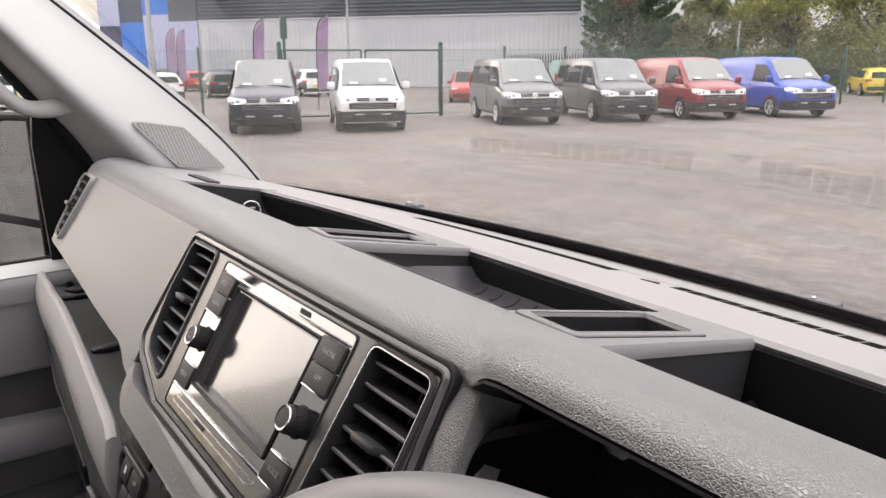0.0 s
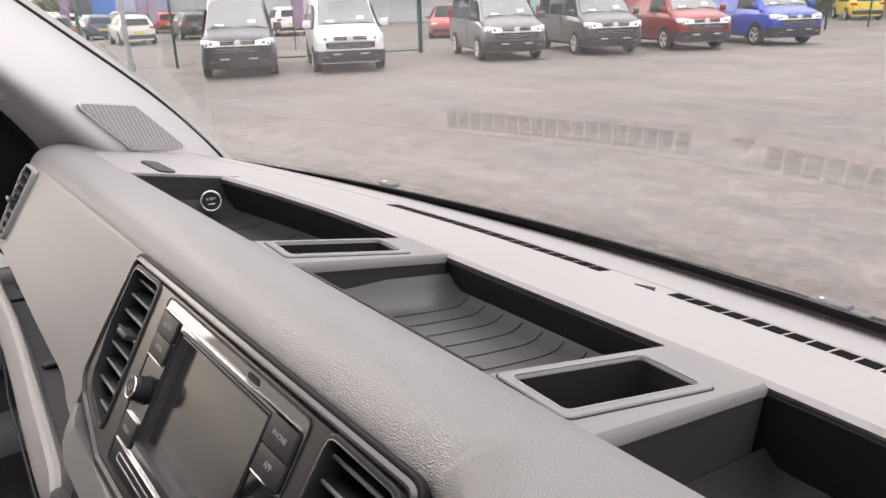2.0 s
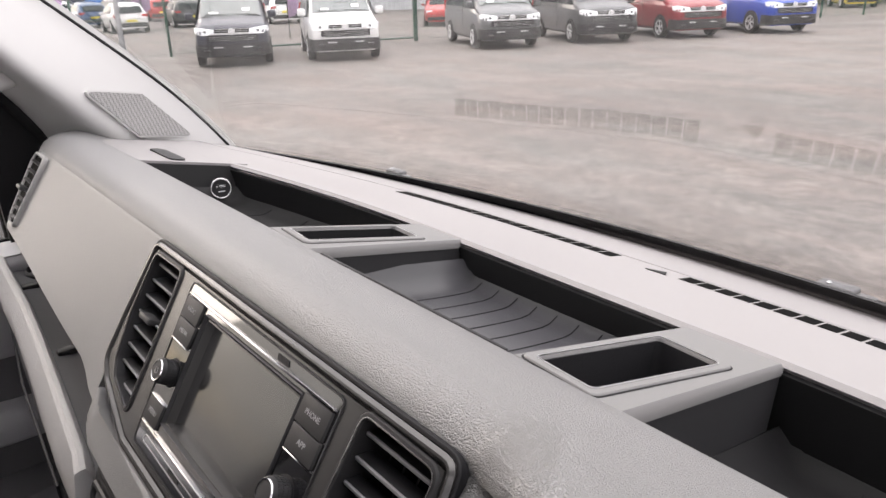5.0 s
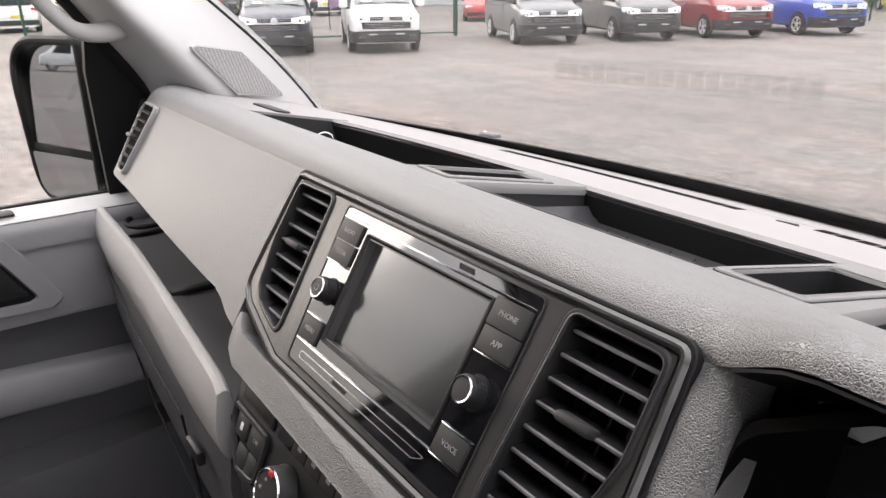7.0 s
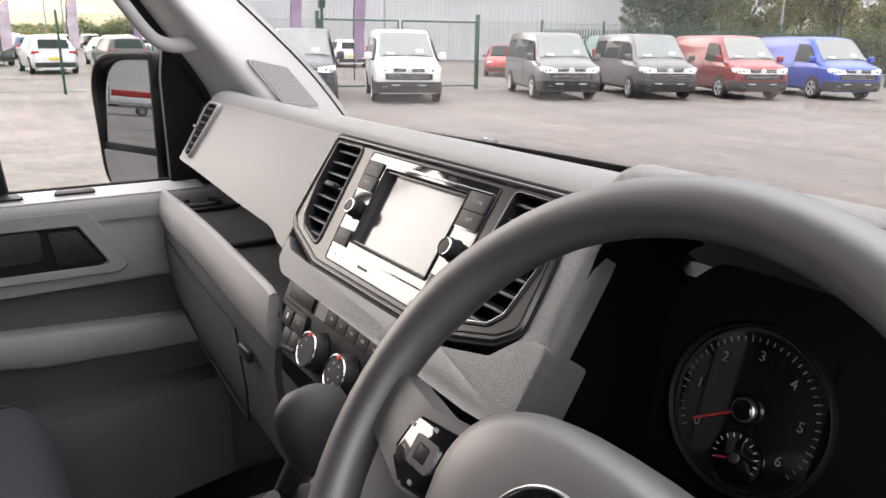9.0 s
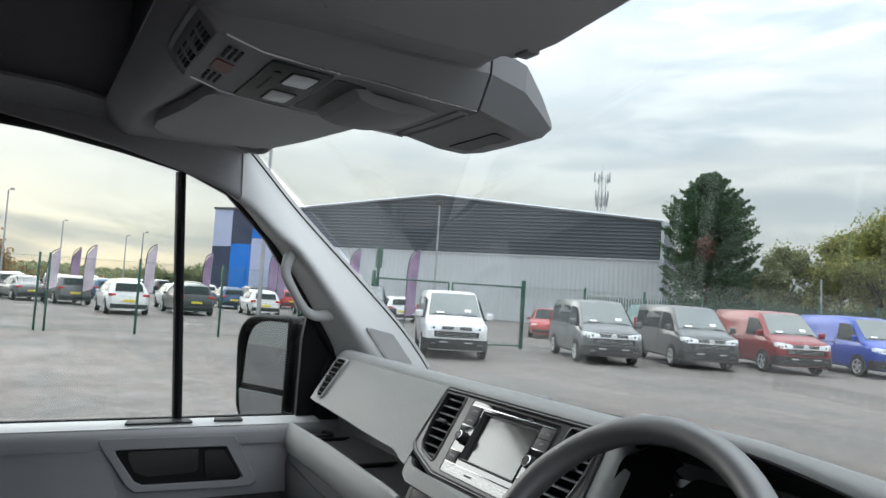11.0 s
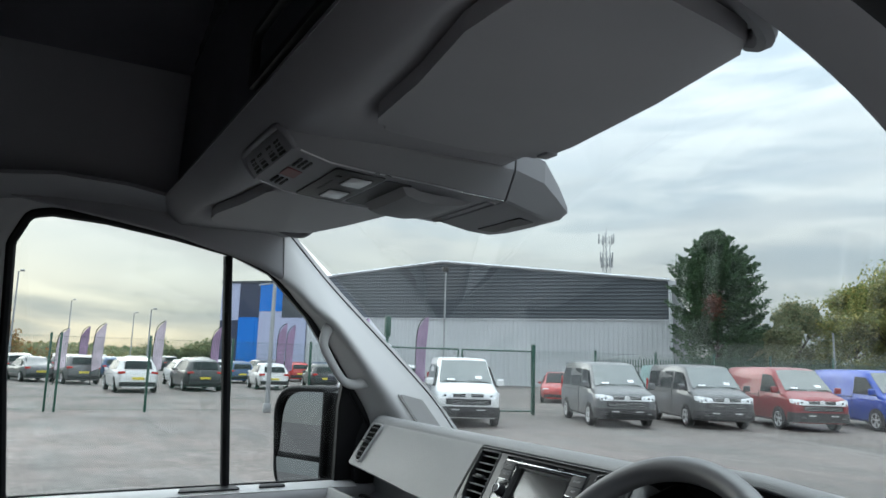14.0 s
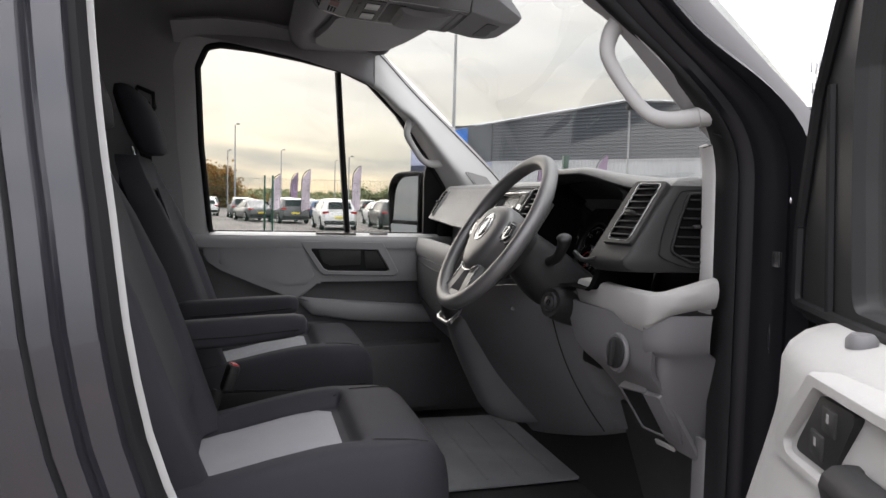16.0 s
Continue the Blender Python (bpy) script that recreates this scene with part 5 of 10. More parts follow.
def build_heater():
    e = thing("heater_panel", (0, 0.02, 1.45), "dark grey heater panel with three rotary knobs and switches", "heater controls")
    out = rounded([(-0.190, 0.036), (0.140, 0.036), (0.138, -0.050), (-0.148, -0.050), (-0.188, -0.006)], [0.008, 0.008, 0.01, 0.012, 0.012])
    part("panel", prism(out, -0.04, 0.002, MN, 0.003), "dash_fine", e)
    rim = [(-0.183, 0.006), (-0.106, 0.006), (-0.106, -0.041), (-0.146, -0.046), (-0.181, -0.008)]
    part("switch_rim", ring(rounded(rim, 0.008), rounded(offset_poly(rim, 0.006), 0.005), 0.0, 0.0065, MN, 0.0018), "dark", e, "raised dark rim round the switches")
    part("blank_cover", prism(rounded([(-0.1715, 0.0135), (-0.1095, 0.0125), (-0.1095, 0.0295), (-0.1730, 0.0305)], 0.002), 0.0, 0.0044, MN, 0.001), "button", e)
    part("blank_line", ring(rounded([(-0.1745, 0.0115), (-0.1075, 0.0105), (-0.1075, 0.0318), (-0.1760, 0.0328)], 0.003), rounded([(-0.1730, 0.0127), (-0.1087, 0.0117), (-0.1087, 0.0306), (-0.1745, 0.0316)], 0.002), 0.0, 0.0036, MN), "rubber", e)
    for i, (x, v, w) in enumerate(((-0.1560, -0.0085, 0.0118), (-0.1250, -0.0085, 0.0140), (-0.1420, -0.0300, 0.0100), (-0.1220, -0.0290, 0.0090))):
        b = part("switch", prism(rounded([(x - w, v - 0.0098), (x + w, v - 0.0098), (x + w, v + 0.0098), (x - w, v + 0.0098)], 0.002), 0.0, 0.0055, MN, 0.001), "button", e)
        if i == 0:
            part("switch_mark", box((x, v, 0.0056), (0.005, 0.007, 0.0005), m=MN), "mark", b)
        if i == 1:
            part("lettering", words("OFF", 0.0055, MN @ Matrix.Translation((x, v, 0.0056)), 0.0002), "mark_dim", b)
    part("row_recess", prism(rounded([(-0.098, 0.0105), (0.108, 0.0105), (0.108, 0.0305), (-0.098, 0.0305)], 0.002), 0.0, 0.0026, MN), "rubber", e)
    part("gloss_insert", prism(rounded([(-0.0965, 0.0120), (-0.0710, 0.0120), (-0.0710, 0.0290), (-0.0965, 0.0290)], 0.002), 0.0, 0.0046, MN), "gloss_black", e)
    for k in range(6):
        x = -0.0697 + 0.0241 * k
        b = part("row_button", prism(rounded([(x, 0.0125), (x + 0.0229, 0.0125), (x + 0.0229, 0.0285), (x, 0.0285)], 0.0012, 2), 0.0, 0.0048, MN, 0.0006), "button", e)
        part("switch_mark", box((x + 0.0115, 0.0205, 0.0049), (0.006, 0.003, 0.0003), m=MN), "mark_dim", b)
    part("gloss_insert", prism(rounded([(0.0765, 0.0120), (0.1065, 0.0120), (0.1065, 0.0290), (0.0765, 0.0290)], 0.002), 0.0, 0.0042, MN), "gloss_black", e)
    for x, mark in ((-0.0640, 0), (0.0060, 1), (0.0745, 2)):
        mk = MN @ Matrix.Translation((x, -0.0200, 0.0))
        k = part("heater_knob", lathe([(0.0225, 0.0), (0.0225, 0.004), (0.0215, 0.0055), (0.0205, 0.0170), (0.0190, 0.0185), (0.0160, 0.0180)], 40, mk), "dark", e, "black rotary heater knob with a bright rim")
        part("bright_rim", lathe([(0.0182, 0.0165), (0.0202, 0.0180), (0.0197, 0.0194), (0.0187, 0.0197), (0.0181, 0.0185)], 40, mk), "chrome", k, "thin bright rim")
        part("knob_face", lathe([(0.0184, 0.0140), (0.0182, 0.0186), (0.005, 0.0190)], 40, mk), "button", k)
        part("pointer", box((0.0005, 0.0172, 0.0194), (0.0075, 0.0052, 0.0022), 0.0008, m=mk), "red_mark", k, "short red pointer mark")
        part("base_ring", ring([(0.0238 * math.cos(a * math.pi / 20), 0.0238 * math.sin(a * math.pi / 20)) for a in range(40)], [(0.0226 * math.cos(a * math.pi / 20), 0.0226 * math.sin(a * math.pi / 20)) for a in range(40)], 0.0, 0.0030, mk), "rubber", k)
        for a in range(6 if mark else 2):
            th = radians(90 + 60 * a + 30)
            part("face_mark", box((0.0105 * math.cos(th), 0.0105 * math.sin(th), 0.0190), (0.0030, 0.0024, 0.0006), m=mk), "mark_dim", k)


def build_end_vent():
    for sx in (-1, 1):
        e = thing("air_outlet", (sx * 0.755, 0.1, 1.6), "narrow rimmed air outlet at the end of the dashboard", "air outlet", "end outlets")
        m = frame_matrix((-0.750, 0.1045, 1.6195), (0.985, -0.172, 0.0), (0.09, 0.53, 0.845)) if sx < 0 else frame_matrix((0.790, 0.1905, 1.592), (1.0, 5.0, 0.0), (0.0, 0.53, 0.845))
        m = m @ Matrix.Translation((0, 0, 0.0035)) if sx > 0 else MF @ Matrix.Translation((0, 0, 0.0025))
        if sx < 0:
            poly = rounded([(-0.783, 0.060), (-0.775, 0.073), (-0.722, 0.073), (-0.735, -0.034), (-0.762, -0.034), (-0.772, -0.020)], 0.006, 3)
        else:
            poly = rounded([(-0.030, 0.052), (0.022, 0.055), (0.022, -0.064), (-0.026, -0.068), (-0.064, -0.050), (-0.049, 0.002)], [0.008, 0.008, 0.008, 0.010, 0.012, 0.05], 4)
            seam = curve_points([m @ Vector((u, v, 0.0)) for u, v in ((0.0, 0.062), (-0.040, 0.058), (-0.053, 0.045), (-0.072, 0.004), (-0.084, -0.044), (-0.080, -0.060), (-0.038, -0.076), (0.0, -0.078))], 40)
            part("panel_seam", tube([tuple(q) for q in seam], 0.0013, 6), "rubber", e)
        # passenger rim in the pale lip material: a highlight put into its colour
        part("rim", ring(offset_poly(poly, -0.003), offset_poly(poly, 0.001), -0.02, 0.0035, m, 0.001), "lip" if sx < 0 else "dash_fine", e)
        # black plate on the uncut fascia, painted as the shaded depth behind the vanes
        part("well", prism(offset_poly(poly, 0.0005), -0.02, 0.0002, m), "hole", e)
        inner = offset_poly(poly, 0.003)
        vane_set(e, inner, 7, m @ Matrix.Translation((0, 0, 0.006)), radians(-58), 3, "vent")


def build_shelf():
    """The open shelf below the passenger fascia with its pale lip."""
    e = thing("dash_shelf", (-0.58, 0.08, 1.45), "open dark shelf with a pale grey lip below the passenger fascia", "shelf")
    xs = [(-0.965, 0.135, 0.118), (-0.962, 0.100, 0.078), (-0.945, 0.083, 0.052), (-0.90, 0.078, 0.044), (-0.78, 0.076, 0.034), (-0.66, 0.074, 0.028), (-0.53, 0.067, 0.021), (-0.40, 0.058, 0.016), (-0.30, 0.051, 0.012), (-0.232, 0.046, 0.010), (-0.196, 0.040, 0.010)]
    rows = []
    for x, yi, yo in xs:
        yi -= 0.013
        yo = max(yo, yi - 0.027)
        rows.append([(x, yi + 0.006, 1.440), (x, yi + 0.001, 1.474), (x, yi - 0.002, 1.4785), (x, yi - 0.007, 1.4790), (x, yi - 0.012, 1.4765), (x, yo + 0.002, 1.456), (x, yo, 1.442), (x, yo, 1.430), (x, yo + 0.003, 1.414), (x, yo + 0.010, 1.402), (x, yo + 0.04, 1.398)])
    part("lip", loft(rows, True), "lip", e, "pale grey lip", smooth=26)
    fl = [[(x, y, 1.446 + dz) for y, dz in ((yi - 0.015, 0.0), (yi + 0.02, -0.004), (0.17, -0.004), (0.20, 0.01), (0.21, 0.10))] for x, yi, yo in xs]
    floor = part("shelf_floor", slab(fl, 0.006), "shelf_mat", e)
    for k in range(24):
        x = -0.90 + 0.0285 * k
        yi = float(np.interp(x, [q[0] for q in xs], [q[1] for q in xs]))
        part("rubber_rib", box((x, (yi + 0.20) / 2, 1.4445), (0.0022, 0.20 - yi, 0.003)), "rubber", floor)
    for x in (-0.80, -0.52):
        part("divider", box((x, 0.125, 1.449), (0.016, 0.125, 0.014), 0.004), "dark", floor)
    ms = frame_matrix((-0.865, 0.125, 1.444), (1, 0, 0), (0, 1, 0))
    part("cup_ring", ring([(0.040 * math.cos(a * math.pi / 16), 0.040 * math.sin(a * math.pi / 16)) for a in range(32)], [(0.034 * math.cos(a * math.pi / 16), 0.034 * math.sin(a * math.pi / 16)) for a in range(32)], 0.0, 0.012, ms, 0.003), "dark", floor)
    # glovebox front below
    rows = []
    for x, yi, yo in xs:
        rows.append([(x, yo + 0.010, 1.405), (x, yo + 0.006, 1.37), (x, yo + 0.012, 1.29), (x, yo + 0.030, 1.21), (x, yo + 0.080, 1.13), (x, yo + 0.20, 1.08)])
    g = thing("glovebox", (-0.58, 0.05, 1.1), "dark grey glovebox front with a recessed latch", "glovebox")
    part("front", slab(rows, 0.01), "door_black", g, smooth=50)
    part("lid_seam", tube([(-0.86, 0.048, 1.385), (-0.60, 0.023, 1.385), (-0.33, 0.011, 1.385), (-0.30, 0.012, 1.30), (-0.33, 0.022, 1.235), (-0.62, 0.04, 1.235), (-0.86, 0.064, 1.24)], 0.0018, 6), "rubber", g)
    part("latch", box((-0.288, 0.010, 1.365), (0.042, 0.010, 0.018), 0.004), "dark", g)


def build_driver_dash():
    e = thing("instrument_cluster", (0.437, 0.15, 1.55), "hooded instrument cluster with two round dials, unlit", "instrument cluster")
    # recess walls
    ho = rounded([(0.246, 1.455), (0.246, 1.560), (0.250, 1.640), (0.300, 1.668), (0.437, 1.674), (0.550, 1.668), (0.620, 1.645), (0.640, 1.560), (0.636, 1.455)], 0.02, 4)
    def at_y(y, k, dz=0.0):
        return [(0.440 + (x - 0.440) * k, y + 0.42 * (z - 1.56) * (1 if y < 0.16 else 0.35), z + dz) for x, z in ho]
    rows = [at_y(0.095, 1.02), at_y(0.088, 1.0), at_y(0.13, 0.985), at_y(0.198, 0.955, -0.018)]
    rows = [r + [r[0]] for r in rows]
    # lining in near black: the shade under the hood is put into its colour
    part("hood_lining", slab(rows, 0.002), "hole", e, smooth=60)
    mc = frame_matrix((0.4375, 0.205, 1.525), (1, 0, 0), (0, 0.30, 0.954))
    part("back_plate", prism(rounded([(-0.19, -0.09), (0.19, -0.09), (0.20, 0.05), (0.16, 0.092), (-0.16, 0.092), (-0.20, 0.05)], 0.03), -0.01, 0.0, mc), "rubber", e)
    part("display", prism(rounded([(-0.042, -0.045), (0.042, -0.045), (0.042, 0.055), (-0.042, 0.055)], 0.004), 0.0, 0.003, mc), "rubber", e)
    for sgn, labels, reach in ((-1, ["0", "1", "2", "3", "4", "5", "6"], 6), (1, ["10", "20", "30", "40", "50", "60", "70", "80", "90", "100"], 9)):
        md = mc @ Matrix.Translation((sgn * 0.0985, -0.012, 0.0))
        d = part("dial", lathe([(0.066, -0.004), (0.066, 0.002), (0.064, 0.003), (0.060, 0.002)], 48, md), "gloss_black", e, "black round dial with white marks")
        part("dial_rim", lathe([(0.0655, 0.001), (0.0685, 0.002), (0.0680, 0.007), (0.0660, 0.009), (0.0640, 0.006)], 48, md, False), "dark", d)
        n = len(labels)
        for k, t in enumerate(labels):
            th = radians(215 - 250 * k / (n - 1))
            c = md @ Matrix.Translation((0.0435 * math.cos(th), 0.0435 * math.sin(th), 0.0045))
            part("numeral", words(t, 0.0115 if n < 8 else 0.0105, c, 0.0002), "mark_dim", d)
        for k in range(41):
            th = radians(215 - 250 * k / 40)
            long = k % (40 // (n - 1)) == 0 if n < 8 else k % 4 == 0
            r = Matrix.Rotation(th, 4, "Z")
            part("tick", box((0.0555, 0, 0.0045), (0.006 if long else 0.0035, 0.0009, 0.0004), m=md @ r), "mark_dim", d)
        part("needle", box((0.022, 0, 0.007), (0.046, 0.0018, 0.001), m=md @ Matrix.Rotation(radians(212), 4, "Z")), "red_mark", d)
        part("needle_cap", lathe([(0.0085, 0.004), (0.0085, 0.009), (0.007, 0.0105)], 24, md), "gloss_black", d)
        part("cap_rim", lathe([(0.0086, 0.004), (0.0098, 0.004), (0.0098, 0.0085), (0.0086, 0.0095)], 24, md), "satin", d)
    md = mc @ Matrix.Translation((-0.0985 + 0.004, -0.050, 0.003))
    sd = part("small_dial", lathe([(0.021, 0.0), (0.021, 0.0015), (0.020, 0.002)], 32, md), "gloss_black", e)
    for k in range(13):
        part("tick", box((0.0175, 0, 0.0022), (0.003, 0.0008, 0.0004), m=md @ Matrix.Rotation(radians(200 - 18 * k), 4, "Z")), "mark", sd)
    part("needle", box((0.008, 0, 0.003), (0.015, 0.0014, 0.0006), m=md @ Matrix.Rotation(radians(200), 4, "Z")), "red_mark", sd)
    part("needle_cap", lathe([(0.004, 0.002), (0.004, 0.004), (0.003, 0.0045)], 16, md), "satin", sd)

    # right-hand fascia with an outlet
    f = thing("driver_fascia", (0.72, 0.1, 1.58), "dark grey fascia beside the cluster with an air outlet", "fascia")
    hole = [(0.670, 0.0715), (0.745, 0.0690), (0.750, -0.0470), (0.676, -0.0475)]
    hole = rounded(hole, 0.006, 3)
    rows = []
    for x in [0.630 + 0.115 * i / 14 for i in range(15)] + [0.747 + 0.0025 * i for i in range(26)] + [0.83, 0.86, 0.902]:
        d = end_bend(x)
        zb = 1.508 + 0.010 * smooth01((x - 0.64) / 0.2)
        low = 0.006 * smooth01((x - 0.60) / 0.12)
        rows.append([(x, 0.16 + d, 1.668 - low), (x, 0.1395 + d, 1.6680 - low), (x, 0.1345 + d, 1.661 - low), (x, 0.1065 + d, 1.617), (x, 0.078 + d, 1.572), (x, 0.056 + d, 1.537), (x, 0.045 + d, zb + 0.012), (x, 0.046 + d, zb), (x, 0.06 + d, zb - 0.010), (x, 0.15 + d, zb - 0.012), (x, 0.20 + d, 1.60)])
    part("moulding", loft(rows, True), "dash_fine", f, smooth=50)
    fr = [(0.648, 0.0800), (0.760, 0.0780), (0.764, -0.0560), (0.660, -0.0590)]
    part("outlet_frame", ring(rounded(fr, 0.010, 3), hole, -0.01, 0.0065, MF, 0.002), "dash_fine", f)
    o = part("air_outlet", ring(offset_poly(hole, -0.002), offset_poly(hole, 0.0022), -0.02, 0.0078, MF, 0.001), "gloss_black", f)
    part("well", prism(hole, -0.01, 0.0012, MF), "rubber", o)
    vane_set(o, offset_poly(hole, 0.0025), 8, MF @ Matrix.Translation((0, 0, 0.012)), radians(-52), 3, "vent")
    part("outlet_line", ring(offset_poly(hole, -0.0035), offset_poly(hole, -0.0022), 0.0, 0.0074, MF), "satin", o)

    # pale shelf lip at the door end
    s = thing("dash_shelf", (0.72, 0.05, 1.45), "pale grey storage shelf at the driver's end of the dashboard", "shelf")
    run = ((0.512, 0.084, 1.462, 0.056), (0.520, 0.078, 1.467, 0.063), (0.541, 0.076, 1.470, 0.067), (0.64, 0.069, 1.471, 0.070), (0.71, 0.064, 1.472, 0.070), (0.77, 0.059, 1.4735, 0.069), (0.803, 0.057, 1.4745, 0.068), (0.822, 0.057, 1.475, 0.064), (0.838, 0.061, 1.476, 0.056), (0.852, 0.072, 1.478, 0.047), (0.860, 0.088, 1.482, 0.042), (0.867, 0.110, 1.489, 0.043), (0.873, 0.135, 1.497, 0.046), (0.877, 0.157, 1.503, 0.050), (0.8775, 0.160, 1.503, 0.050))
    rows = []
    for i, (x, yt, zt, low) in enumerate(run):
        a, b = run[max(0, i - 1)], run[min(len(run) - 1, i + 1)]
        n = Vector((a[1] - b[1], b[0] - a[0])).normalized()
        sec = ((0.030, 0.022), (0.024, 0.001), (0.018, -0.0015), (0.006, 0.0), (0.001, 0.004), (-0.003, low * 0.30), (-0.002, low * 0.62), (0.004, low * 0.90), (0.010, low), (0.030, low + 0.002), (0.032, 0.03))
        rows.append([(x + n.x * o, yt + n.y * o, zt - d) for o, d in sec])
    part("lip", loft(rows, True), "lip", s, smooth=28)
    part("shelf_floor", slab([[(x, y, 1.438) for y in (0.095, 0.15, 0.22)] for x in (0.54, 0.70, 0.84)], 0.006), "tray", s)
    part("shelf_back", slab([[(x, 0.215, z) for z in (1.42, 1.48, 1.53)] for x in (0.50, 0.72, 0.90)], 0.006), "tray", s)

    # lower panel below the lip
    p = thing("lower_panel", (0.7, 0.08, 1.3), "grey lower dashboard panel with a light switch and card pocket", "dash panel")
    rows = []
    for z, y, xl, xr in ((1.425, 0.066, 0.522, 0.828), (1.385, 0.062, 0.536, 0.830), (1.345, 0.063, 0.562, 0.828), (1.325, 0.072, 0.585, 0.822), (1.300, 0.096, 0.607, 0.816), (1.260, 0.122, 0.640, 0.815), (1.210, 0.152, 0.690, 0.818), (1.172, 0.176, 0.742, 0.815), (1.165, 0.200, 0.748, 0.812)):
        row = [(xl + 0.004, y + 0.05, z)]
        for k in range(9):
            x = xl + (xr - xl) * k / 8
            row.append((x, y + 0.05 * (x - 0.74) + (0.004 if k in (0, 8) else 0.0), z))
        rows.append(row)
    part("panel", slab(rows, 0.008), "door_trim", p, smooth=35)
    md = frame_matrix((0.740, 0.058, 1.356), (1, 0.05, 0), (0, 0.06, 1))
    k = part("light_switch", lathe([(0.036, 0.0), (0.036, 0.004), (0.033, 0.007), (0.028, 0.006)], 36, md), "door_trim", p, "round headlamp switch")
    part("switch_face", lathe([(0.028, 0.004), (0.028, 0.009), (0.024, 0.011)], 36, md), "dark", k)
    part("switch_grip", box((0, 0, 0.014), (0.013, 0.050, 0.014), 0.005, m=md), "dark", k)
    mcp = frame_matrix((0.75, 0.105, 1.288), (1, 0.15, 0), (0, -0.55, 0.83))
    pocket = [(-0.054, -0.004), (0.014, 0.005), (0.011, -0.0965), (-0.049, -0.0963)]
    part("card_pocket", prism(rounded(pocket, 0.003), -0.02, 0.010, mcp, 0.001), "rubber", p, "black card pocket")
    part("pocket_flap", prism(rounded([(0.016, 0.006), (0.062, 0.012), (0.058, -0.099), (0.013, -0.098)], 0.004), -0.02, 0.013, mcp, 0.003), "door_trim", p, "grey edge beside the pocket")
    part("pocket_rim", ring(rounded(offset_poly(pocket, -0.006), 0.005), rounded(pocket, 0.003), -0.02, 0.0125, mcp, 0.0015), "door_trim", p)
    part("pull_notch", box((-0.010, -0.130, 0.008), (0.050, 0.012, 0.006), 0.002, m=mcp), "lip", p)
    cols = ((0.815, 0.054), (0.836, 0.062), (0.850, 0.078), (0.861, 0.105), (0.868, 0.150))
    rows = []
    for z, off, low in ((1.440, 0.010, 0.0), (1.425, 0.008, 0.0), (1.395, 0.007, 0.0), (1.378, 0.009, 0.0), (1.371, 0.014, 0.0), (1.364, 0.028, 0.0), (1.34, 0.030, 0.0), (1.30, 0.044, 0.01), (1.25, 0.070, 0.02), (1.17, 0.118, 0.04)):
        rows.append([(x - off * 0.10 - 0.30 * max(0.0, 1.40 - z) * (x - 0.815) / 0.053, y + off, z - low * (x - 0.84) / 0.06) for x, y in cols])
    part("side_bracket", slab(rows, 0.008), "door_trim", p, "grey moulded end of the panel", smooth=40)
    part("bin", box((0.548, 0.115, 1.312), (0.085, 0.03, 0.050), 0.006), "rubber", p, "black open bin")
    part("kick_panel", slab([[(0.50, 0.20, 1.20), (0.60, 0.21, 1.20), (0.75, 0.22, 1.17), (0.90, 0.22, 1.08)], [(0.46, 0.30, 0.95), (0.60, 0.30, 0.95), (0.78, 0.28, 0.92), (0.93, 0.26, 0.88)], [(0.46, 0.42, 0.76), (0.60, 0.42, 0.76), (0.80, 0.40, 0.76), (0.95, 0.38, 0.76)]], 0.008), "dark", p)


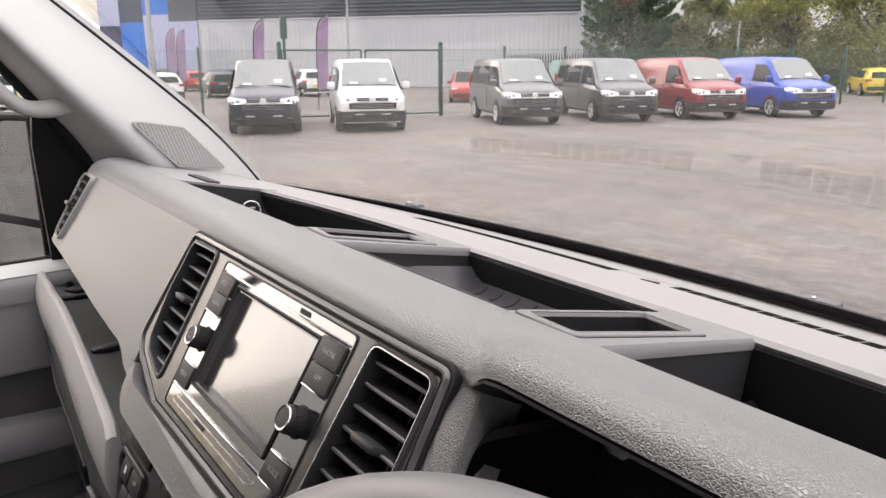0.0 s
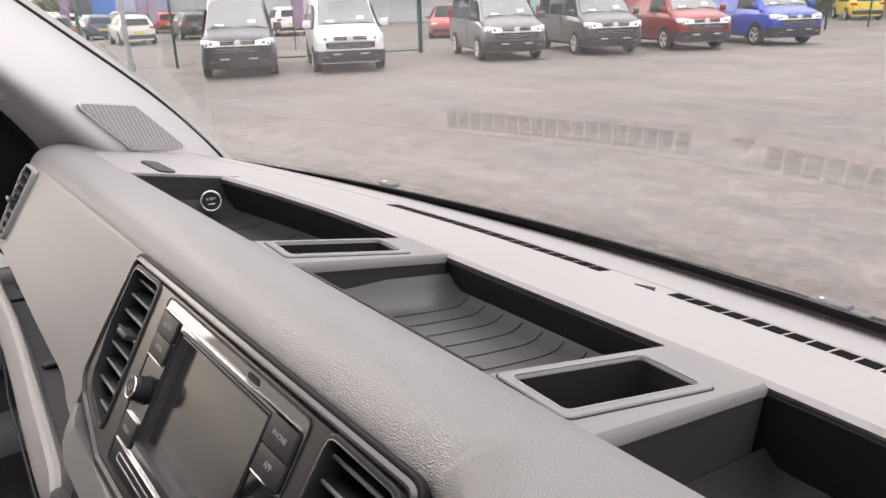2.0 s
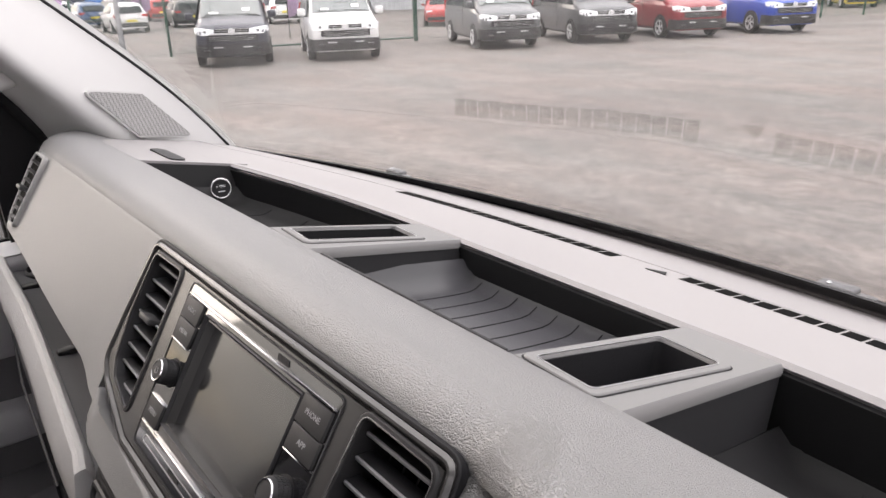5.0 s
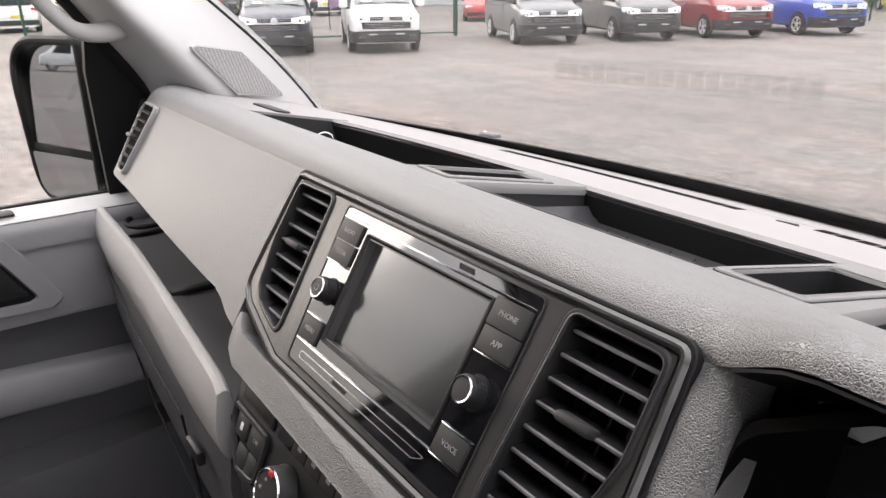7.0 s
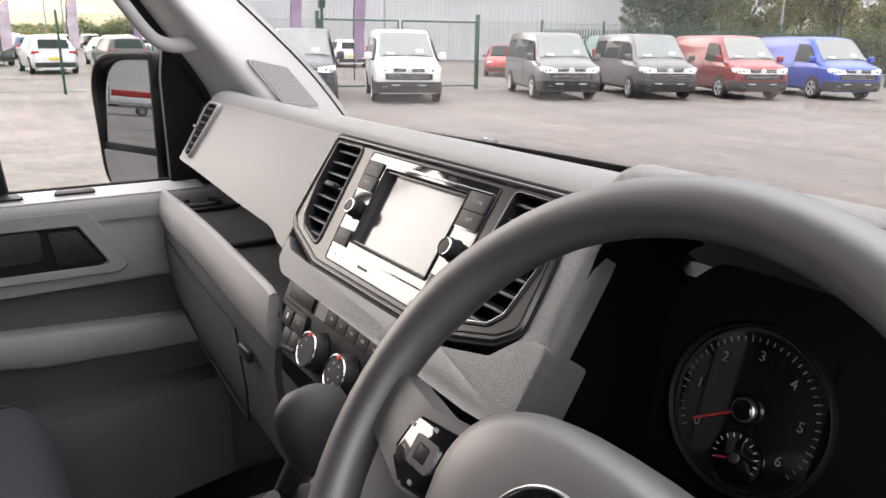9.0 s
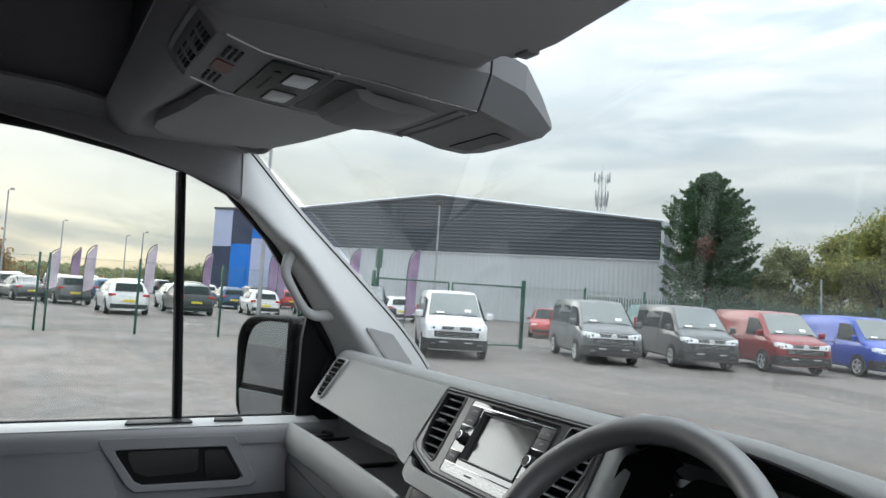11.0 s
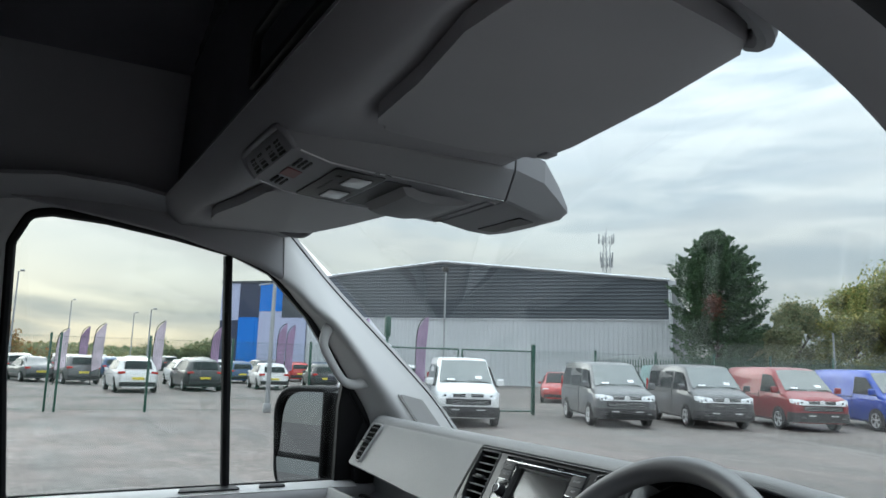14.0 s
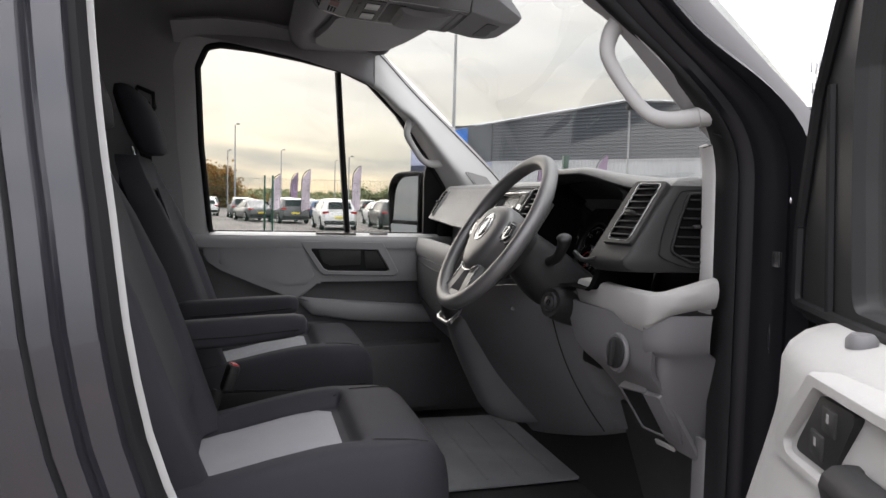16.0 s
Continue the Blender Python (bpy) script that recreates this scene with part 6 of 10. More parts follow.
def build_steering():
    c, th = Vector((0.430, -0.0804, 1.5604)), radians(33.37)
    m = frame_matrix(c, (1, 0, 0), (0, math.sin(th), math.cos(th)))
    e = thing("steering_wheel", tuple(c), "black three-spoke steering wheel with button pads and a round badge", "steering wheel")
    R = 0.1806
    pts = []
    for k in range(72):
        a = 2 * math.pi * k / 72
        r = R
        pts.append(m @ Vector((r * math.cos(a), r * math.sin(a), 0)))
    rr = []
    for k in range(72):
        a = math.degrees(2 * math.pi * k / 72) % 360
        bump = max(0.0, 1 - abs(a - 28) / 14) + max(0.0, 1 - abs(a - 152) / 14)
        rr.append(0.0159 + 0.0013 * bump)
    part("rim", tube(pts, rr, 16, True, 1.0, tuple(m.to_3x3() @ Vector((0, 0, 1)))), "wheel_skin", e, smooth=70)
    # airbag cover
    pad = []
    for k in range(48):
        a = 2 * math.pi * k / 48
        c, s = math.cos(a), math.sin(a)
        pad.append(((0.092 - 0.046 * max(0.0, -s) ** 1.4) * math.copysign(abs(c) ** 0.70, c), (0.058 if s > 0 else 0.100) * math.copysign(abs(s) ** 0.85, s)))
    rows = [[tuple(m @ Vector((x * k, y * k, h))) for x, y in pad] for k, h in ((0.96, -0.030), (1.0, -0.010), (0.995, 0.002), (0.97, 0.010), (0.92, 0.0165), (0.82, 0.0205), (0.62, 0.0232), (0.35, 0.0240))]
    hub = part("airbag_cover", loft(rows, True), "wheel_skin", e, smooth=80)
    part("hub_back", prism(offset_poly(pad, 0.008), -0.065, -0.028, m), "dark", e)
    mb = m @ Matrix.Translation((0, -0.004, 0.0225))
    part("badge_disc", lathe([(0.0350, -0.004), (0.0350, 0.0012), (0.033, 0.0022), (0.030, 0.0018)], 40, mb), "gloss_black", hub)
    part("badge_edge", lathe([(0.0335, 0.000), (0.0356, 0.000), (0.0356, 0.0020), (0.0346, 0.0028), (0.0336, 0.0020)], 40, mb, False), "satin", hub, "thin bright edge")
    part("badge_ring", lathe([(0.0205, 0.001), (0.0238, 0.001), (0.0238, 0.003), (0.0222, 0.004), (0.0207, 0.003)], 40, mb, False), "chrome", hub, "bright round badge")
    for a, b in (((-0.014, 0.011), (-0.004, -0.015)), ((0.014, 0.011), (0.004, -0.015)), ((0.0, 0.015), (0.0, -0.010))):
        d = Vector(b) - Vector(a)
        mm = mb @ Matrix.Translation((*(Vector(a) + d / 2), 0.002)) @ Matrix.Rotation(math.atan2(d.y, d.x), 4, "Z")
        part("badge_bar", box((0, 0, 0), (d.length, 0.0042, 0.0025), 0.0006, m=mm), "chrome", hub)
    part("hub_trim", tube([m @ Vector((x, y, 0.006)) for x, y in ((-0.050, -0.088), (-0.026, -0.101), (0.0, -0.104), (0.026, -0.101), (0.050, -0.088))], 0.0022, 8), "satin", e, "bright trim under the hub")
    # side spokes with switches
    for sx in (-1, 1):
        sp = [(sx * 0.060, 0.030), (sx * 0.120, 0.022), (sx * 0.168, 0.030), (sx * 0.170, -0.008), (sx * 0.120, -0.026), (sx * 0.062, -0.022)]
        if sx < 0:
            sp = sp[::-1]
        part("spoke", prism(rounded(sp, 0.008), -0.016, 0.004, m, 0.005, 3), "wheel_skin", e, smooth=60)
        bp = [(sx * 0.070, 0.022), (sx * 0.124, 0.016), (sx * 0.130, -0.010), (sx * 0.112, -0.022), (sx * 0.068, -0.016)]
        if sx < 0:
            bp = bp[::-1]
        b = part("switch_pad", prism(rounded(bp, 0.006), 0.0, 0.0105, m, 0.003), "gloss_black", e, "black switch pad")
        part("switch_key", box((sx * 0.104, 0.000, 0.0105), (0.020, 0.017, 0.003), 0.001, m=m), "button", b)
        part("switch_centre", box((sx * 0.104, 0.000, 0.0118), (0.010, 0.009, 0.0022), 0.0008, m=m), "dark", b)
        part("key_frame", ring(rounded([(sx * 0.094, -0.0085), (sx * 0.114, -0.0085), (sx * 0.114, 0.0085), (sx * 0.094, 0.0085)][::sx], 0.002), rounded([(sx * 0.0985, -0.005), (sx * 0.1095, -0.005), (sx * 0.1095, 0.005), (sx * 0.0985, 0.005)][::sx], 0.002), 0.010, 0.0128, m), "satin", b, "bright key frame")
        for kx, ky in ((0.080, 0.013), (0.080, -0.002), (0.086, -0.014), (0.124, 0.010), (0.104, 0.015), (0.104, -0.017)):
            part("switch_mark", box((sx * kx, ky, 0.0107), (0.0035, 0.0025, 0.0005), m=m), "mark_dim", b)
    # lower fork with bright edging
    for sx in (-1, 1):
        fk = [(sx * 0.014, -0.092), (sx * 0.050, -0.080), (sx * 0.052, -0.110), (sx * 0.070, -0.162), (sx * 0.040, -0.173), (sx * 0.022, -0.125)]
        if sx < 0:
            fk = fk[::-1]
        part("lower_spoke", prism(rounded(fk, 0.006), -0.014, 0.002, m, 0.004, 3), "wheel_skin", e, smooth=60)
        part("bright_edge", tube([m @ Vector((sx * x, y, 0.003)) for x, y in ((0.054, -0.084), (0.056, -0.110), (0.066, -0.140), (0.082, -0.156))], 0.0016, 8), "satin", e)
    fk = [(-0.034, -0.152), (0.034, -0.152), (0.055, -0.176), (-0.055, -0.176)][::-1]
    part("spoke_bridge", prism(rounded(fk, 0.006), -0.012, 0.001, m, 0.003), "wheel_skin", e)

    # column
    col = thing("steering_column", (0.436, 0.06, 1.45), "black steering column cover with ignition lock and stalk", "steering column")
    rows = []
    for t, w, h, off in ((0.0, 0.050, 0.042, 0), (0.03, 0.062, 0.052, -0.004), (0.10, 0.075, 0.062, -0.012), (0.17, 0.080, 0.065, -0.018), (0.23, 0.080, 0.06, -0.02)):
        sec = []
        for k in range(20):
            a = 2 * math.pi * k / 20
            q = m @ Vector((w * math.copysign(abs(math.cos(a)) ** 0.75, math.cos(a)), h * math.copysign(abs(math.sin(a)) ** 0.75, math.sin(a)) + off, -0.055 - t))
            sec.append(tuple(q))
        rows.append(sec)
    part("shroud", loft(rows, True), "dark", col, smooth=60)
    mi = frame_matrix((0.521, 0.014, 1.417), (0.95, 0.30, 0), (0.05, 0.20, 0.97))
    part("lock_boss", tube([tuple(mi @ Vector((-0.01, 0, -0.09))), tuple(mi @ Vector((0, 0, -0.03))), tuple(mi @ Vector((0, 0, -0.002)))], [0.046, 0.036, 0.030], 24), "dark", col, smooth=60)
    lk = part("ignition_lock", lathe([(0.0215, -0.004), (0.0215, 0.001), (0.0195, 0.003), (0.0165, 0.001)], 32, mi), "dark", col)
    part("lock_face", lathe([(0.0135, -0.002), (0.0135, 0.0025), (0.0105, 0.0035), (0.0060, 0.0030)], 32, mi, False), "satin", lk, "bright ring round the keyhole")
    part("key_slot", box((0, 0, 0.0030), (0.0030, 0.009, 0.0012), m=mi), "satin", lk)
    st = curve_points([(0.50, 0.02, 1.50), (0.56, 0.012, 1.515), (0.605, 0.004, 1.545), (0.614, 0.000, 1.560)], 12)
    part("stalk", tube(st, [0.010] * 6 + [0.011, 0.012, 0.013, 0.014, 0.015, 0.012], 12), "dark", col, "black stalk with a satin tip", smooth=60)
    st2 = curve_points([(0.38, 0.02, 1.50), (0.31, 0.012, 1.505), (0.26, 0.006, 1.512)], 9)
    part("stalk", tube(st2, 0.010, 12), "dark", col, smooth=60)
    part("stalk_bracket", tube(curve_points([(0.60, 0.03, 1.528), (0.63, 0.036, 1.515), (0.66, 0.046, 1.520)], 8), 0.005, 8), "dark", col)
    # knee cover running to the floor
    k = thing("knee_cover", (0.25, 0.1, 1.1), "dark grey knee cover curving from the column to the floor", "knee cover")
    left = [(0.010, -0.070, 1.340), (0.0, -0.060, 1.275), (0.0, -0.012, 1.205), (0.0, 0.037, 1.143), (0.0, 0.134, 1.041), (0.0, 0.200, 0.968)]
    mid = [(0.30, -0.036, 1.425), (0.30, -0.020, 1.350), (0.29, 0.020, 1.265), (0.28, 0.070, 1.185), (0.27, 0.140, 1.100), (0.26, 0.200, 1.040)]
    right = [(0.530, 0.070, 1.440), (0.525, 0.080, 1.385), (0.520, 0.098, 1.325), (0.515, 0.122, 1.265), (0.508, 0.160, 1.195), (0.500, 0.200, 1.132)]
    l2, m2, r2 = (curve_points(q, 19) for q in (left, mid, right))
    rows = []
    for a, b, c2 in zip(l2, m2, r2):
        row = [tuple(a + Vector((0.004, 0.20, 0.0))), tuple(a + Vector((-0.004, 0.012, 0.0)))]
        for j in range(15):
            t = j / 14
            q = a * (2 * (t - 0.5) * (t - 1)) + b * (4 * t * (1 - t)) + c2 * (2 * t * (t - 0.5))
            row.append(tuple(q))
        row.append(tuple(c2 + Vector((0.004, 0.06, 0.0))))
        rows.append(row)
    rows.append([(x, y + 0.05, z - 0.006) for x, y, z in rows[-1]])
    part("cover", slab(rows, 0.008), "door_black", k, smooth=60)
    part("cover_seam", tube([(r[14][0], r[14][1] - 0.001, r[14][2]) for r in rows[:-1]], 0.0014, 6), "rubber", k)
    part("screw_cap", lathe([(0.004, -0.004), (0.004, 0.001), (0.003, 0.002)], 14, frame_matrix((0.379, -0.014, 1.383), (1, 0.2, 0), (0, 0.2, 0.97))), "satin", k)


def build_gear():
    e = thing("gear_console", (0.04, 0.0, 1.1), "dark grey gear lever console with a silver trim ring", "gear console")
    rows = []
    for z, y0, hw, yb in ((1.425, 0.020, 0.125, 0.30), (1.36, -0.030, 0.125, 0.30), (1.325, -0.070, 0.115, 0.30), (1.295, -0.085, 0.110, 0.30), (1.24, -0.070, 0.105, 0.32), (1.15, -0.030, 0.098, 0.36), (1.08, 0.005, 0.094, 0.38), (1.05, 0.030, 0.092, 0.40), (1.035, 0.070, 0.088, 0.41), (1.032, 0.20, 0.08, 0.42)):
        c, hw = 0.075, hw * 0.66
        y0 += 0.010
        row = [(c - hw, yb, z), (c - hw, y0 + 0.05, z), (c - hw + 0.012, y0 + 0.014, z), (c - hw + 0.035, y0, z), (c, y0 - 0.004, z), (c + hw - 0.035, y0, z), (c + hw - 0.012, y0 + 0.014, z), (c + hw, y0 + 0.05, z), (c + hw, yb, z)]
        rows.append(row)
    part("body", loft(rows, True), "door_black", e, smooth=55)
    mg = frame_matrix((0.072, -0.056, 1.338), (1, 0, 0), (0, 0.72, 0.69))
    o = rounded([(-0.062, -0.055), (0.062, -0.055), (0.058, 0.045), (-0.058, 0.045)], 0.02)
    part("trim_ring", ring(o, offset_poly(o, 0.010), 0.0, 0.010, mg, 0.004), "satin", e, "silver trim ring")
    part("gaiter", lathe([(0.046, 0.0), (0.042, 0.012), (0.033, 0.028), (0.022, 0.042), (0.016, 0.055)], 24, mg), "dark", e)
    lv = thing("gear_lever", (0.06, -0.06, 1.40), "dark grey leather gear knob on a short lever", "gear lever")
    part("stick", tube([(0.060, -0.075, 1.375), (0.088, -0.066, 1.43)], 0.010, 12), "dark", lv)
    knob = []
    for z, rx, ry, dx in ((1.418, 0.015, 0.016, 0), (1.428, 0.020, 0.022, 0), (1.445, 0.0245, 0.029, 0.002), (1.462, 0.026, 0.034, 0.003), (1.478, 0.0245, 0.034, 0.003), (1.490, 0.018, 0.027, 0.003), (1.4965, 0.008, 0.013, 0.003)):
        knob.append([(0.092 + dx + rx * math.cos(a * math.pi / 12), -0.056 + ry * math.sin(a * math.pi / 12), z) for a in range(24)])
    part("knob", loft(knob, True), "button", lv, "grey leather gear knob", smooth=70)


build_dashboard()
build_centre_stack()
build_radio()
build_heater()
build_end_vent()
build_shelf()
build_driver_dash()
build_steering()
build_gear()


# ---------------------------------------------------------------- doors
def build_passenger_door():
    e = thing("door_1", (-0.95, -0.2, 0.7), "closed passenger door with dark grey card and recessed handle", "door", kind="structure")
    D = frame_matrix((-0.935, 0, 0), (0, 1, 0), (0, 0, 1))
    card = [(-0.80, 0.68), (0.42, 0.68), (0.40, 1.10), (0.34, 1.46), (-0.79, 1.46)]
    part("card", prism(rounded(card, 0.02), -0.03, 0.004, D, 0.003), "door_black", e)
    # pale ledge under the glass
    rows = [[(x, y, z) for x, z in ((-0.962, 1.482), (-0.955, 1.4865), (-0.935, 1.4850), (-0.915, 1.480), (-0.900, 1.472), (-0.893, 1.455), (-0.895, 1.43), (-0.93, 1.42))] for y in (-0.80, -0.5, -0.2, 0.05, 0.20, 0.30)]
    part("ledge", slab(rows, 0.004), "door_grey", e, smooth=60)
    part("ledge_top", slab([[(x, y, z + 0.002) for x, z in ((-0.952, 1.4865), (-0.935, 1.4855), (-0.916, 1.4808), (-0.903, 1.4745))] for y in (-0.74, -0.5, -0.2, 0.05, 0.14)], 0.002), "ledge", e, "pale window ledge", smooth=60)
    part("glass_wiper", box((-0.958, -0.24, 1.486), (0.012, 1.10, 0.014), 0.004), "rubber", e)
    part("lock_slot", prism(rounded([(-0.35, -0.013), (-0.19, -0.013), (-0.20, 0.010), (-0.34, 0.010)], 0.004), 0.0, 0.0035, frame_matrix((-0.925, 0, 1.4865), (0, 1, 0), (-1, 0, 0.25)), 0.001), "dark", e)
    part("lock_slot", prism(rounded([(-0.14, -0.010), (-0.065, -0.010), (-0.07, 0.008), (-0.135, 0.008)], 0.004), 0.0, 0.0035, frame_matrix((-0.925, 0, 1.4865), (0, 1, 0), (-1, 0, 0.25)), 0.001), "dark", e)
    # upper moulding, its lower edge stepping down towards the rear
    up = [(-0.765, 1.470), (-0.760, 1.385), (-0.70, 1.345), (-0.56, 1.285), (-0.44, 1.238), (-0.405, 1.238), (-0.335, 1.300), (0.10, 1.300), (0.14, 1.42), (0.13, 1.470)]
    part("upper_moulding", prism(rounded(up, [0.02, 0.03, 0.05, 0.05, 0.02, 0.02, 0.02, 0.03, 0.03, 0.01]), 0.0, 0.034, D, 0.010, 4), "door_grey", e, smooth=60)
    inset = [(-0.715, 1.462), (-0.705, 1.372), (-0.66, 1.345), (-0.46, 1.288), (-0.385, 1.288), (-0.352, 1.325), (-0.385, 1.405), (-0.415, 1.462)]
    part("inset_panel", prism(rounded(inset, 0.02), 0.0, 0.0375, D, 0.003), "door_grey", e)
    # handle surround
    o = [(-0.412, 1.458), (-0.088, 1.456), (-0.022, 1.335), (-0.040, 1.322), (-0.318, 1.326), (-0.340, 1.345)]
    i = [(-0.370, 1.428), (-0.110, 1.424), (-0.062, 1.346), (-0.075, 1.340), (-0.300, 1.343), (-0.318, 1.352)]
    oo, ii = rounded(o, 0.008, 3), rounded(i, 0.006, 3)
    h = part("handle_surround", ring(oo, ii, 0.0, 0.043, D, 0.004), "door_grey", e)
    part("handle_recess", prism(offset_poly(ii, -0.001), 0.0, 0.0362, D), "rubber", h)
    grip = rounded([(-0.345, 1.424), (-0.175, 1.424), (-0.175, 1.366), (-0.290, 1.362), (-0.320, 1.375)], 0.010)
    part("door_handle", prism(grip, 0.030, 0.0405, D, 0.004), "button", h, "grey inner release handle")
    part("switch_block", prism(rounded([(-0.162, 1.418), (-0.112, 1.418), (-0.072, 1.352), (-0.152, 1.352)], 0.004), 0.03, 0.0408, D, 0.002), "dark", h)
    # ridge of the armrest and pocket
    rows = []
    for y, z0, z1, d in ((-0.42, 1.236, 1.226, 0.012), (-0.36, 1.228, 1.168, 0.030), (-0.2, 1.216, 1.142, 0.036), (0.0, 1.202, 1.132, 0.036), (0.12, 1.196, 1.130, 0.030)):
        rows.append([(-0.93, y, z0 + 0.006), (-0.93 + d * 0.7, y, z0 + 0.003), (-0.93 + d, y, z0 - 0.006), (-0.93 + d, y, z1 + 0.010), (-0.93 + d * 0.8, y, z1 + 0.003), (-0.93, y, z1)])
    part("armrest_ridge", loft(rows, True), "door_grey", e, smooth=60)
    rows = []
    for y, zt, d in ((-0.70, 0.99, 0.01), (-0.6, 1.02, 0.06), (-0.3, 1.05, 0.085), (0.0, 1.06, 0.085), (0.15, 1.06, 0.06)):
        rows.append([(-0.93, y, zt), (-0.93 + d, y, zt - 0.006), (-0.93 + d + 0.006, y, zt - 0.03), (-0.93 + d, y, 0.80), (-0.93, y, 0.78)])
    part("pocket", loft(rows, True), "door_black", e, smooth=60)
    # divider between the panes, and two panes
    d = part("window_divider", tube([(-0.949, -0.222, 1.47), (-0.934, -0.235, 1.62), (-0.900, -0.26, 1.90), (-0.873, -0.277, 2.10)], 0.0155, 8, flat=0.8, up=(0, 1, 0)), "rubber", e, "black upright between two panes")
    def pane(poly):
        bm = bmesh.new()
        bm.faces.new([bm.verts.new((-(side_x(z) + 0.004), y, z)) for y, z in poly])
        return thicken(bm, 0.004)
    for poly in ([(-0.735, 1.478), (-0.765, 1.80), (-0.775, 2.08), (-0.745, 2.148), (-0.70, 2.158), (-0.58, 2.152), (-0.415, 2.130), (-0.28, 2.103), (-0.222, 1.478)],
                 [(-0.222, 1.478), (-0.28, 2.103), (-0.164, 2.062), (-0.05, 1.955), (0.06, 1.81), (0.16, 1.67), (0.235, 1.56), (0.25, 1.478)]):
        ob = part("pane", pane(poly), "glass", e, "clear side glass")
        ob.visible_shadow = False
    # dark corner panel carrying the mirror
    bm = bmesh.new()
    bm.faces.new([bm.verts.new((-(side_x(z) - 0.010), y, z)) for y, z in ((0.085, 1.475), (0.075, 1.70), (0.082, 1.775), (0.10, 1.745), (0.16, 1.66), (0.25, 1.55), (0.26, 1.475))])
    part("mirror_panel", thicken(bm, 0.02), "rubber", e, "black triangular panel behind the mirror")


def build_mirror():
    e = thing("door_mirror", (-1.1, 0.1, 1.4), "black door mirror with a large and a small glass", "door mirror")
    m = frame_matrix((-1.20, 0.070, 1.580), (0.923, 0.385, 0.0), (0.0, 0.0, 1.0))
    o = rounded([(-0.124, 0.162), (0.126, 0.166), (0.122, -0.170), (-0.095, -0.168)], [0.105, 0.02, 0.03, 0.085], 8)
    rows = []
    for k, h in ((0.97, -0.004), (1.0, -0.006), (1.02, -0.03), (0.98, -0.07), (0.85, -0.105), (0.6, -0.125)):
        rows.append([tuple(m @ Vector((x * k, y * k, h))) for x, y in o])
    part("housing", loft(rows, True), "rubber", e, "black mirror housing", smooth=60)
    big = rounded([(-0.108, 0.147), (0.110, 0.151), (0.108, -0.046), (-0.092, -0.046)], [0.088, 0.012, 0.004, 0.006], 8)
    small = rounded([(-0.090, -0.064), (0.107, -0.064), (0.104, -0.152), (-0.066, -0.150)], [0.006, 0.006, 0.02, 0.05], 5)
    part("rim", ring(offset_poly(o, -0.003), offset_poly(o, 0.015), -0.02, 0.026, m, 0.006), "rubber", e)
    part("mirror_glass", prism(big, 0.0, 0.0135, m @ Matrix.Rotation(radians(-3.7), 4, "X")), "mirror", e, "clear flat mirror glass")
    part("wide_angle_glass", prism(small, 0.0, 0.0125, m @ Matrix.Rotation(radians(-6), 4, "X") @ Matrix.Rotation(radians(4), 4, "Y")), "mirror", e, "small wide-angle mirror glass")
    part("bar", box((0.004, -0.054, 0.012), (0.200, 0.018, 0.014), 0.003, m=m), "rubber", e)
    # the inner side of the case and the arm that carries it
    rows = [[tuple(m @ Vector((x, y, h))) for y, h in ((0.150, 0.004), (0.158, -0.03), (0.150, -0.08), (-0.150, -0.08), (-0.160, -0.03), (-0.150, 0.004))] for x in (0.108, 0.150, 0.195, 0.215)]
    part("inner_case", loft(rows, True), "rubber", e, smooth=50)
    part("arm", box((-0.965, 0.180, 1.56), (0.10, 0.09, 0.26), 0.02), "post_black", e)


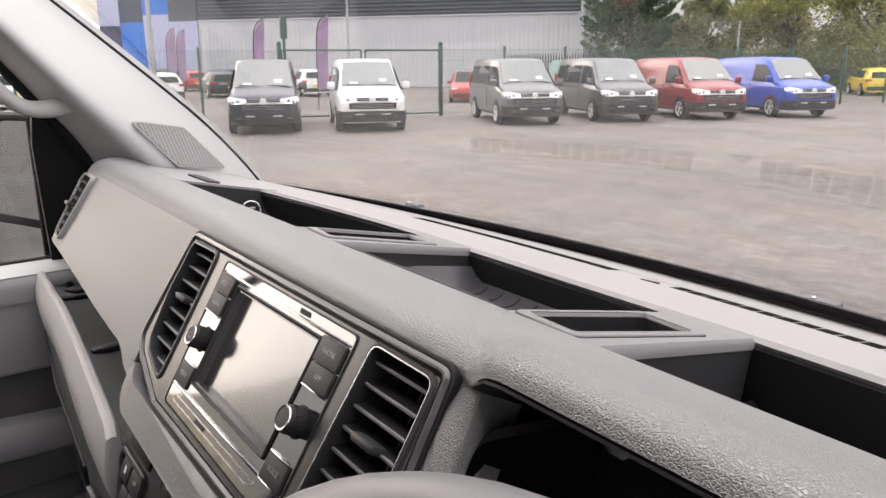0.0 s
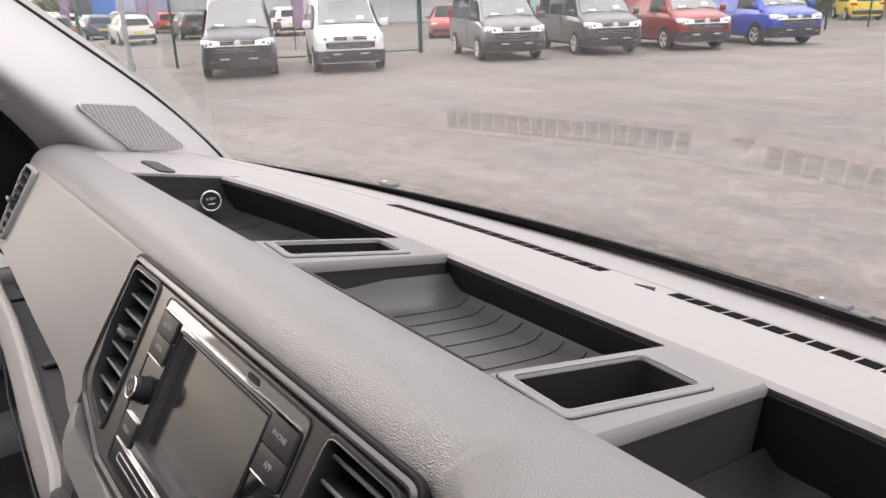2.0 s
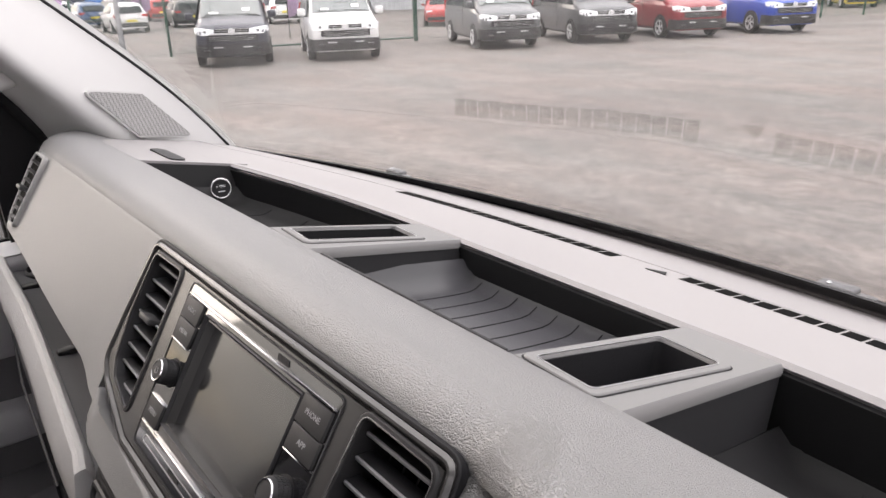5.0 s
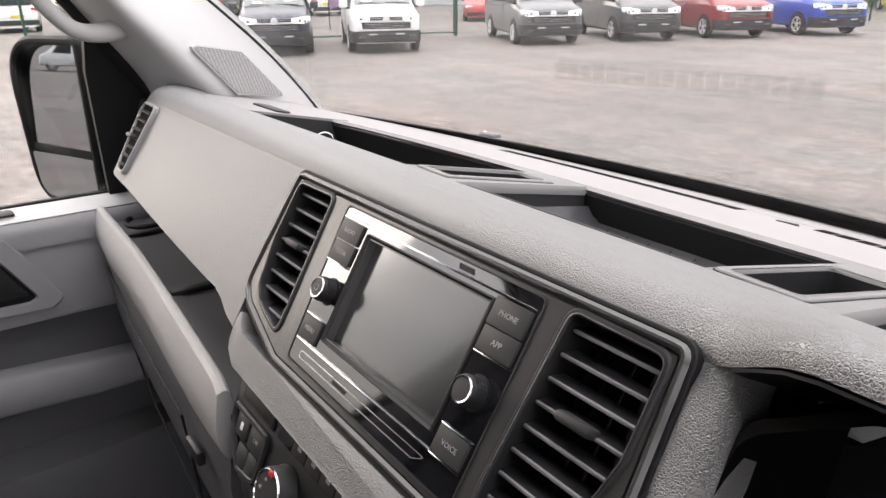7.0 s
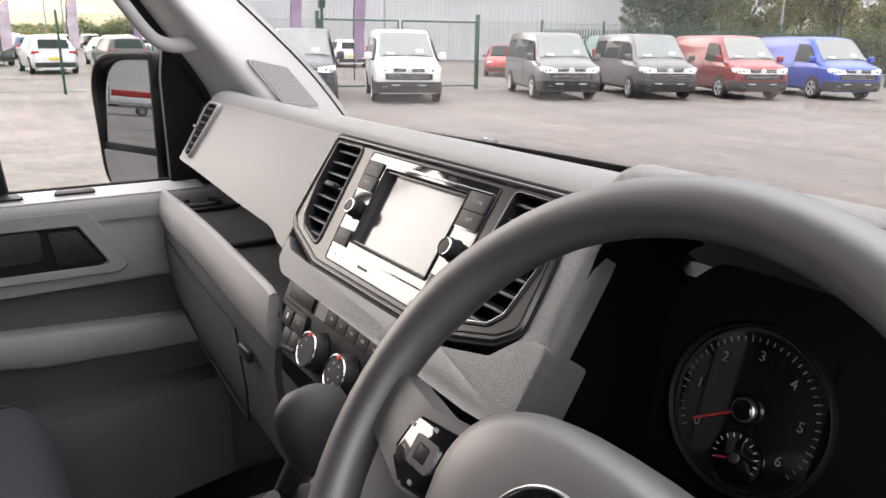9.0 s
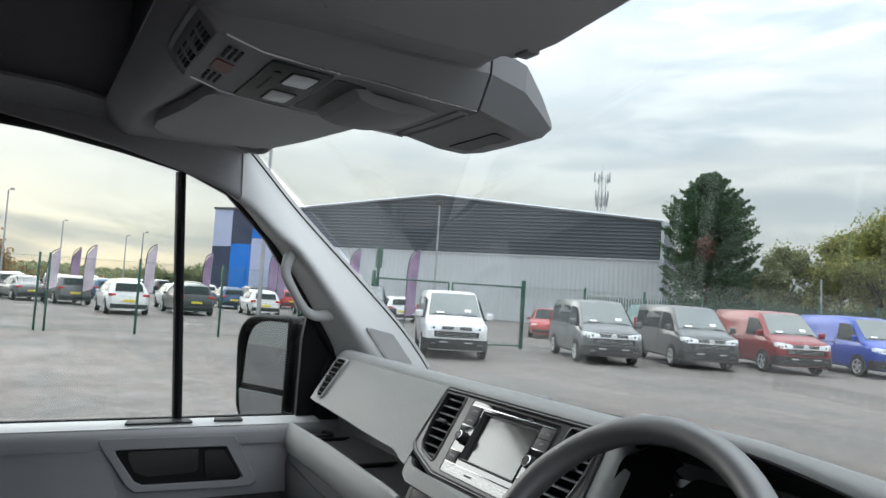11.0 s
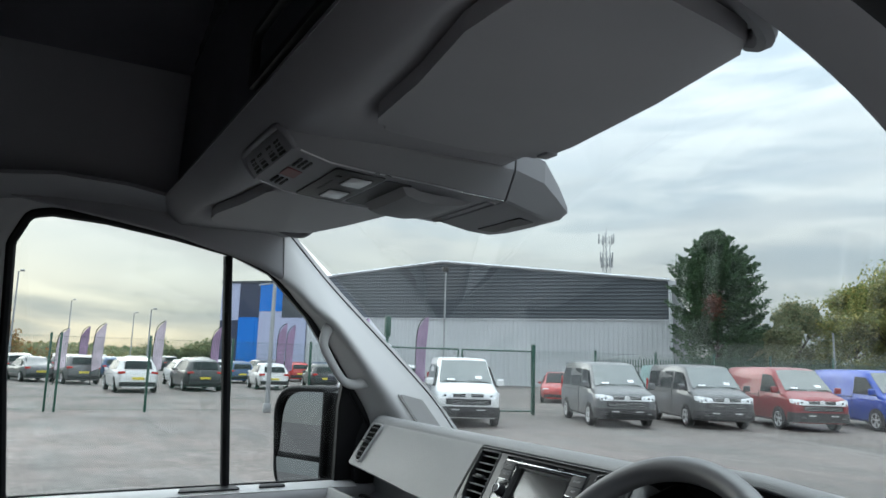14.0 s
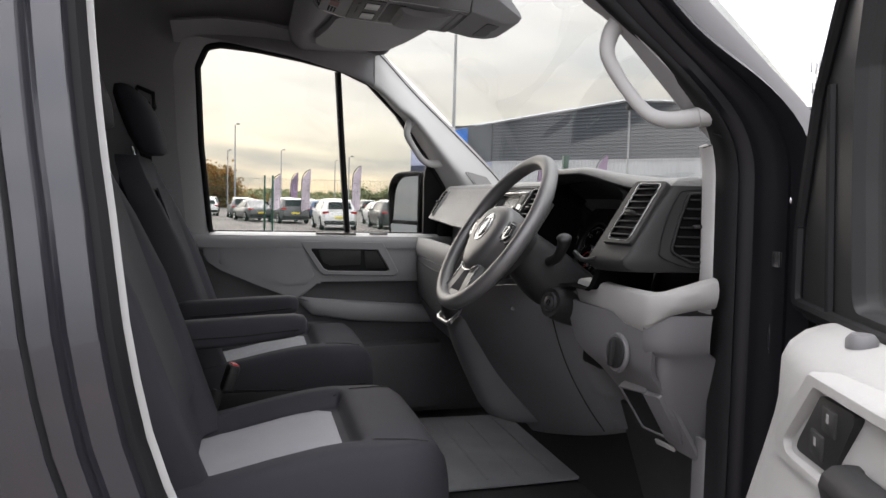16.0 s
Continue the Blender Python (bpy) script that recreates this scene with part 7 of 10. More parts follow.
def build_driver_door():
    al = radians(65)
    d = (math.sin(al), -math.cos(al), 0)
    D = frame_matrix((1.03, 0.2, 0), d, (0, 0, 1))
    e = thing("door_2", (1.03, 0.2, 0.7), "open driver's door with pale grey trim and window switches", "door", kind="structure")
    part("outer_skin", prism(rounded([(-0.02, 0.62), (1.02, 0.62), (1.02, 1.46), (-0.02, 1.46)], 0.03), -0.10, -0.085, D, 0.004), "paint", e)
    part("inner_steel", prism(rounded([(0.0, 0.64), (1.0, 0.64), (1.0, 1.44), (0.0, 1.44)], 0.03), -0.085, 0.0, D, 0.006), "dark", e)
    # trim panel with depth
    rows = []
    for z, h0, u0 in ((1.482, 0.010, 0.155), (1.480, 0.030, 0.15), (1.474, 0.055, 0.16), (1.462, 0.080, 0.18), (1.447, 0.093, 0.195), (1.40, 0.097, 0.205), (1.375, 0.098, 0.195), (1.33, 0.106, 0.185), (1.25, 0.125, 0.178), (1.12, 0.150, 0.17), (1.00, 0.155, 0.17), (0.85, 0.13, 0.17), (0.72, 0.09, 0.17)):
        row = [tuple(D @ Vector((u0, z, 0.0))), tuple(D @ Vector((u0 + 0.002, z, h0 * 0.6))), tuple(D @ Vector((u0 + 0.012, z, h0 * 0.95)))]
        for u in (u0 + 0.03, 0.30, 0.40, 0.5, 0.7, 0.9, 0.97):
            row.append(tuple(D @ Vector((u, z, h0))))
        row.append(tuple(D @ Vector((0.985, z, 0.0))))
        rows.append(row)
    part("trim_panel", slab(rows, 0.01), "lip", e, smooth=60)
    part("pocket_frame", ring(rounded([(0.36, 1.462), (0.72, 1.478), (0.72, 1.368), (0.44, 1.360), (0.27, 1.345), (0.255, 1.368)], 0.02, 4), rounded([(0.385, 1.448), (0.705, 1.462), (0.705, 1.382), (0.45, 1.374), (0.31, 1.362), (0.298, 1.372)], 0.015, 4), 0.06, 0.1065, D, 0.005), "lip", e)
    s = part("switch_panel", prism(rounded([(0.388, 1.444), (0.478, 1.450), (0.428, 1.380), (0.318, 1.370)], 0.006), 0.08, 0.1012, D, 0.001), "dark", e, "black window switch panel")
    for u, v in ((0.418, 1.427), (0.388, 1.396)):
        b = part("window_switch", box((u, v, 0.1010), (0.034, 0.024, 0.006), 0.002, m=D), "button", s)
        part("switch_mark", box((u, v + 0.003, 0.1042), (0.006, 0.008, 0.0006), m=D), "mark_dim", b)
    part("pull_bar", tube([tuple(D @ Vector(p)) for p in ((0.47, 1.385, 0.09), (0.49, 1.392, 0.112), (0.60, 1.400, 0.115), (0.74, 1.405, 0.10))], 0.020, 12), "dark", e, "black pull bar", smooth=60)
    part("lock_pin", lathe([(0.016, 0.0), (0.016, 0.010), (0.011, 0.016)], 20, frame_matrix(tuple(D @ Vector((0.30, 1.476, 0.035))), (1, 0, 0), (0, 1, 0))), "door_trim", e)
    # window frame and glass
    fr = [(-0.05, 1.46), (-0.055, 1.60), (0.0, 1.79), (0.069, 1.90), (0.20, 2.06), (0.42, 2.15), (0.70, 2.18), (0.92, 2.17), (0.955, 2.10), (0.95, 1.80), (0.94, 1.46)]
    op = [(0.180, 1.50), (0.154, 1.66), (0.142, 1.80), (0.165, 1.92), (0.28, 2.02), (0.45, 2.095), (0.70, 2.125), (0.88, 2.115), (0.90, 2.06), (0.895, 1.80), (0.888, 1.50)]
    outer = rounded(fr, 0.04, 4)
    inner = rounded(op, 0.03, 4)
    part("window_frame", ring(outer, inner, -0.042, 0.0, D, 0.012), "dark", e, "black door window frame")
    part("frame_seal", tube([tuple(D @ Vector((x, y, 0.004))) for x, y in offset_poly(outer, 0.02)], 0.010, 8, True), "rubber", e)
    part("divider", tube([tuple(D @ Vector(q)) for q in ((0.105, 1.47, 0.002), (0.085, 1.62, 0.002), (0.064, 1.79, 0.002))], 0.008, 8), "rubber", e, "raised black bead beside the glass")
    g = part("pane", prism(offset_poly(inner, -0.01), -0.030, -0.026, D), "glass", e, "clear side glass")
    g.visible_shadow = False
    for z in (1.02, 1.50):
        h = part("hinge", box((0.0, z, -0.03), (0.09, 0.05, 0.05), 0.008, m=D), "paint", e)
    part("check_strap", box((-0.03, 1.545, -0.01), (0.06, 0.03, 0.012), 0.003, m=D), "satin", e)


def build_door_frame():
    """The driver's door opening: posts, seals and pale trim edges."""
    # rear post, seen edge on in steps
    e = thing("wall_post_rear", (1.0, -0.85, 0.6), "dark grey painted door post behind the driver's door", "door post", kind="structure")
    def curve_y(z):
        return float(np.interp(z, (0.62, 1.0, 1.10, 1.233, 1.30, 1.367, 1.44, 1.51, 1.616, 1.70, 1.795, 1.867, 2.1, 2.3), (-0.55, -0.60, -0.635, -0.689, -0.712, -0.727, -0.740, -0.750, -0.764, -0.777, -0.787, -0.794, -0.806, -0.800))) - 0.002
    def strip(name, mat, prof, label="", z0=0.62, z1=2.30):
        rows = []
        for k in range(25):
            z = z0 + (z1 - z0) * k / 24
            lean = -0.11 * max(0.0, z - 1.45) / 0.75
            rows.append([(x + lean, curve_y(z) + y, z) for x, y in prof])
        part(name, slab(rows, 0.006), mat, e, label, smooth=50)
    strip("pale_edge", "trim_light", [(0.935, 0.012), (0.940, 0.0), (0.938, -0.012)], "pale trim edge")
    strip("seal", "rubber", [(0.945, 0.004), (0.962, 0.008), (0.975, -0.002), (0.975, -0.018)], "black rubber door seal")
    strip("inner_step", "paint", [(0.970, -0.016), (0.985, -0.020), (0.990, -0.050), (1.000, -0.056)])
    strip("outer_step", "paint", [(0.998, -0.054), (1.012, -0.060), (1.016, -0.085), (1.026, -0.090), (1.032, -0.12), (1.033, -0.9)])
    strip("shadow_gap", "rubber", [(1.0155, -0.084), (1.0215, -0.085), (1.0255, -0.0905)])
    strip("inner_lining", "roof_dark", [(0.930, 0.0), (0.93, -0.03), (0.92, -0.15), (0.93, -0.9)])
    for z in (1.36, 1.33, 1.28, 1.24):
        part("clip", box((0.991, curve_y(z) - 0.038, z), (0.004, 0.005, 0.007), 0.001), "dark", e)

    # front post with seal and pale strip
    f = thing("wall_post_front", (0.98, 0.15, 0.6), "dark painted front door post with seals", "door post", kind="structure")
    path = [(0.826, 0.192, 0.72), (0.831, 0.186, 1.10), (0.834, 0.182, 1.40), (0.835, 0.178, 1.62), (0.836, 0.172, 1.705), (0.842, 0.145, 1.765), (0.845, 0.098, 1.818), (0.838, 0.056, 1.862), (0.829, 0.008, 1.903), (0.823, -0.040, 1.943), (0.830, -0.100, 1.982), (0.846, -0.180, 2.018), (0.860, -0.27, 2.042), (0.866, -0.38, 2.058), (0.866, -0.52, 2.078), (0.866, -0.72, 2.09), (0.866, -0.80, 2.06)]
    pts = curve_points(path, 60)
    def run(name, mat, prof, label="", lo=0.0, hi=9.0):
        rows = []
        for i, p in enumerate(pts):
            t = (pts[min(i + 1, 59)] - pts[max(i - 1, 0)]).normalized()
            side = Vector((1, 0, 0))
            fwd = side.cross(t).normalized()
            if fwd.y < 0 and abs(fwd.y) > abs(fwd.z) or (abs(fwd.z) >= abs(fwd.y) and fwd.z < 0):
                fwd = -fwd
            k = 1.0 - 0.35 * smooth01((2.00 - p.z) / 0.15)
            wide = 1.0 - 0.35 * smooth01((2.04 - p.z) / 0.10) + 1.25 * smooth01((1.88 - p.z) / 0.20)
            if lo <= p.z <= hi:
                rows.append([tuple(p + side * (a * wide if a > 0 else a) + fwd * b * k) for a, b in prof])
        part(name, slab(rows, 0.006), mat, f, label, smooth=50)
    run("pale_strip", "trim_light", [(-0.040, 0.020), (-0.040, 0.000), (-0.036, -0.005), (-0.028, -0.007), (-0.006, -0.007), (-0.001, -0.004), (0.001, 0.004)], "pale grey trim strip", 1.247, 1.735)
    part("strip_joint", tube([(0.795, 0.166, 1.724), (0.815, 0.162, 1.724), (0.836, 0.162, 1.726)], 0.0012, 6), "dark", f)
    run("sill_strip", "door_trim", [(-0.040, 0.020), (-0.040, 0.000), (-0.036, -0.005), (-0.028, -0.007), (-0.006, -0.007), (-0.001, -0.004), (0.001, 0.004)], "grey lower trim strip", 0.0, 1.25)
    run("seal", "rubber", [(-0.004, -0.002), (0.010, -0.006), (0.022, -0.002), (0.026, 0.008), (0.024, 0.018), (0.018, 0.022)], "black rubber door seal")
    run("post_face", "post_black", [(0.018, 0.018), (0.030, 0.024), (0.034, 0.042), (0.046, 0.046), (0.052, 0.060), (0.066, 0.066)])
    run("outer_edge", "post_black", [(0.066, 0.066), (0.080, 0.068), (0.088, 0.074), (0.082, 0.084), (0.035, 0.098)])
    # pressings and fixings on the post
    part("pressed_slot", tube([(0.848, 0.232, 1.640), (0.866, 0.230, 1.642), (0.876, 0.229, 1.636), (0.877, 0.229, 1.624), (0.868, 0.230, 1.618), (0.849, 0.232, 1.617)], 0.0022, 8), "post_black", f)
    part("pressed_slot", tube([(0.862, 0.234, 1.478), (0.878, 0.233, 1.477), (0.887, 0.232, 1.484), (0.888, 0.232, 1.494)], 0.0022, 8), "post_black", f)
    part("pressed_ridge", tube([(0.836, 0.222, 1.78), (0.842, 0.228, 1.70), (0.844, 0.230, 1.55), (0.846, 0.234, 1.30), (0.850, 0.238, 1.22), (0.862, 0.240, 1.19)], 0.0040, 8), "post_black", f)
    part("pressed_ridge", tube(curve_points([(0.862, 0.215, 1.765), (0.896, 0.222, 1.70), (0.906, 0.228, 1.62), (0.910, 0.230, 1.57)], 10), 0.0045, 8), "post_black", f)
    part("pressed_bulge", tube(curve_points([(0.926, 0.232, 1.510), (0.928, 0.226, 1.490), (0.932, 0.226, 1.40), (0.935, 0.234, 1.365)], 12), 0.012, 10), "paint", f, "raised pressing in the post", smooth=60)
    part("hinge_block", box((0.944, 0.222, 1.543), (0.020, 0.020, 0.026), 0.003), "satin", f, "small grey hinge block")
    part("bolt", lathe([(0.010, 0), (0.010, 0.006), (0.006, 0.010)], 12, frame_matrix((0.954, 0.228, 1.636), (1, 0, 0), (0, 0, 1))), "satin", f)
    part("bolt", lathe([(0.008, 0), (0.008, 0.006), (0.005, 0.009)], 12, frame_matrix((0.861, 0.236, 1.202), (1, 0, 0), (0, 0, 1))), "satin", f)
    # outside wing and bonnet side
    rows = [[(1.035, y, z), (1.02, y, z + 0.04), (0.93, y + 0.02, z + 0.09)] for y, z in ((0.25, 1.40), (0.5, 1.38), (0.8, 1.30), (1.1, 1.2))]
    solid("wall_wing", slab(rows, 0.01), "paint", "dark grey painted front wing", "wing", "structure")
    solid("wall_wing_side", slab([[(1.035, y, z) for y in (0.26, 0.5, 0.8, 1.1)] for z in (0.45, 0.9, 1.2, 1.40)], 0.01), "paint", "dark grey painted wing side", "wing", "structure")
    # the nose of the vehicle in front of the windscreen
    rows = []
    for k in range(17):
        s = -1 + k / 8
        rows.append([(s * 0.93, 0.735 - 0.21 * s * s, 1.528 + 0.02 * s * s), (s * 0.95, 0.90 - 0.19 * s * s, 1.42), (s * 0.97, 1.12 - 0.17 * s * s, 1.26), (s * 0.98, 1.24 - 0.18 * s * s, 1.10), (s * 0.98, 1.30 - 0.20 * s * s, 0.85), (s * 0.97, 1.30 - 0.20 * s * s, 0.45)])
    solid("wall_nose", slab(rows, 0.01), "paint", "dark grey painted bonnet and nose of the van", "bonnet", "structure")
    solid("wall_wing_west", slab([[(-1.0, y, z - max(0.0, y - 0.3) * 0.22 * (z > 1.0)) for y in (0.26, 0.5, 0.8, 1.02)] for z in (0.45, 0.9, 1.2, 1.40)], 0.01), "paint", "dark grey painted wing on the passenger side", "wing", "structure")
    solid("wall_side_west", slab([[(-1.005, y, z) for y in (-1.85, -0.8, 0.0, 0.26)] for z in (0.45, 0.9, 1.2, 1.44)], 0.01), "paint", "dark grey painted side of the van", "van side", "structure")


# ---------------------------------------------------------------- seats
def build_seat(x0, arm_side, label):
    e = thing("seat", (x0, -0.5, 0.76), label, "seat", "cab seats")
    W = 0.262
    # cushion
    def zc(u, y):
        """Height of the cushion at a place across (u) and along (y)."""
        a = abs(u)
        front = smooth01((y + 0.396) / 0.022)
        bol = 0.034 * smooth01((a - 0.600) / 0.10) * (1 - front)
        lift = 0.012 - 0.062 * smooth01((-0.38 - y) / 0.40) - 0.075 * max(0.0, (y + 0.285) / 0.085) ** 2.2
        edge = -0.10 * max(0.0, (a - 0.84) / 0.16) ** 2.2
        roll = 0.036 * front * (1 - 0.12 * a ** 2)
        return 1.128 + lift + bol + roll + edge
    rows = []
    for y, wk, drop in ((-0.795, 0.90, 0.05), (-0.76, 0.96, 0.0), (-0.65, 1.0, 0.0), (-0.54, 1.0, 0.0), (-0.46, 1.0, 0.0), (-0.42, 1.0, 0.0), (-0.397, 1.0, 0.0), (-0.392, 1.0, 0.0), (-0.387, 1.0, 0.0), (-0.382, 1.0, 0.0), (-0.374, 1.0, 0.0), (-0.35, 1.0, 0.0), (-0.33, 1.0, 0.0), (-0.30, 0.975, 0.0), (-0.265, 0.92, 0.0), (-0.238, 0.84, 0.0), (-0.220, 0.76, 0.006), (-0.211, 0.70, 0.025), (-0.208, 0.67, 0.06)):
        row = [(x0 + (-1 + k / 24) * W * wk, y, zc(-1 + k / 24, y) - drop) for k in range(49)]
        row = [(x0 - W * wk * 0.97, y, min(1.02, row[0][2] - 0.02))] + row + [(x0 + W * wk * 0.97, y, min(1.02, row[-1][2] - 0.02))]
        rows.append(row)
    part("cushion", loft(rows, True), "cloth", e, "black cloth seat cushion", smooth=70)
    # ribbed insert lying in the cushion's hollow
    rows = []
    for j in range(11):
        y = -0.790 + 0.390 * j / 10
        rows.append([(x0 + u * W, y, zc(u, y) + (0.0035 if 0 < j < 10 and abs(u) < 0.56 else -0.001)) for u in [(-0.595 + 0.119 * k) for k in range(11)]])
    part("insert", slab(rows, 0.006), "weave", e, "grey ribbed cloth insert", smooth=70)
    for sx in (-1, 1):
        part("piping", tube([(x0 + sx * W * q, y, zc(q, y) + 0.0005) for q, y in ((0.66, -0.40), (0.70, -0.36), (0.74, -0.30), (0.76, -0.262))], 0.0016, 6), "rubber", e)
    part("base", box((x0, -0.50, 0.96), (0.44, 0.50, 0.12), 0.02), "dark", e, "black plastic seat base")
    part("pedestal", box((x0, -0.50, 0.835), (0.40, 0.44, 0.15), 0.01), "dark", e)
    part("side_valance", box((x0 + 0.255, -0.50, 1.01), (0.02, 0.50, 0.085), 0.009), "dark", e)
    part("seam", tube([(x0 + 0.262, -0.72, 1.06), (x0 + 0.265, -0.45, 1.052), (x0 + 0.25, -0.25, 1.06)], 0.002, 6), "rubber", e)
    # backrest: leaning, with side bolsters
    def back(z):
        return -0.700 - (z - 1.17) * 0.35
    rows = []
    for z, wk, th in ((1.10, 0.86, 0.10), (1.16, 0.93, 0.13), (1.30, 1.0, 0.15), (1.45, 0.98, 0.14), (1.58, 0.93, 0.12), (1.67, 0.86, 0.10), (1.715, 0.76, 0.085), (1.735, 0.60, 0.06)):
        row = []
        for k in range(21):
            u = -1 + 2 * k / 20
            a = abs(u)
            bol = 0.040 * math.exp(-((a - 0.80) / 0.16) ** 2) * smooth01((1.75 - z) / 0.3)
            rnd = -0.06 * max(0.0, (a - 0.9) / 0.1) ** 2
            row.append((x0 + u * W * wk, back(z) - 0.012 + bol + rnd, z))
        for k in range(9):
            u = 1 - 2 * k / 8
            row.append((x0 + u * W * wk * 0.92, back(z) - th + 0.03 * u * u, z - 0.02))
        rows.append(row)
    part("backrest", loft(rows, True), "seat_side", e, "charcoal cloth backrest", smooth=70)
    rows = []
    for j in range(9):
        z = 1.20 + 0.44 * j / 8
        rows.append([(x0 + (-0.135 + 0.27 * k / 6) * (1 - 0.10 * j / 8), back(z) - 0.004 + 0.006 * (abs(k - 3) / 3) ** 2, z) for k in range(7)])
    part("back_insert", slab(rows, 0.006), "cloth", e, smooth=70)
    # headrest on two posts
    rows = []
    for z, w, t0, t1 in ((1.745, 0.085, 0.030, -0.020), (1.755, 0.110, 0.046, -0.030), (1.80, 0.128, 0.056, -0.040), (1.87, 0.130, 0.054, -0.042), (1.92, 0.120, 0.042, -0.040), (1.945, 0.095, 0.020, -0.030), (1.952, 0.06, 0.0, -0.02)):
        yc = back(z) + 0.012
        rows.append([(x0 + w * math.copysign(abs(math.cos(a)) ** 0.6, math.cos(a)), yc + (t0 if math.sin(a) > 0 else -t1) * math.copysign(abs(math.sin(a)) ** 0.7, math.sin(a)), z) for a in [2 * math.pi * k / 28 for k in range(28)]])
    part("headrest", loft(rows, True), "cloth", e, "black headrest", smooth=70)
    for s in (-1, 1):
        part("headrest_post", tube([(x0 + s * 0.06, back(1.70) - 0.03, 1.70), (x0 + s * 0.06, back(1.76) - 0.03, 1.765)], 0.006, 10), "chrome", e)
    # folding armrest
    xa = x0 + arm_side * (W + 0.024)
    rows = []
    for y, z0, z1, w in ((-0.785, 1.262, 1.318, 0.024), (-0.765, 1.256, 1.325, 0.030), (-0.66, 1.262, 1.330, 0.031), (-0.55, 1.274, 1.336, 0.031), (-0.485, 1.284, 1.338, 0.030), (-0.462, 1.292, 1.334, 0.026), (-0.455, 1.302, 1.324, 0.018)):
        c, h = (z0 + z1) / 2, (z1 - z0) / 2
        rows.append([(xa + w * math.copysign(abs(math.cos(a)) ** 0.5, math.cos(a)), y, c + h * math.copysign(abs(math.sin(a)) ** 0.5, math.sin(a))) for a in [2 * math.pi * k / 20 for k in range(20)]])
    part("armrest", loft(rows, True), "cloth", e, "black folding armrest", smooth=70)
    part("armrest_seam", tube([(xa + 0.0315, -0.75, 1.285), (xa + 0.032, -0.6, 1.293), (xa + 0.030, -0.475, 1.305)], 0.0016, 6), "rubber", e)
    part("armrest_pivot", tube([(xa - 0.02, -0.765, 1.29), (xa + (x0 - xa) * 0.25, -0.765, 1.29)], 0.022, 14), "dark", e)


def build_buckle():
    e = thing("belt_buckle", (0.125, -0.63, 1.1), "black seat belt buckle with a red release button", "belt buckle")
    m = frame_matrix((0.122, -0.635, 1.185), (0.95, 0.30, 0), (-0.05, 0.30, 0.95))
    part("case", box((0, 0, 0), (0.042, 0.066, 0.026), 0.007, 3, m), "dark", e)
    part("release_button", box((0, 0.0335, 0.0), (0.030, 0.006, 0.015), 0.002, m=m), "red_mark", e, "red release button")
    part("stem", tube([(0.122, -0.66, 1.155), (0.13, -0.69, 1.08), (0.14, -0.70, 1.0)], 0.014, 10, flat=0.5, up=(1, 0, 0)), "dark", e)


def build_belt():
    e = thing("seat_belt", (-0.90, -0.9, 1.4), "black seat belt hanging on the passenger side pillar", "seat belt")
    rows = [[(-0.865 + dx, y, z) for dx in (-0.0, 0.004)] + [(-0.861, y + 0.045, z), (-0.865, y + 0.045, z)] for dx in (0,) for y, z in ((-0.985, 1.95), (-0.975, 1.6), (-0.97, 1.2), (-0.97, 0.9))]
    part("webbing", loft(rows, True), "rubber", e)
    part("guide_loop", tube([(-0.862, -0.99, 1.90), (-0.855, -0.94, 1.90), (-0.858, -0.925, 1.93), (-0.862, -0.93, 1.98), (-0.865, -0.98, 2.0), (-0.866, -1.0, 1.96)], 0.009, 8, True), "dark", e)


build_passenger_door()
build_mirror()
build_driver_door()
build_door_frame()
build_seat(0.412, -1, "black and grey cloth driver's seat with a folding armrest")
build_seat(-0.505, 1, "black cloth passenger seat with headrest and folding armrest")
build_buckle()
build_belt()


# ---------------------------------------------------------------- outside: materials
def car_paint(name, color, metal=0.2):
    return surface(name, color, 0.34, metal=metal, coat=0.6, vary=0.04, vary_scale=1.0)


M["van_navy"] = car_paint("dark navy van paint", (0.030, 0.032, 0.050))
M["van_white"] = car_paint("white van paint", (0.72, 0.72, 0.72), 0.0)
M["van_grey"] = car_paint("grey van paint", (0.095, 0.098, 0.104))
M["van_charcoal"] = car_paint("charcoal van paint", (0.062, 0.063, 0.068))
M["van_red"] = car_paint("deep red van paint", (0.22, 0.012, 0.018))
M["van_blue"] = car_paint("bright blue van paint", (0.010, 0.055, 0.38))
M["car_black"] = car_paint("black car paint", (0.018, 0.020, 0.022))
M["car_grey"] = car_paint("grey car paint", (0.10, 0.10, 0.105))
M["car_blue"] = car_paint("blue car paint", (0.03, 0.07, 0.16))
M["car_red"] = car_paint("red car paint", (0.38, 0.015, 0.015))
M["car_yellow"] = car_paint("yellow car paint", (0.70, 0.52, 0.02), 0.0)
M["car_teal"] = car_paint("pale teal van paint", (0.25, 0.40, 0.40), 0.0)
M["tint"] = surface("dark vehicle glass", (0.030, 0.036, 0.038), 0.12, vary=0.1, spec=0.09)
M["screen_glass"] = surface("vehicle windscreen glass", (0.13, 0.148, 0.147), 0.05, vary=0.16, vary_scale=3.0, spec=0.7, ior=1.6)
M["tyre"] = surface("tyre rubber", (0.018, 0.018, 0.018), 0.75, vary=0.2, vary_scale=10)
M["alloy"] = surface("alloy wheel", (0.66, 0.66, 0.67), 0.35, metal=0.4, vary=0.1)
M["lamp_clear"] = surface("clear headlamp", (0.80, 0.82, 0.84), 0.12, metal=0.2, vary=0.2, vary_scale=12)
M["lamp_red"] = surface("red tail lamp", (0.42, 0.015, 0.015), 0.15, vary=0.1)
M["bar_yellow"] = surface("yellow bar", (0.75, 0.62, 0.05), 0.4, vary=0.03)
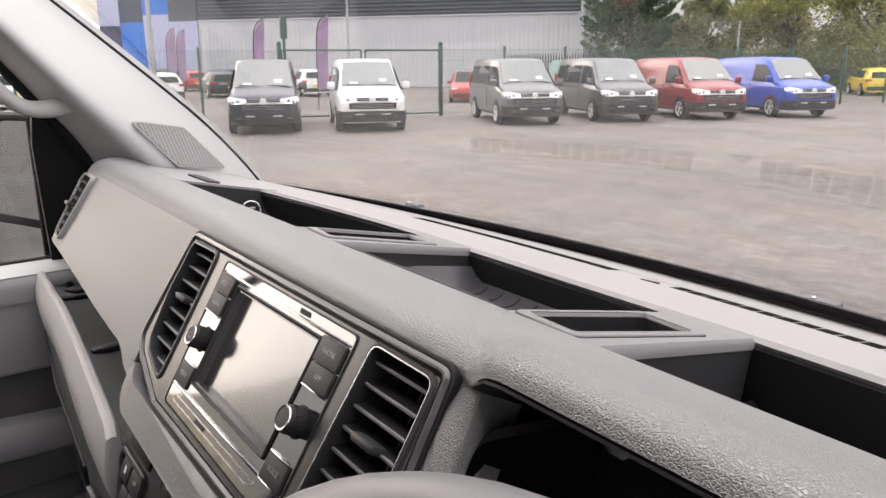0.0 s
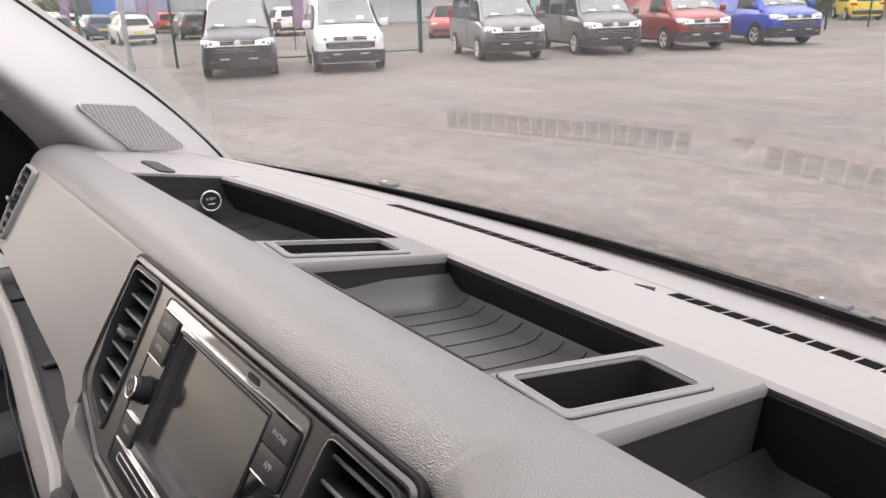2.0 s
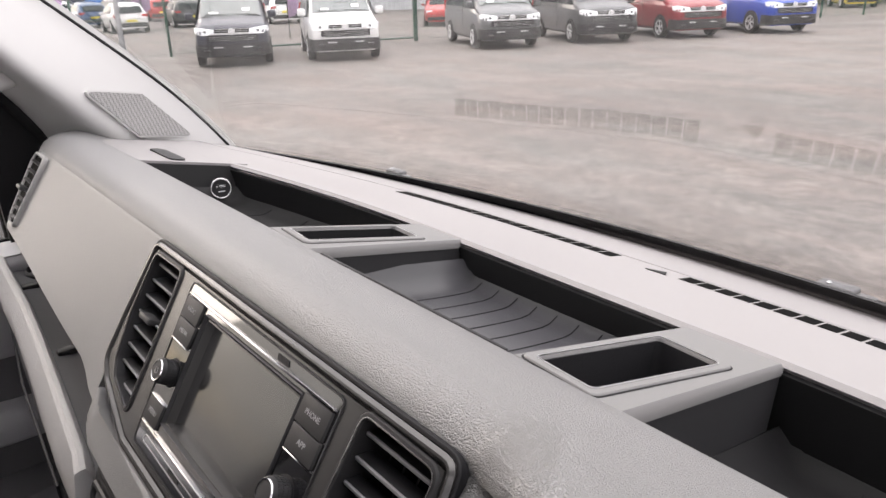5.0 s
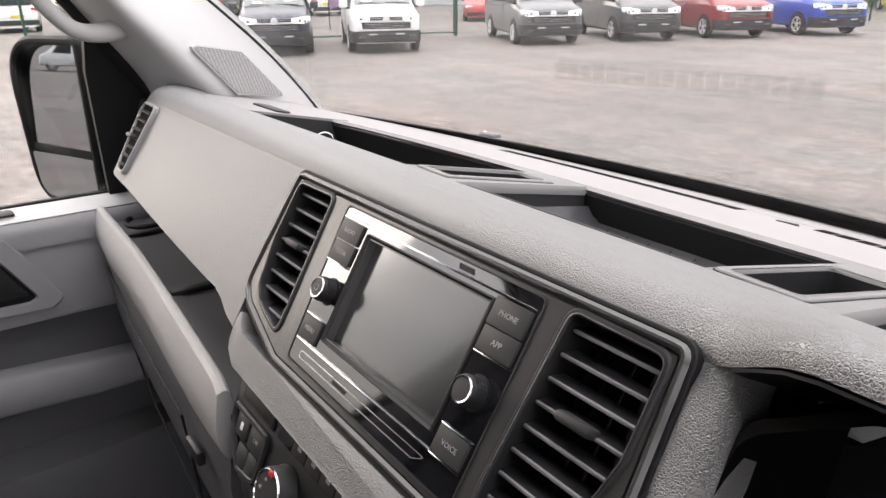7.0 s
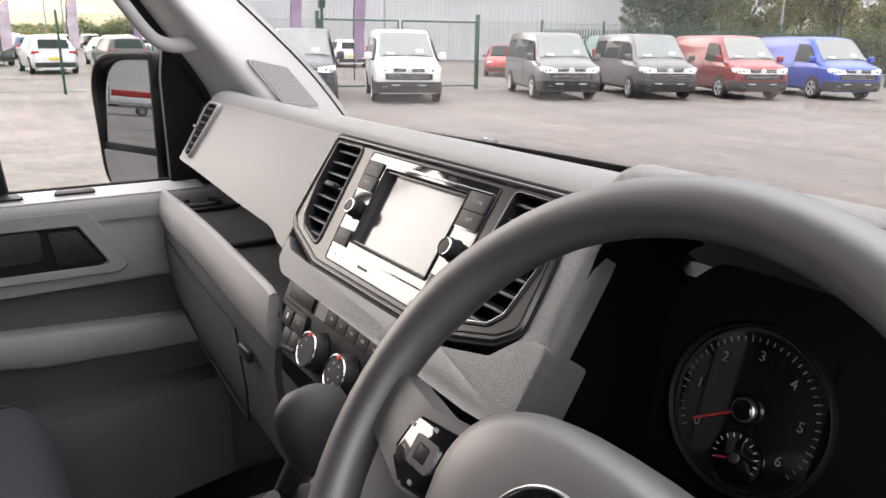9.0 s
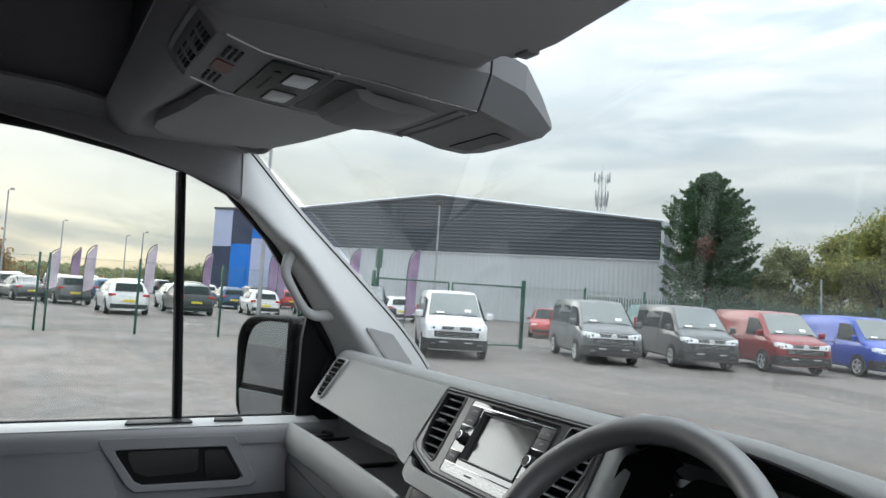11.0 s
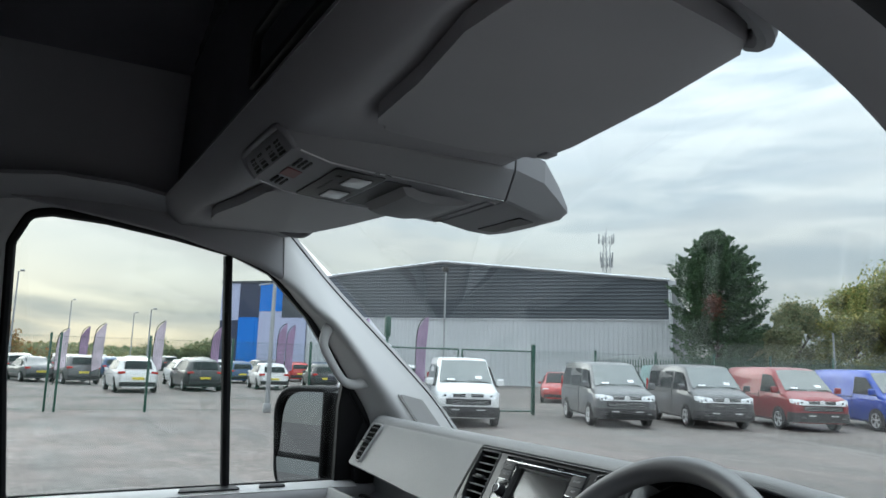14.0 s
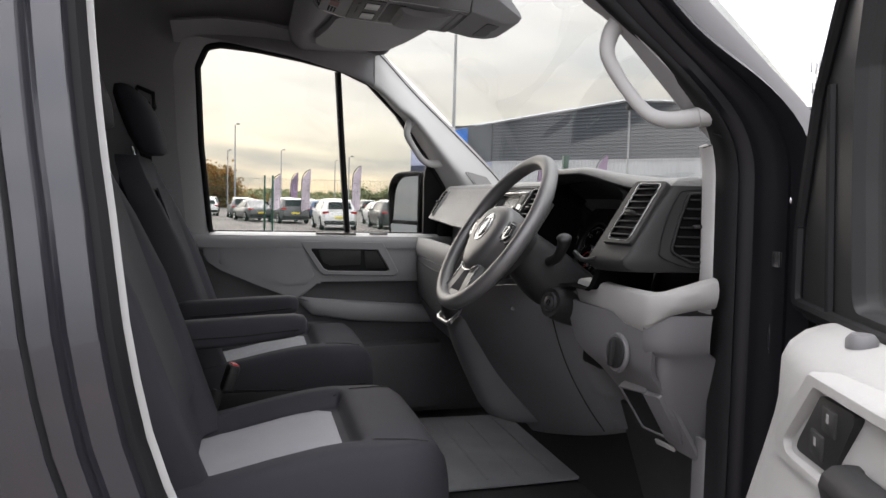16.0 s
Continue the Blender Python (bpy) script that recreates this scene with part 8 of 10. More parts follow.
M["black_trim"] = surface("black bumper plastic", (0.020, 0.020, 0.021), 0.55, grain=0.3, grain_scale=400, vary=0.1)
M["fence_green"] = surface("green coated steel", (0.018, 0.075, 0.050), 0.45, vary=0.15)
M["fence_dark"] = surface("dark green palisade steel", (0.020, 0.060, 0.042), 0.5, vary=0.15)
M["clad_dark"] = surface("anthracite ribbed cladding", (0.075, 0.085, 0.098), 0.5, metal=0.3, vary=0.06, vary_scale=0.3, dirt=(0.11, 0.12, 0.13), dirt_amount=0.3, dirt_scale=0.2)
M["clad_white"] = surface("white ribbed cladding", (0.55, 0.565, 0.59), 0.5, vary=0.04, vary_scale=0.3, dirt=(0.42, 0.43, 0.44), dirt_amount=0.25, dirt_scale=0.25)
M["clad_lilac"] = surface("pale lilac panel", (0.42, 0.45, 0.62), 0.5, vary=0.04)
M["clad_blue"] = surface("bright blue panel", (0.015, 0.17, 0.62), 0.45, vary=0.04)
M["clad_navy"] = surface("dark navy panel", (0.035, 0.045, 0.085), 0.45, vary=0.06)
M["galv"] = surface("galvanised steel", (0.38, 0.39, 0.40), 0.5, metal=0.5, vary=0.1)
M["flag"] = surface("printed feather flag", (0.30, 0.20, 0.32), 0.7, vary=0.25, vary_scale=1.2)
M["flag_pale"] = surface("faded feather flag", (0.55, 0.47, 0.54), 0.7, vary=0.25, vary_scale=1.2)
M["bark"] = surface("tree bark", (0.10, 0.075, 0.055), 0.9, grain=0.6, grain_scale=30, vary=0.3, vary_scale=3)


def leaf_material(name, c0, c1, c2):
    m = bpy.data.materials.new(name)
    m.use_nodes = True
    nt = m.node_tree
    b = nt.nodes["Principled BSDF"]
    g = nt.nodes.new("ShaderNodeNewGeometry")
    r = nt.nodes.new("ShaderNodeValToRGB")
    r.color_ramp.elements[0].color, r.color_ramp.elements[1].color = (*c0, 1), (*c2, 1)
    e = r.color_ramp.elements.new(0.55)
    e.color = (*c1, 1)
    nt.links.new(g.outputs["Random Per Island"], r.inputs["Fac"])
    nt.links.new(r.outputs["Color"], b.inputs["Base Color"])
    b.inputs["Roughness"].default_value = 0.65
    tl = nt.nodes.new("ShaderNodeBsdfTranslucent")
    nt.links.new(r.outputs["Color"], tl.inputs["Color"])
    mx = nt.nodes.new("ShaderNodeMixShader")
    mx.inputs["Fac"].default_value = 0.42
    nt.links.new(b.outputs["BSDF"], mx.inputs[1])
    nt.links.new(tl.outputs["BSDF"], mx.inputs[2])
    nt.links.new(mx.outputs["Shader"], nt.nodes["Material Output"].inputs["Surface"])
    return m


M["leaf_conifer"] = leaf_material("conifer foliage", (0.045, 0.088, 0.042), (0.080, 0.141, 0.067), (0.128, 0.200, 0.093))
M["leaf_brown"] = leaf_material("browned conifer foliage", (0.10, 0.045, 0.025), (0.16, 0.07, 0.04), (0.20, 0.10, 0.06))
M["leaf_green"] = leaf_material("autumn green foliage", (0.169, 0.208, 0.065), (0.273, 0.299, 0.098), (0.468, 0.390, 0.130))
M["leaf_olive"] = leaf_material("olive foliage", (0.162, 0.203, 0.101), (0.243, 0.270, 0.135), (0.365, 0.338, 0.176))
M["leaf_autumn"] = leaf_material("orange autumn foliage", (0.22, 0.11, 0.035), (0.32, 0.17, 0.05), (0.18, 0.18, 0.06))


# ---------------------------------------------------------------- ground
solid("ground", box((0, 0, -0.05), (3000, 3000, 0.1)), "asphalt", "worn grey tarmac of a large car park", "ground", "structure")


# ---------------------------------------------------------------- vehicles
def body_section(x, zb, zt, w, wt, belt):
    """One cross-section of a vehicle body, left half then right half."""
    b = min(belt, zt - 0.04)
    half = [(0.0, zb), (w * 0.86, zb), (w * 0.97, zb + 0.08), (w, zb + (b - zb) * 0.45), (w * 0.995, b - 0.03), (w * 0.975, b + 0.01), (w + (wt - w) * 0.55, b + (zt - b) * 0.55), (wt, zt - min(0.07, (zt - b) * 0.25)), (wt * 0.93, zt - 0.018), (wt * 0.6, zt), (0.0, zt + 0.008)]
    return [(x, y, z) for y, z in half] + [(x, -y, z) for y, z in half[-2:0:-1]]


def wheel_parts(e, x, y, r, side):
    m = frame_matrix((x, y, r), (1, 0, 0), (0, 0, 1)) if side < 0 else frame_matrix((x, y, r), (-1, 0, 0), (0, 0, 1))
    w = part("wheel", lathe([(r * 0.62, -0.10), (r * 0.93, -0.10), (r, -0.07), (r, 0.07), (r * 0.95, 0.098), (r * 0.70, 0.10), (r * 0.67, 0.085), (r * 0.66, 0.03)], 32, m), "tyre", e, "black tyre on a bright alloy wheel")
    part("rim", lathe([(r * 0.655, 0.02), (r * 0.655, 0.034), (r * 0.2, 0.036)], 28, m), "black_trim", w)
    for k in range(5):
        for da in (-0.16, 0.16):
            mm = m @ Matrix.Rotation(2 * math.pi * k / 5 + da + 0.3, 4, "Z")
            part("spoke", box((r * 0.36, 0, 0.070), (r * 0.56, r * 0.085, 0.03), 0.006, m=mm), "alloy", w)
    part("rim_lip", lathe([(r * 0.62, 0.07), (r * 0.69, 0.085), (r * 0.69, 0.103), (r * 0.63, 0.100)], 28, m, False), "alloy", w)
    part("hub", lathe([(r * 0.17, 0.05), (r * 0.17, 0.088), (r * 0.11, 0.093)], 16, m), "alloy", w)


def quad_panel(pts, thick=0.006):
    bm = bmesh.new()
    bm.faces.new([bm.verts.new(p) for p in pts])
    return thicken(bm, thick)


def arch(e, x, r, w):
    """A dark wheel arch on both sides."""
    for s in (-1, 1):
        m = frame_matrix((x, s * (w - 0.06), r), (1, 0, 0), (0, 0, 1)) if s < 0 else frame_matrix((x, s * (w - 0.06), r), (-1, 0, 0), (0, 0, 1))
        pts = [(math.cos(a) * r * 1.17, math.sin(a) * r * 1.17) for a in [math.pi * k / 14 - 0.12 * 0 for k in range(15)]] + [(-r * 1.17, -r * 0.3), (r * 1.17, -r * 0.3)]
        part("wheel_arch", prism(pts, -0.08, 0.068, m), "tyre", e)


def build_van(name, label, paint, rear_glass=True, scale=1.0):
    """A mid-size panel van; the origin is under the middle of the front axle, x forward."""
    e = thing(name, (0, 0, 0), label, "van", "parked vans")
    st = [(0.915, 0.36, 0.66, 0.66, 0.62, 0.60), (0.908, 0.30, 0.82, 0.76, 0.70, 0.70), (0.885, 0.27, 0.93, 0.83, 0.76, 0.82), (0.84, 0.26, 1.01, 0.875, 0.79, 0.90), (0.70, 0.26, 1.075, 0.915, 0.81, 0.95), (0.45, 0.26, 1.15, 0.938, 0.81, 0.99), (0.14, 0.26, 1.245, 0.950, 0.80, 1.02), (-0.10, 0.26, 1.46, 0.952, 0.775, 1.03), (-0.36, 0.26, 1.69, 0.952, 0.750, 1.03), (-0.60, 0.26, 1.88, 0.952, 0.735, 1.03), (-0.80, 0.26, 1.948, 0.952, 0.755, 1.03), (-1.2, 0.26, 1.985, 0.952, 0.775, 1.03), (-2.5, 0.26, 1.985, 0.952, 0.78, 1.03), (-3.7, 0.26, 1.968, 0.945, 0.77, 1.03), (-3.93, 0.28, 1.91, 0.925, 0.75, 1.03), (-3.99, 0.32, 1.76, 0.90, 0.72, 1.03)]
    part("body", loft([body_section(*s) for s in st], True), paint, e, smooth=45)
    # glazing
    part("windscreen", quad_panel([(0.160, -0.785, 1.248), (0.190, 0.0, 1.240), (0.160, 0.785, 1.248), (-0.590, 0.680, 1.888), (-0.565, 0.0, 1.905), (-0.590, -0.680, 1.888)], 0.012), "screen_glass", e, "windscreen with papers behind it")
    def sy(z):
        return 0.948 - (z - 1.02) * 0.205 + 0.006
    for s in (-1, 1):
        part("door_window", quad_panel([(x, s * sy(z), z) for x, z in ((-0.02, 1.19), (-0.40, 1.53), (-0.62, 1.72), (-1.22, 1.745), (-1.20, 1.17), (-0.2, 1.16))], 0.01), "tint", e)
        if rear_glass:
            part("side_window", quad_panel([(x, s * sy(z), z) for x, z in ((-1.34, 1.18), (-1.34, 1.75), (-2.55, 1.75), (-2.55, 1.18))], 0.01), "tint", e)
            part("side_window", quad_panel([(x, s * sy(z), z) for x, z in ((-2.66, 1.18), (-2.66, 1.75), (-3.72, 1.73), (-3.72, 1.18))], 0.01), "tint", e)
        part("door_line", box((-1.27, s * 0.951, 0.82), (0.012, 0.012, 0.75)), "black_trim", e)
        part("slide_rail", box((-2.4, s * 0.953, 1.06), (2.3, 0.012, 0.02)), "black_trim", e)
        mi = part("door_mirror", box((0.0, s * 1.065, 1.26), (0.11, 0.22, 0.20), 0.045, 3), paint, e)
        part("mirror_foot", box((0.0, s * 0.95, 1.16), (0.07, 0.10, 0.05), 0.01), "black_trim", mi)
        # headlamps wrap round the corner
        rows = []
        for y, x0, z0, x1, z1 in ((0.43, 0.915, 0.850, 0.886, 0.945), (0.60, 0.912, 0.825, 0.872, 0.972), (0.74, 0.902, 0.825, 0.855, 0.995), (0.83, 0.875, 0.835, 0.822, 1.005), (0.895, 0.800, 0.855, 0.750, 1.005), (0.935, 0.680, 0.885, 0.640, 0.990)):
            rows.append([(x0, s * y, z0), ((x0 + x1) / 2 + 0.012, s * y, (z0 + z1) / 2), (x1, s * y, z1), (x1 - 0.05, s * y * 0.95, z1), (x0 - 0.06, s * y * 0.95, z0)])
        hl = part("headlamp", loft(rows, True), "lamp_clear", e, "clear headlamp", smooth=50)
        part("lamp_core", box((0.902, s * 0.66, 0.895), (0.03, 0.07, 0.055), 0.012), "black_trim", hl)
        part("lamp_line", tube([(0.925, s * 0.44, 0.846), (0.922, s * 0.60, 0.822), (0.912, s * 0.74, 0.822), (0.884, s * 0.83, 0.832)], 0.010, 6), "chrome", hl)
        part("fog_lamp", box((0.925, s * 0.66, 0.44), (0.06, 0.17, 0.07), 0.015), "gloss_black", e)
        part("tail_lamp", box((-3.965, s * 0.885, 1.25), (0.06, 0.07, 0.42), 0.015), "lamp_red", e)
    # two grilles with bright slats, badge, bumper
    part("grille", loft([[(0.921, y, 0.838), (0.915, y, 0.880), (0.893, y, 0.950), (0.85, y, 0.950), (0.85, y, 0.838)] for y in (-0.44, -0.2, 0.0, 0.2, 0.44)], True), "rubber", e)
    for z, x, w in ((0.905, 0.911, 0.84), (0.948, 0.897, 0.82)):
        part("grille_slat", box((x, 0, z), (0.012, w, 0.008), 0.003), "alloy", e)
    part("grille_bar", box((0.924, 0, 0.836), (0.022, 1.14, 0.044), 0.008), "alloy", e, "bright bar across the nose")
    mb = frame_matrix((0.920, 0, 0.890), (0, 1, 0), (0, 0, 1))
    part("badge", lathe([(0.088, -0.02), (0.088, 0.010), (0.076, 0.014)], 24, mb), "alloy", e, "bright round badge")
    part("lower_grille", loft([[(0.928, y, 0.630 + 0.10 * max(0.0, abs(y) - 0.4)), (0.930, y, 0.70), (0.926, y, 0.800), (0.86, y, 0.800), (0.86, y, 0.630 + 0.10 * max(0.0, abs(y) - 0.4))] for y in (-0.66, -0.4, 0.0, 0.4, 0.66)], True), "rubber", e)
    for z in (0.675, 0.718, 0.760):
        part("grille_slat", box((0.930, 0, z), (0.010, 1.18, 0.006), 0.002), "alloy", e)
    part("bumper", loft([[(x - 0.015, y, 0.30), (x, y, 0.42), (x - 0.010, y, 0.585), (x - 0.09, y, 0.60), (x - 0.12, y, 0.28)] for y, x in ((-0.955, 0.62), (-0.93, 0.80), (-0.84, 0.905), (-0.69, 0.945), (-0.3, 0.955), (0.3, 0.955), (0.69, 0.945), (0.84, 0.905), (0.93, 0.80), (0.955, 0.62))], True), "black_trim", e, "black lower bumper")
    for s in (-1, 1):
        part("wiper", tube([(0.155, s * 0.36 + 0.30, 1.272), (0.135, s * 0.36 - 0.28, 1.292)], 0.011, 6), "black_trim", e)
    part("intake_frame", join(box((0.936, 0, 0.622), (0.02, 1.30, 0.030), 0.006), box((0.934, -0.70, 0.70), (0.03, 0.11, 0.17), 0.012), box((0.934, 0.70, 0.70), (0.03, 0.11, 0.17), 0.012)), paint, e, "painted frame round the lower intake")
    for s in (-1, 1):
        part("bumper_strip", box((0.957, s * 0.36, 0.505), (0.012, 0.24, 0.030), 0.006), "alloy", e, "pale bumper strip")
    part("registration_plate", box((0.960, 0, 0.47), (0.010, 0.46, 0.105), 0.004), "black_trim", e)
    part("roof_aerial", tube([(-0.75, 0.0, 1.955), (-0.86, 0.0, 2.10)], 0.008, 6), "black_trim", e)
    part("paper", quad_panel([(0.10, -0.55, 1.305), (0.10, -0.32, 1.305), (0.045, -0.32, 1.352), (0.045, -0.55, 1.352)], 0.004), "white_primer", e, "white paper behind the windscreen")
    part("paper", quad_panel([(0.042, 0.30, 1.362), (0.042, 0.50, 1.362), (-0.048, 0.50, 1.442), (-0.048, 0.30, 1.442)], 0.004), "white_primer", e, "white paper behind the windscreen")
    for x in (0.0, -3.0):
        arch(e, x, 0.34, 0.95)
        for s in (-1, 1):
            wheel_parts(e, x, s * 0.880, 0.34, s)
    return e


def build_car(name, label, paint, kind="hatch", length=4.2, height=1.5, width=1.78, group="parked cars"):
    """A car; the origin is under its middle, x forward."""
    e = thing(name, (0, 0, 0), label, "car", group)
    L, H, w = length / 2, height, width / 2
    belt = H * 0.60
    if kind == "suv":
        top = [(L, 0.60), (L - 0.08, 0.80), (L - 0.5, 0.93), (L - 1.15, belt + 0.08), (L - 1.95, H - 0.05), (L - 2.5, H), (-L + 0.7, H - 0.04), (-L + 0.32, H - 0.16), (-L + 0.14, belt + 0.06), (-L + 0.04, belt - 0.08), (-L, 0.55)]
    elif kind == "saloon":
        top = [(L, 0.55), (L - 0.1, 0.72), (L - 0.6, 0.84), (L - 1.3, belt + 0.04), (L - 2.1, H - 0.03), (L - 2.7, H), (-L + 1.5, H - 0.08), (-L + 0.75, belt + 0.10), (-L + 0.15, belt + 0.04), (-L + 0.03, belt - 0.1), (-L, 0.5)]
    else:
        top = [(L, 0.55), (L - 0.08, 0.72), (L - 0.45, 0.85), (L - 1.0, belt + 0.05), (L - 1.75, H - 0.05), (L - 2.2, H), (-L + 0.55, H - 0.06), (-L + 0.28, H - 0.20), (-L + 0.10, belt + 0.02), (-L + 0.03, belt - 0.12), (-L, 0.5)]
    secs = []
    for x, zt in top:
        k = min(1.0, 0.80 + 0.20 * min(1.0, (L - abs(x)) / 0.35))
        wt = w * (0.70 if zt > belt + 0.25 else 0.82) * k
        secs.append(body_section(x, 0.22, zt, w * k, wt, belt))
    part("body", loft(secs, True), paint, e, smooth=45)
    def sy(z):
        return w * 0.975 - (z - belt) * (w * 0.28) / (H - belt) + 0.012
    front, back = top[3], top[8]
    part("windscreen", quad_panel([(top[3][0] - 0.02, -w * 0.72, top[3][1] + 0.02), (top[3][0] - 0.02, w * 0.72, top[3][1] + 0.02), (top[4][0] + 0.06, w * 0.62, top[4][1] - 0.02), (top[4][0] + 0.06, -w * 0.62, top[4][1] - 0.02)], 0.02), "tint", e)
    r0, r1 = (top[7], top[6])
    if kind == "saloon":
        q = [(top[7][0] + 0.02, top[7][1] + 0.0), (top[6][0] - 0.02, top[6][1] - 0.02)]
    else:
        q = [(top[8][0] - 0.005, top[8][1] + 0.06), (top[7][0] - 0.02, top[7][1] - 0.02)]
    part("rear_window", quad_panel([(q[0][0], -w * 0.66, q[0][1]), (q[1][0], -w * 0.60, q[1][1]), (q[1][0], w * 0.60, q[1][1]), (q[0][0], w * 0.66, q[0][1])], 0.02), "tint", e)
    for s in (-1, 1):
        xs0, xs1 = top[4][0] + 0.35, (-L + 0.65 if kind != "saloon" else -L + 1.05)
        part("side_window", quad_panel([(xs0 + 0.25, s * sy(belt + 0.05), belt + 0.05), (xs0 - 0.35, s * sy(H - 0.14), H - 0.14), (xs1 + 0.15, s * sy(H - 0.16), H - 0.16), (xs1, s * sy(belt + 0.06), belt + 0.06)], 0.01), "tint", e)
        part("tail_lamp", box((-L + 0.10, s * w * 0.78, belt - 0.06), (0.12, w * 0.34, 0.13), 0.03), "lamp_red", e)
        part("headlamp", box((L - 0.17, s * w * 0.72, 0.66), (0.22, w * 0.36, 0.12), 0.04), "lamp_clear", e)
        part("door_mirror", box((top[3][0] - 0.35, s * (w + 0.06), belt + 0.06), (0.12, 0.16, 0.12), 0.03), paint, e)
    part("rear_bumper", box((-L + 0.07, 0, 0.40), (0.20, w * 1.72, 0.22), 0.05), "black_trim", e)
    part("front_bumper", box((L - 0.08, 0, 0.36), (0.18, w * 1.66, 0.20), 0.05), "black_trim", e)
    part("rear_bar", box((-L - 0.02, 0, 0.66 if kind == "suv" else 0.60), (0.02, 0.52, 0.11), 0.003), "bar_yellow", e, "yellow bar")
    r = 0.34 if kind == "suv" else 0.31
    for x in (L - 0.82, -L + 0.78):
        arch(e, x, r, w)
        for s in (-1, 1):
            wheel_parts(e, x, s * (w - 0.070), r, s)
    return e


def build_truck():
    """A small white dropside truck with a red load; x forward."""
    e = thing("dropside_truck", (0, 0, 0), "white dropside truck with a red load on its bed", "truck")
    st = [(2.75, 0.42, 0.85, 0.80, 0.75, 0.75), (2.70, 0.36, 1.05, 0.92, 0.86, 0.95), (2.30, 0.36, 1.22, 0.98, 0.88, 1.10), (1.95, 0.36, 1.60, 0.99, 0.84, 1.15), (1.45, 0.36, 2.20, 0.99, 0.80, 1.15), (1.20, 0.36, 2.32, 0.99, 0.82, 1.15), (0.55, 0.36, 2.32, 0.99, 0.84, 1.15), (0.50, 0.40, 2.20, 0.97, 0.82, 1.15)]
    part("cab", loft([body_section(*q) for q in st], True), "van_white", e, smooth=45)
    for sd in (-1, 1):
        part("door_window", quad_panel([(x, sd * (0.985 - (z - 1.15) * 0.13), z) for x, z in ((1.95, 1.22), (1.45, 1.95), (0.80, 2.0), (0.80, 1.22))], 0.02), "tint", e)
        part("side_board", box((-1.30, sd * 1.00, 1.10), (3.40, 0.04, 0.40), 0.01), "van_white", e)
        part("side_bar", box((-1.30, sd * 0.85, 0.62), (2.2, 0.03, 0.10), 0.01), "galv", e)
        for x in (2.0, -1.75):
            wheel_parts(e, x, sd * 0.86, 0.36, sd)
    part("windscreen", quad_panel([(2.02, -0.82, 1.55), (2.02, 0.82, 1.55), (1.50, 0.74, 2.15), (1.50, -0.74, 2.15)], 0.03), "tint", e)
    part("bed", box((-1.30, 0, 0.86), (3.45, 2.0, 0.12), 0.01), "galv", e)
    part("tail_board", box((-3.02, 0, 1.10), (0.04, 2.0, 0.40), 0.01), "van_white", e)
    part("head_board", box((0.42, 0, 1.45), (0.05, 2.0, 1.1), 0.01), "galv", e)
    part("chassis", box((-0.4, 0, 0.62), (5.4, 0.8, 0.18), 0.02), "black_trim", e)
    part("load", box((-1.30, 0, 1.45), (3.1, 1.75, 0.62), 0.08, 3), "car_red", e, "red covered load")
    return e


def place(ob, x, y, heading):
    ob.matrix_basis = pose(x, y, 0, 0, 0, heading)


place(build_van("van", "dark navy panel van parked nose out by the fence", "van_navy"), -18.85, 8.05, -25)
place(build_van("van", "white panel van with black lower bumper by the fence", "van_white"), -17.55, 10.65, -25)
place(build_van("van", "mid-grey panel van with dark side windows", "van_grey"), -16.30, 15.55, -26)
place(build_van("van", "charcoal grey panel van with dark side windows", "van_charcoal"), -15.15, 18.60, -27)
place(build_van("van", "deep red panel van with plain sides", "van_red", False), -13.85, 21.40, -26)
place(build_van("van", "bright blue panel van with plain sides", "van_blue", False), -12.50, 24.50, -26)

place(build_car("car", "white sports utility car seen from behind", "van_white", "suv", 4.4, 1.62, 1.84), -37.2, 3.6, 183)
place(build_car("car", "black sports utility car seen from behind", "car_black", "suv", 4.5, 1.64, 1.86), -39.0, 7.0, 182)
place(build_car("car", "grey sports utility car beyond the fence", "car_grey", "suv", 4.5, 1.64, 1.86), -46.2, 1.6, 190)
place(build_car("car", "dark grey saloon car beyond the fence", "car_grey", "saloon", 4.6, 1.44, 1.80), -49.0, -0.6, 194)
place(build_car("car", "dark blue hatchback seen from behind", "car_blue", "hatch", 4.0, 1.48, 1.75), -49.8, 11.8, 178)
place(build_car("car", "white hatchback with black glass", "van_white", "hatch", 4.0, 1.48, 1.75), -40.8, 11.4, 175)
place(build_car("car", "white hatchback parked behind the black car", "van_white", "hatch", 4.1, 1.5, 1.76), -44.8, 7.4, 181)
place(build_car("car", "red hatchback far behind the fence", "car_red", "hatch", 4.0, 1.48, 1.75), -54.5, 17.5, 175)
place(build_car("car", "black hatchback seen from behind", "car_black", "hatch", 4.1, 1.5, 1.76), -43.0, 15.4, 171)
place(build_car("car", "white hatchback beyond the gate", "van_white", "suv", 4.2, 1.58, 1.8), -40.2, 20.0, 165)
place(build_car("car", "red hatchback beside the grey van", "car_red", "hatch", 4.0, 1.48, 1.75), -28.5, 22.9, -38)
place(build_car("car", "white hatchback behind the red one", "van_white", "hatch", 4.0, 1.48, 1.75), -30.6, 25.4, -36)
place(build_car("car", "red coupe parked in front of the building", "car_red", "saloon", 4.4, 1.36, 1.82), -60.5, 45.5, 50)
place(build_car("car", "white car in front of the building", "van_white", "hatch", 4.2, 1.5, 1.78), -62.0, 42.0, 60)
place(build_car("car", "bright yellow hatchback beyond the fence", "car_yellow", "hatch", 3.7, 1.47, 1.70), -18.2, 43.2, 130)
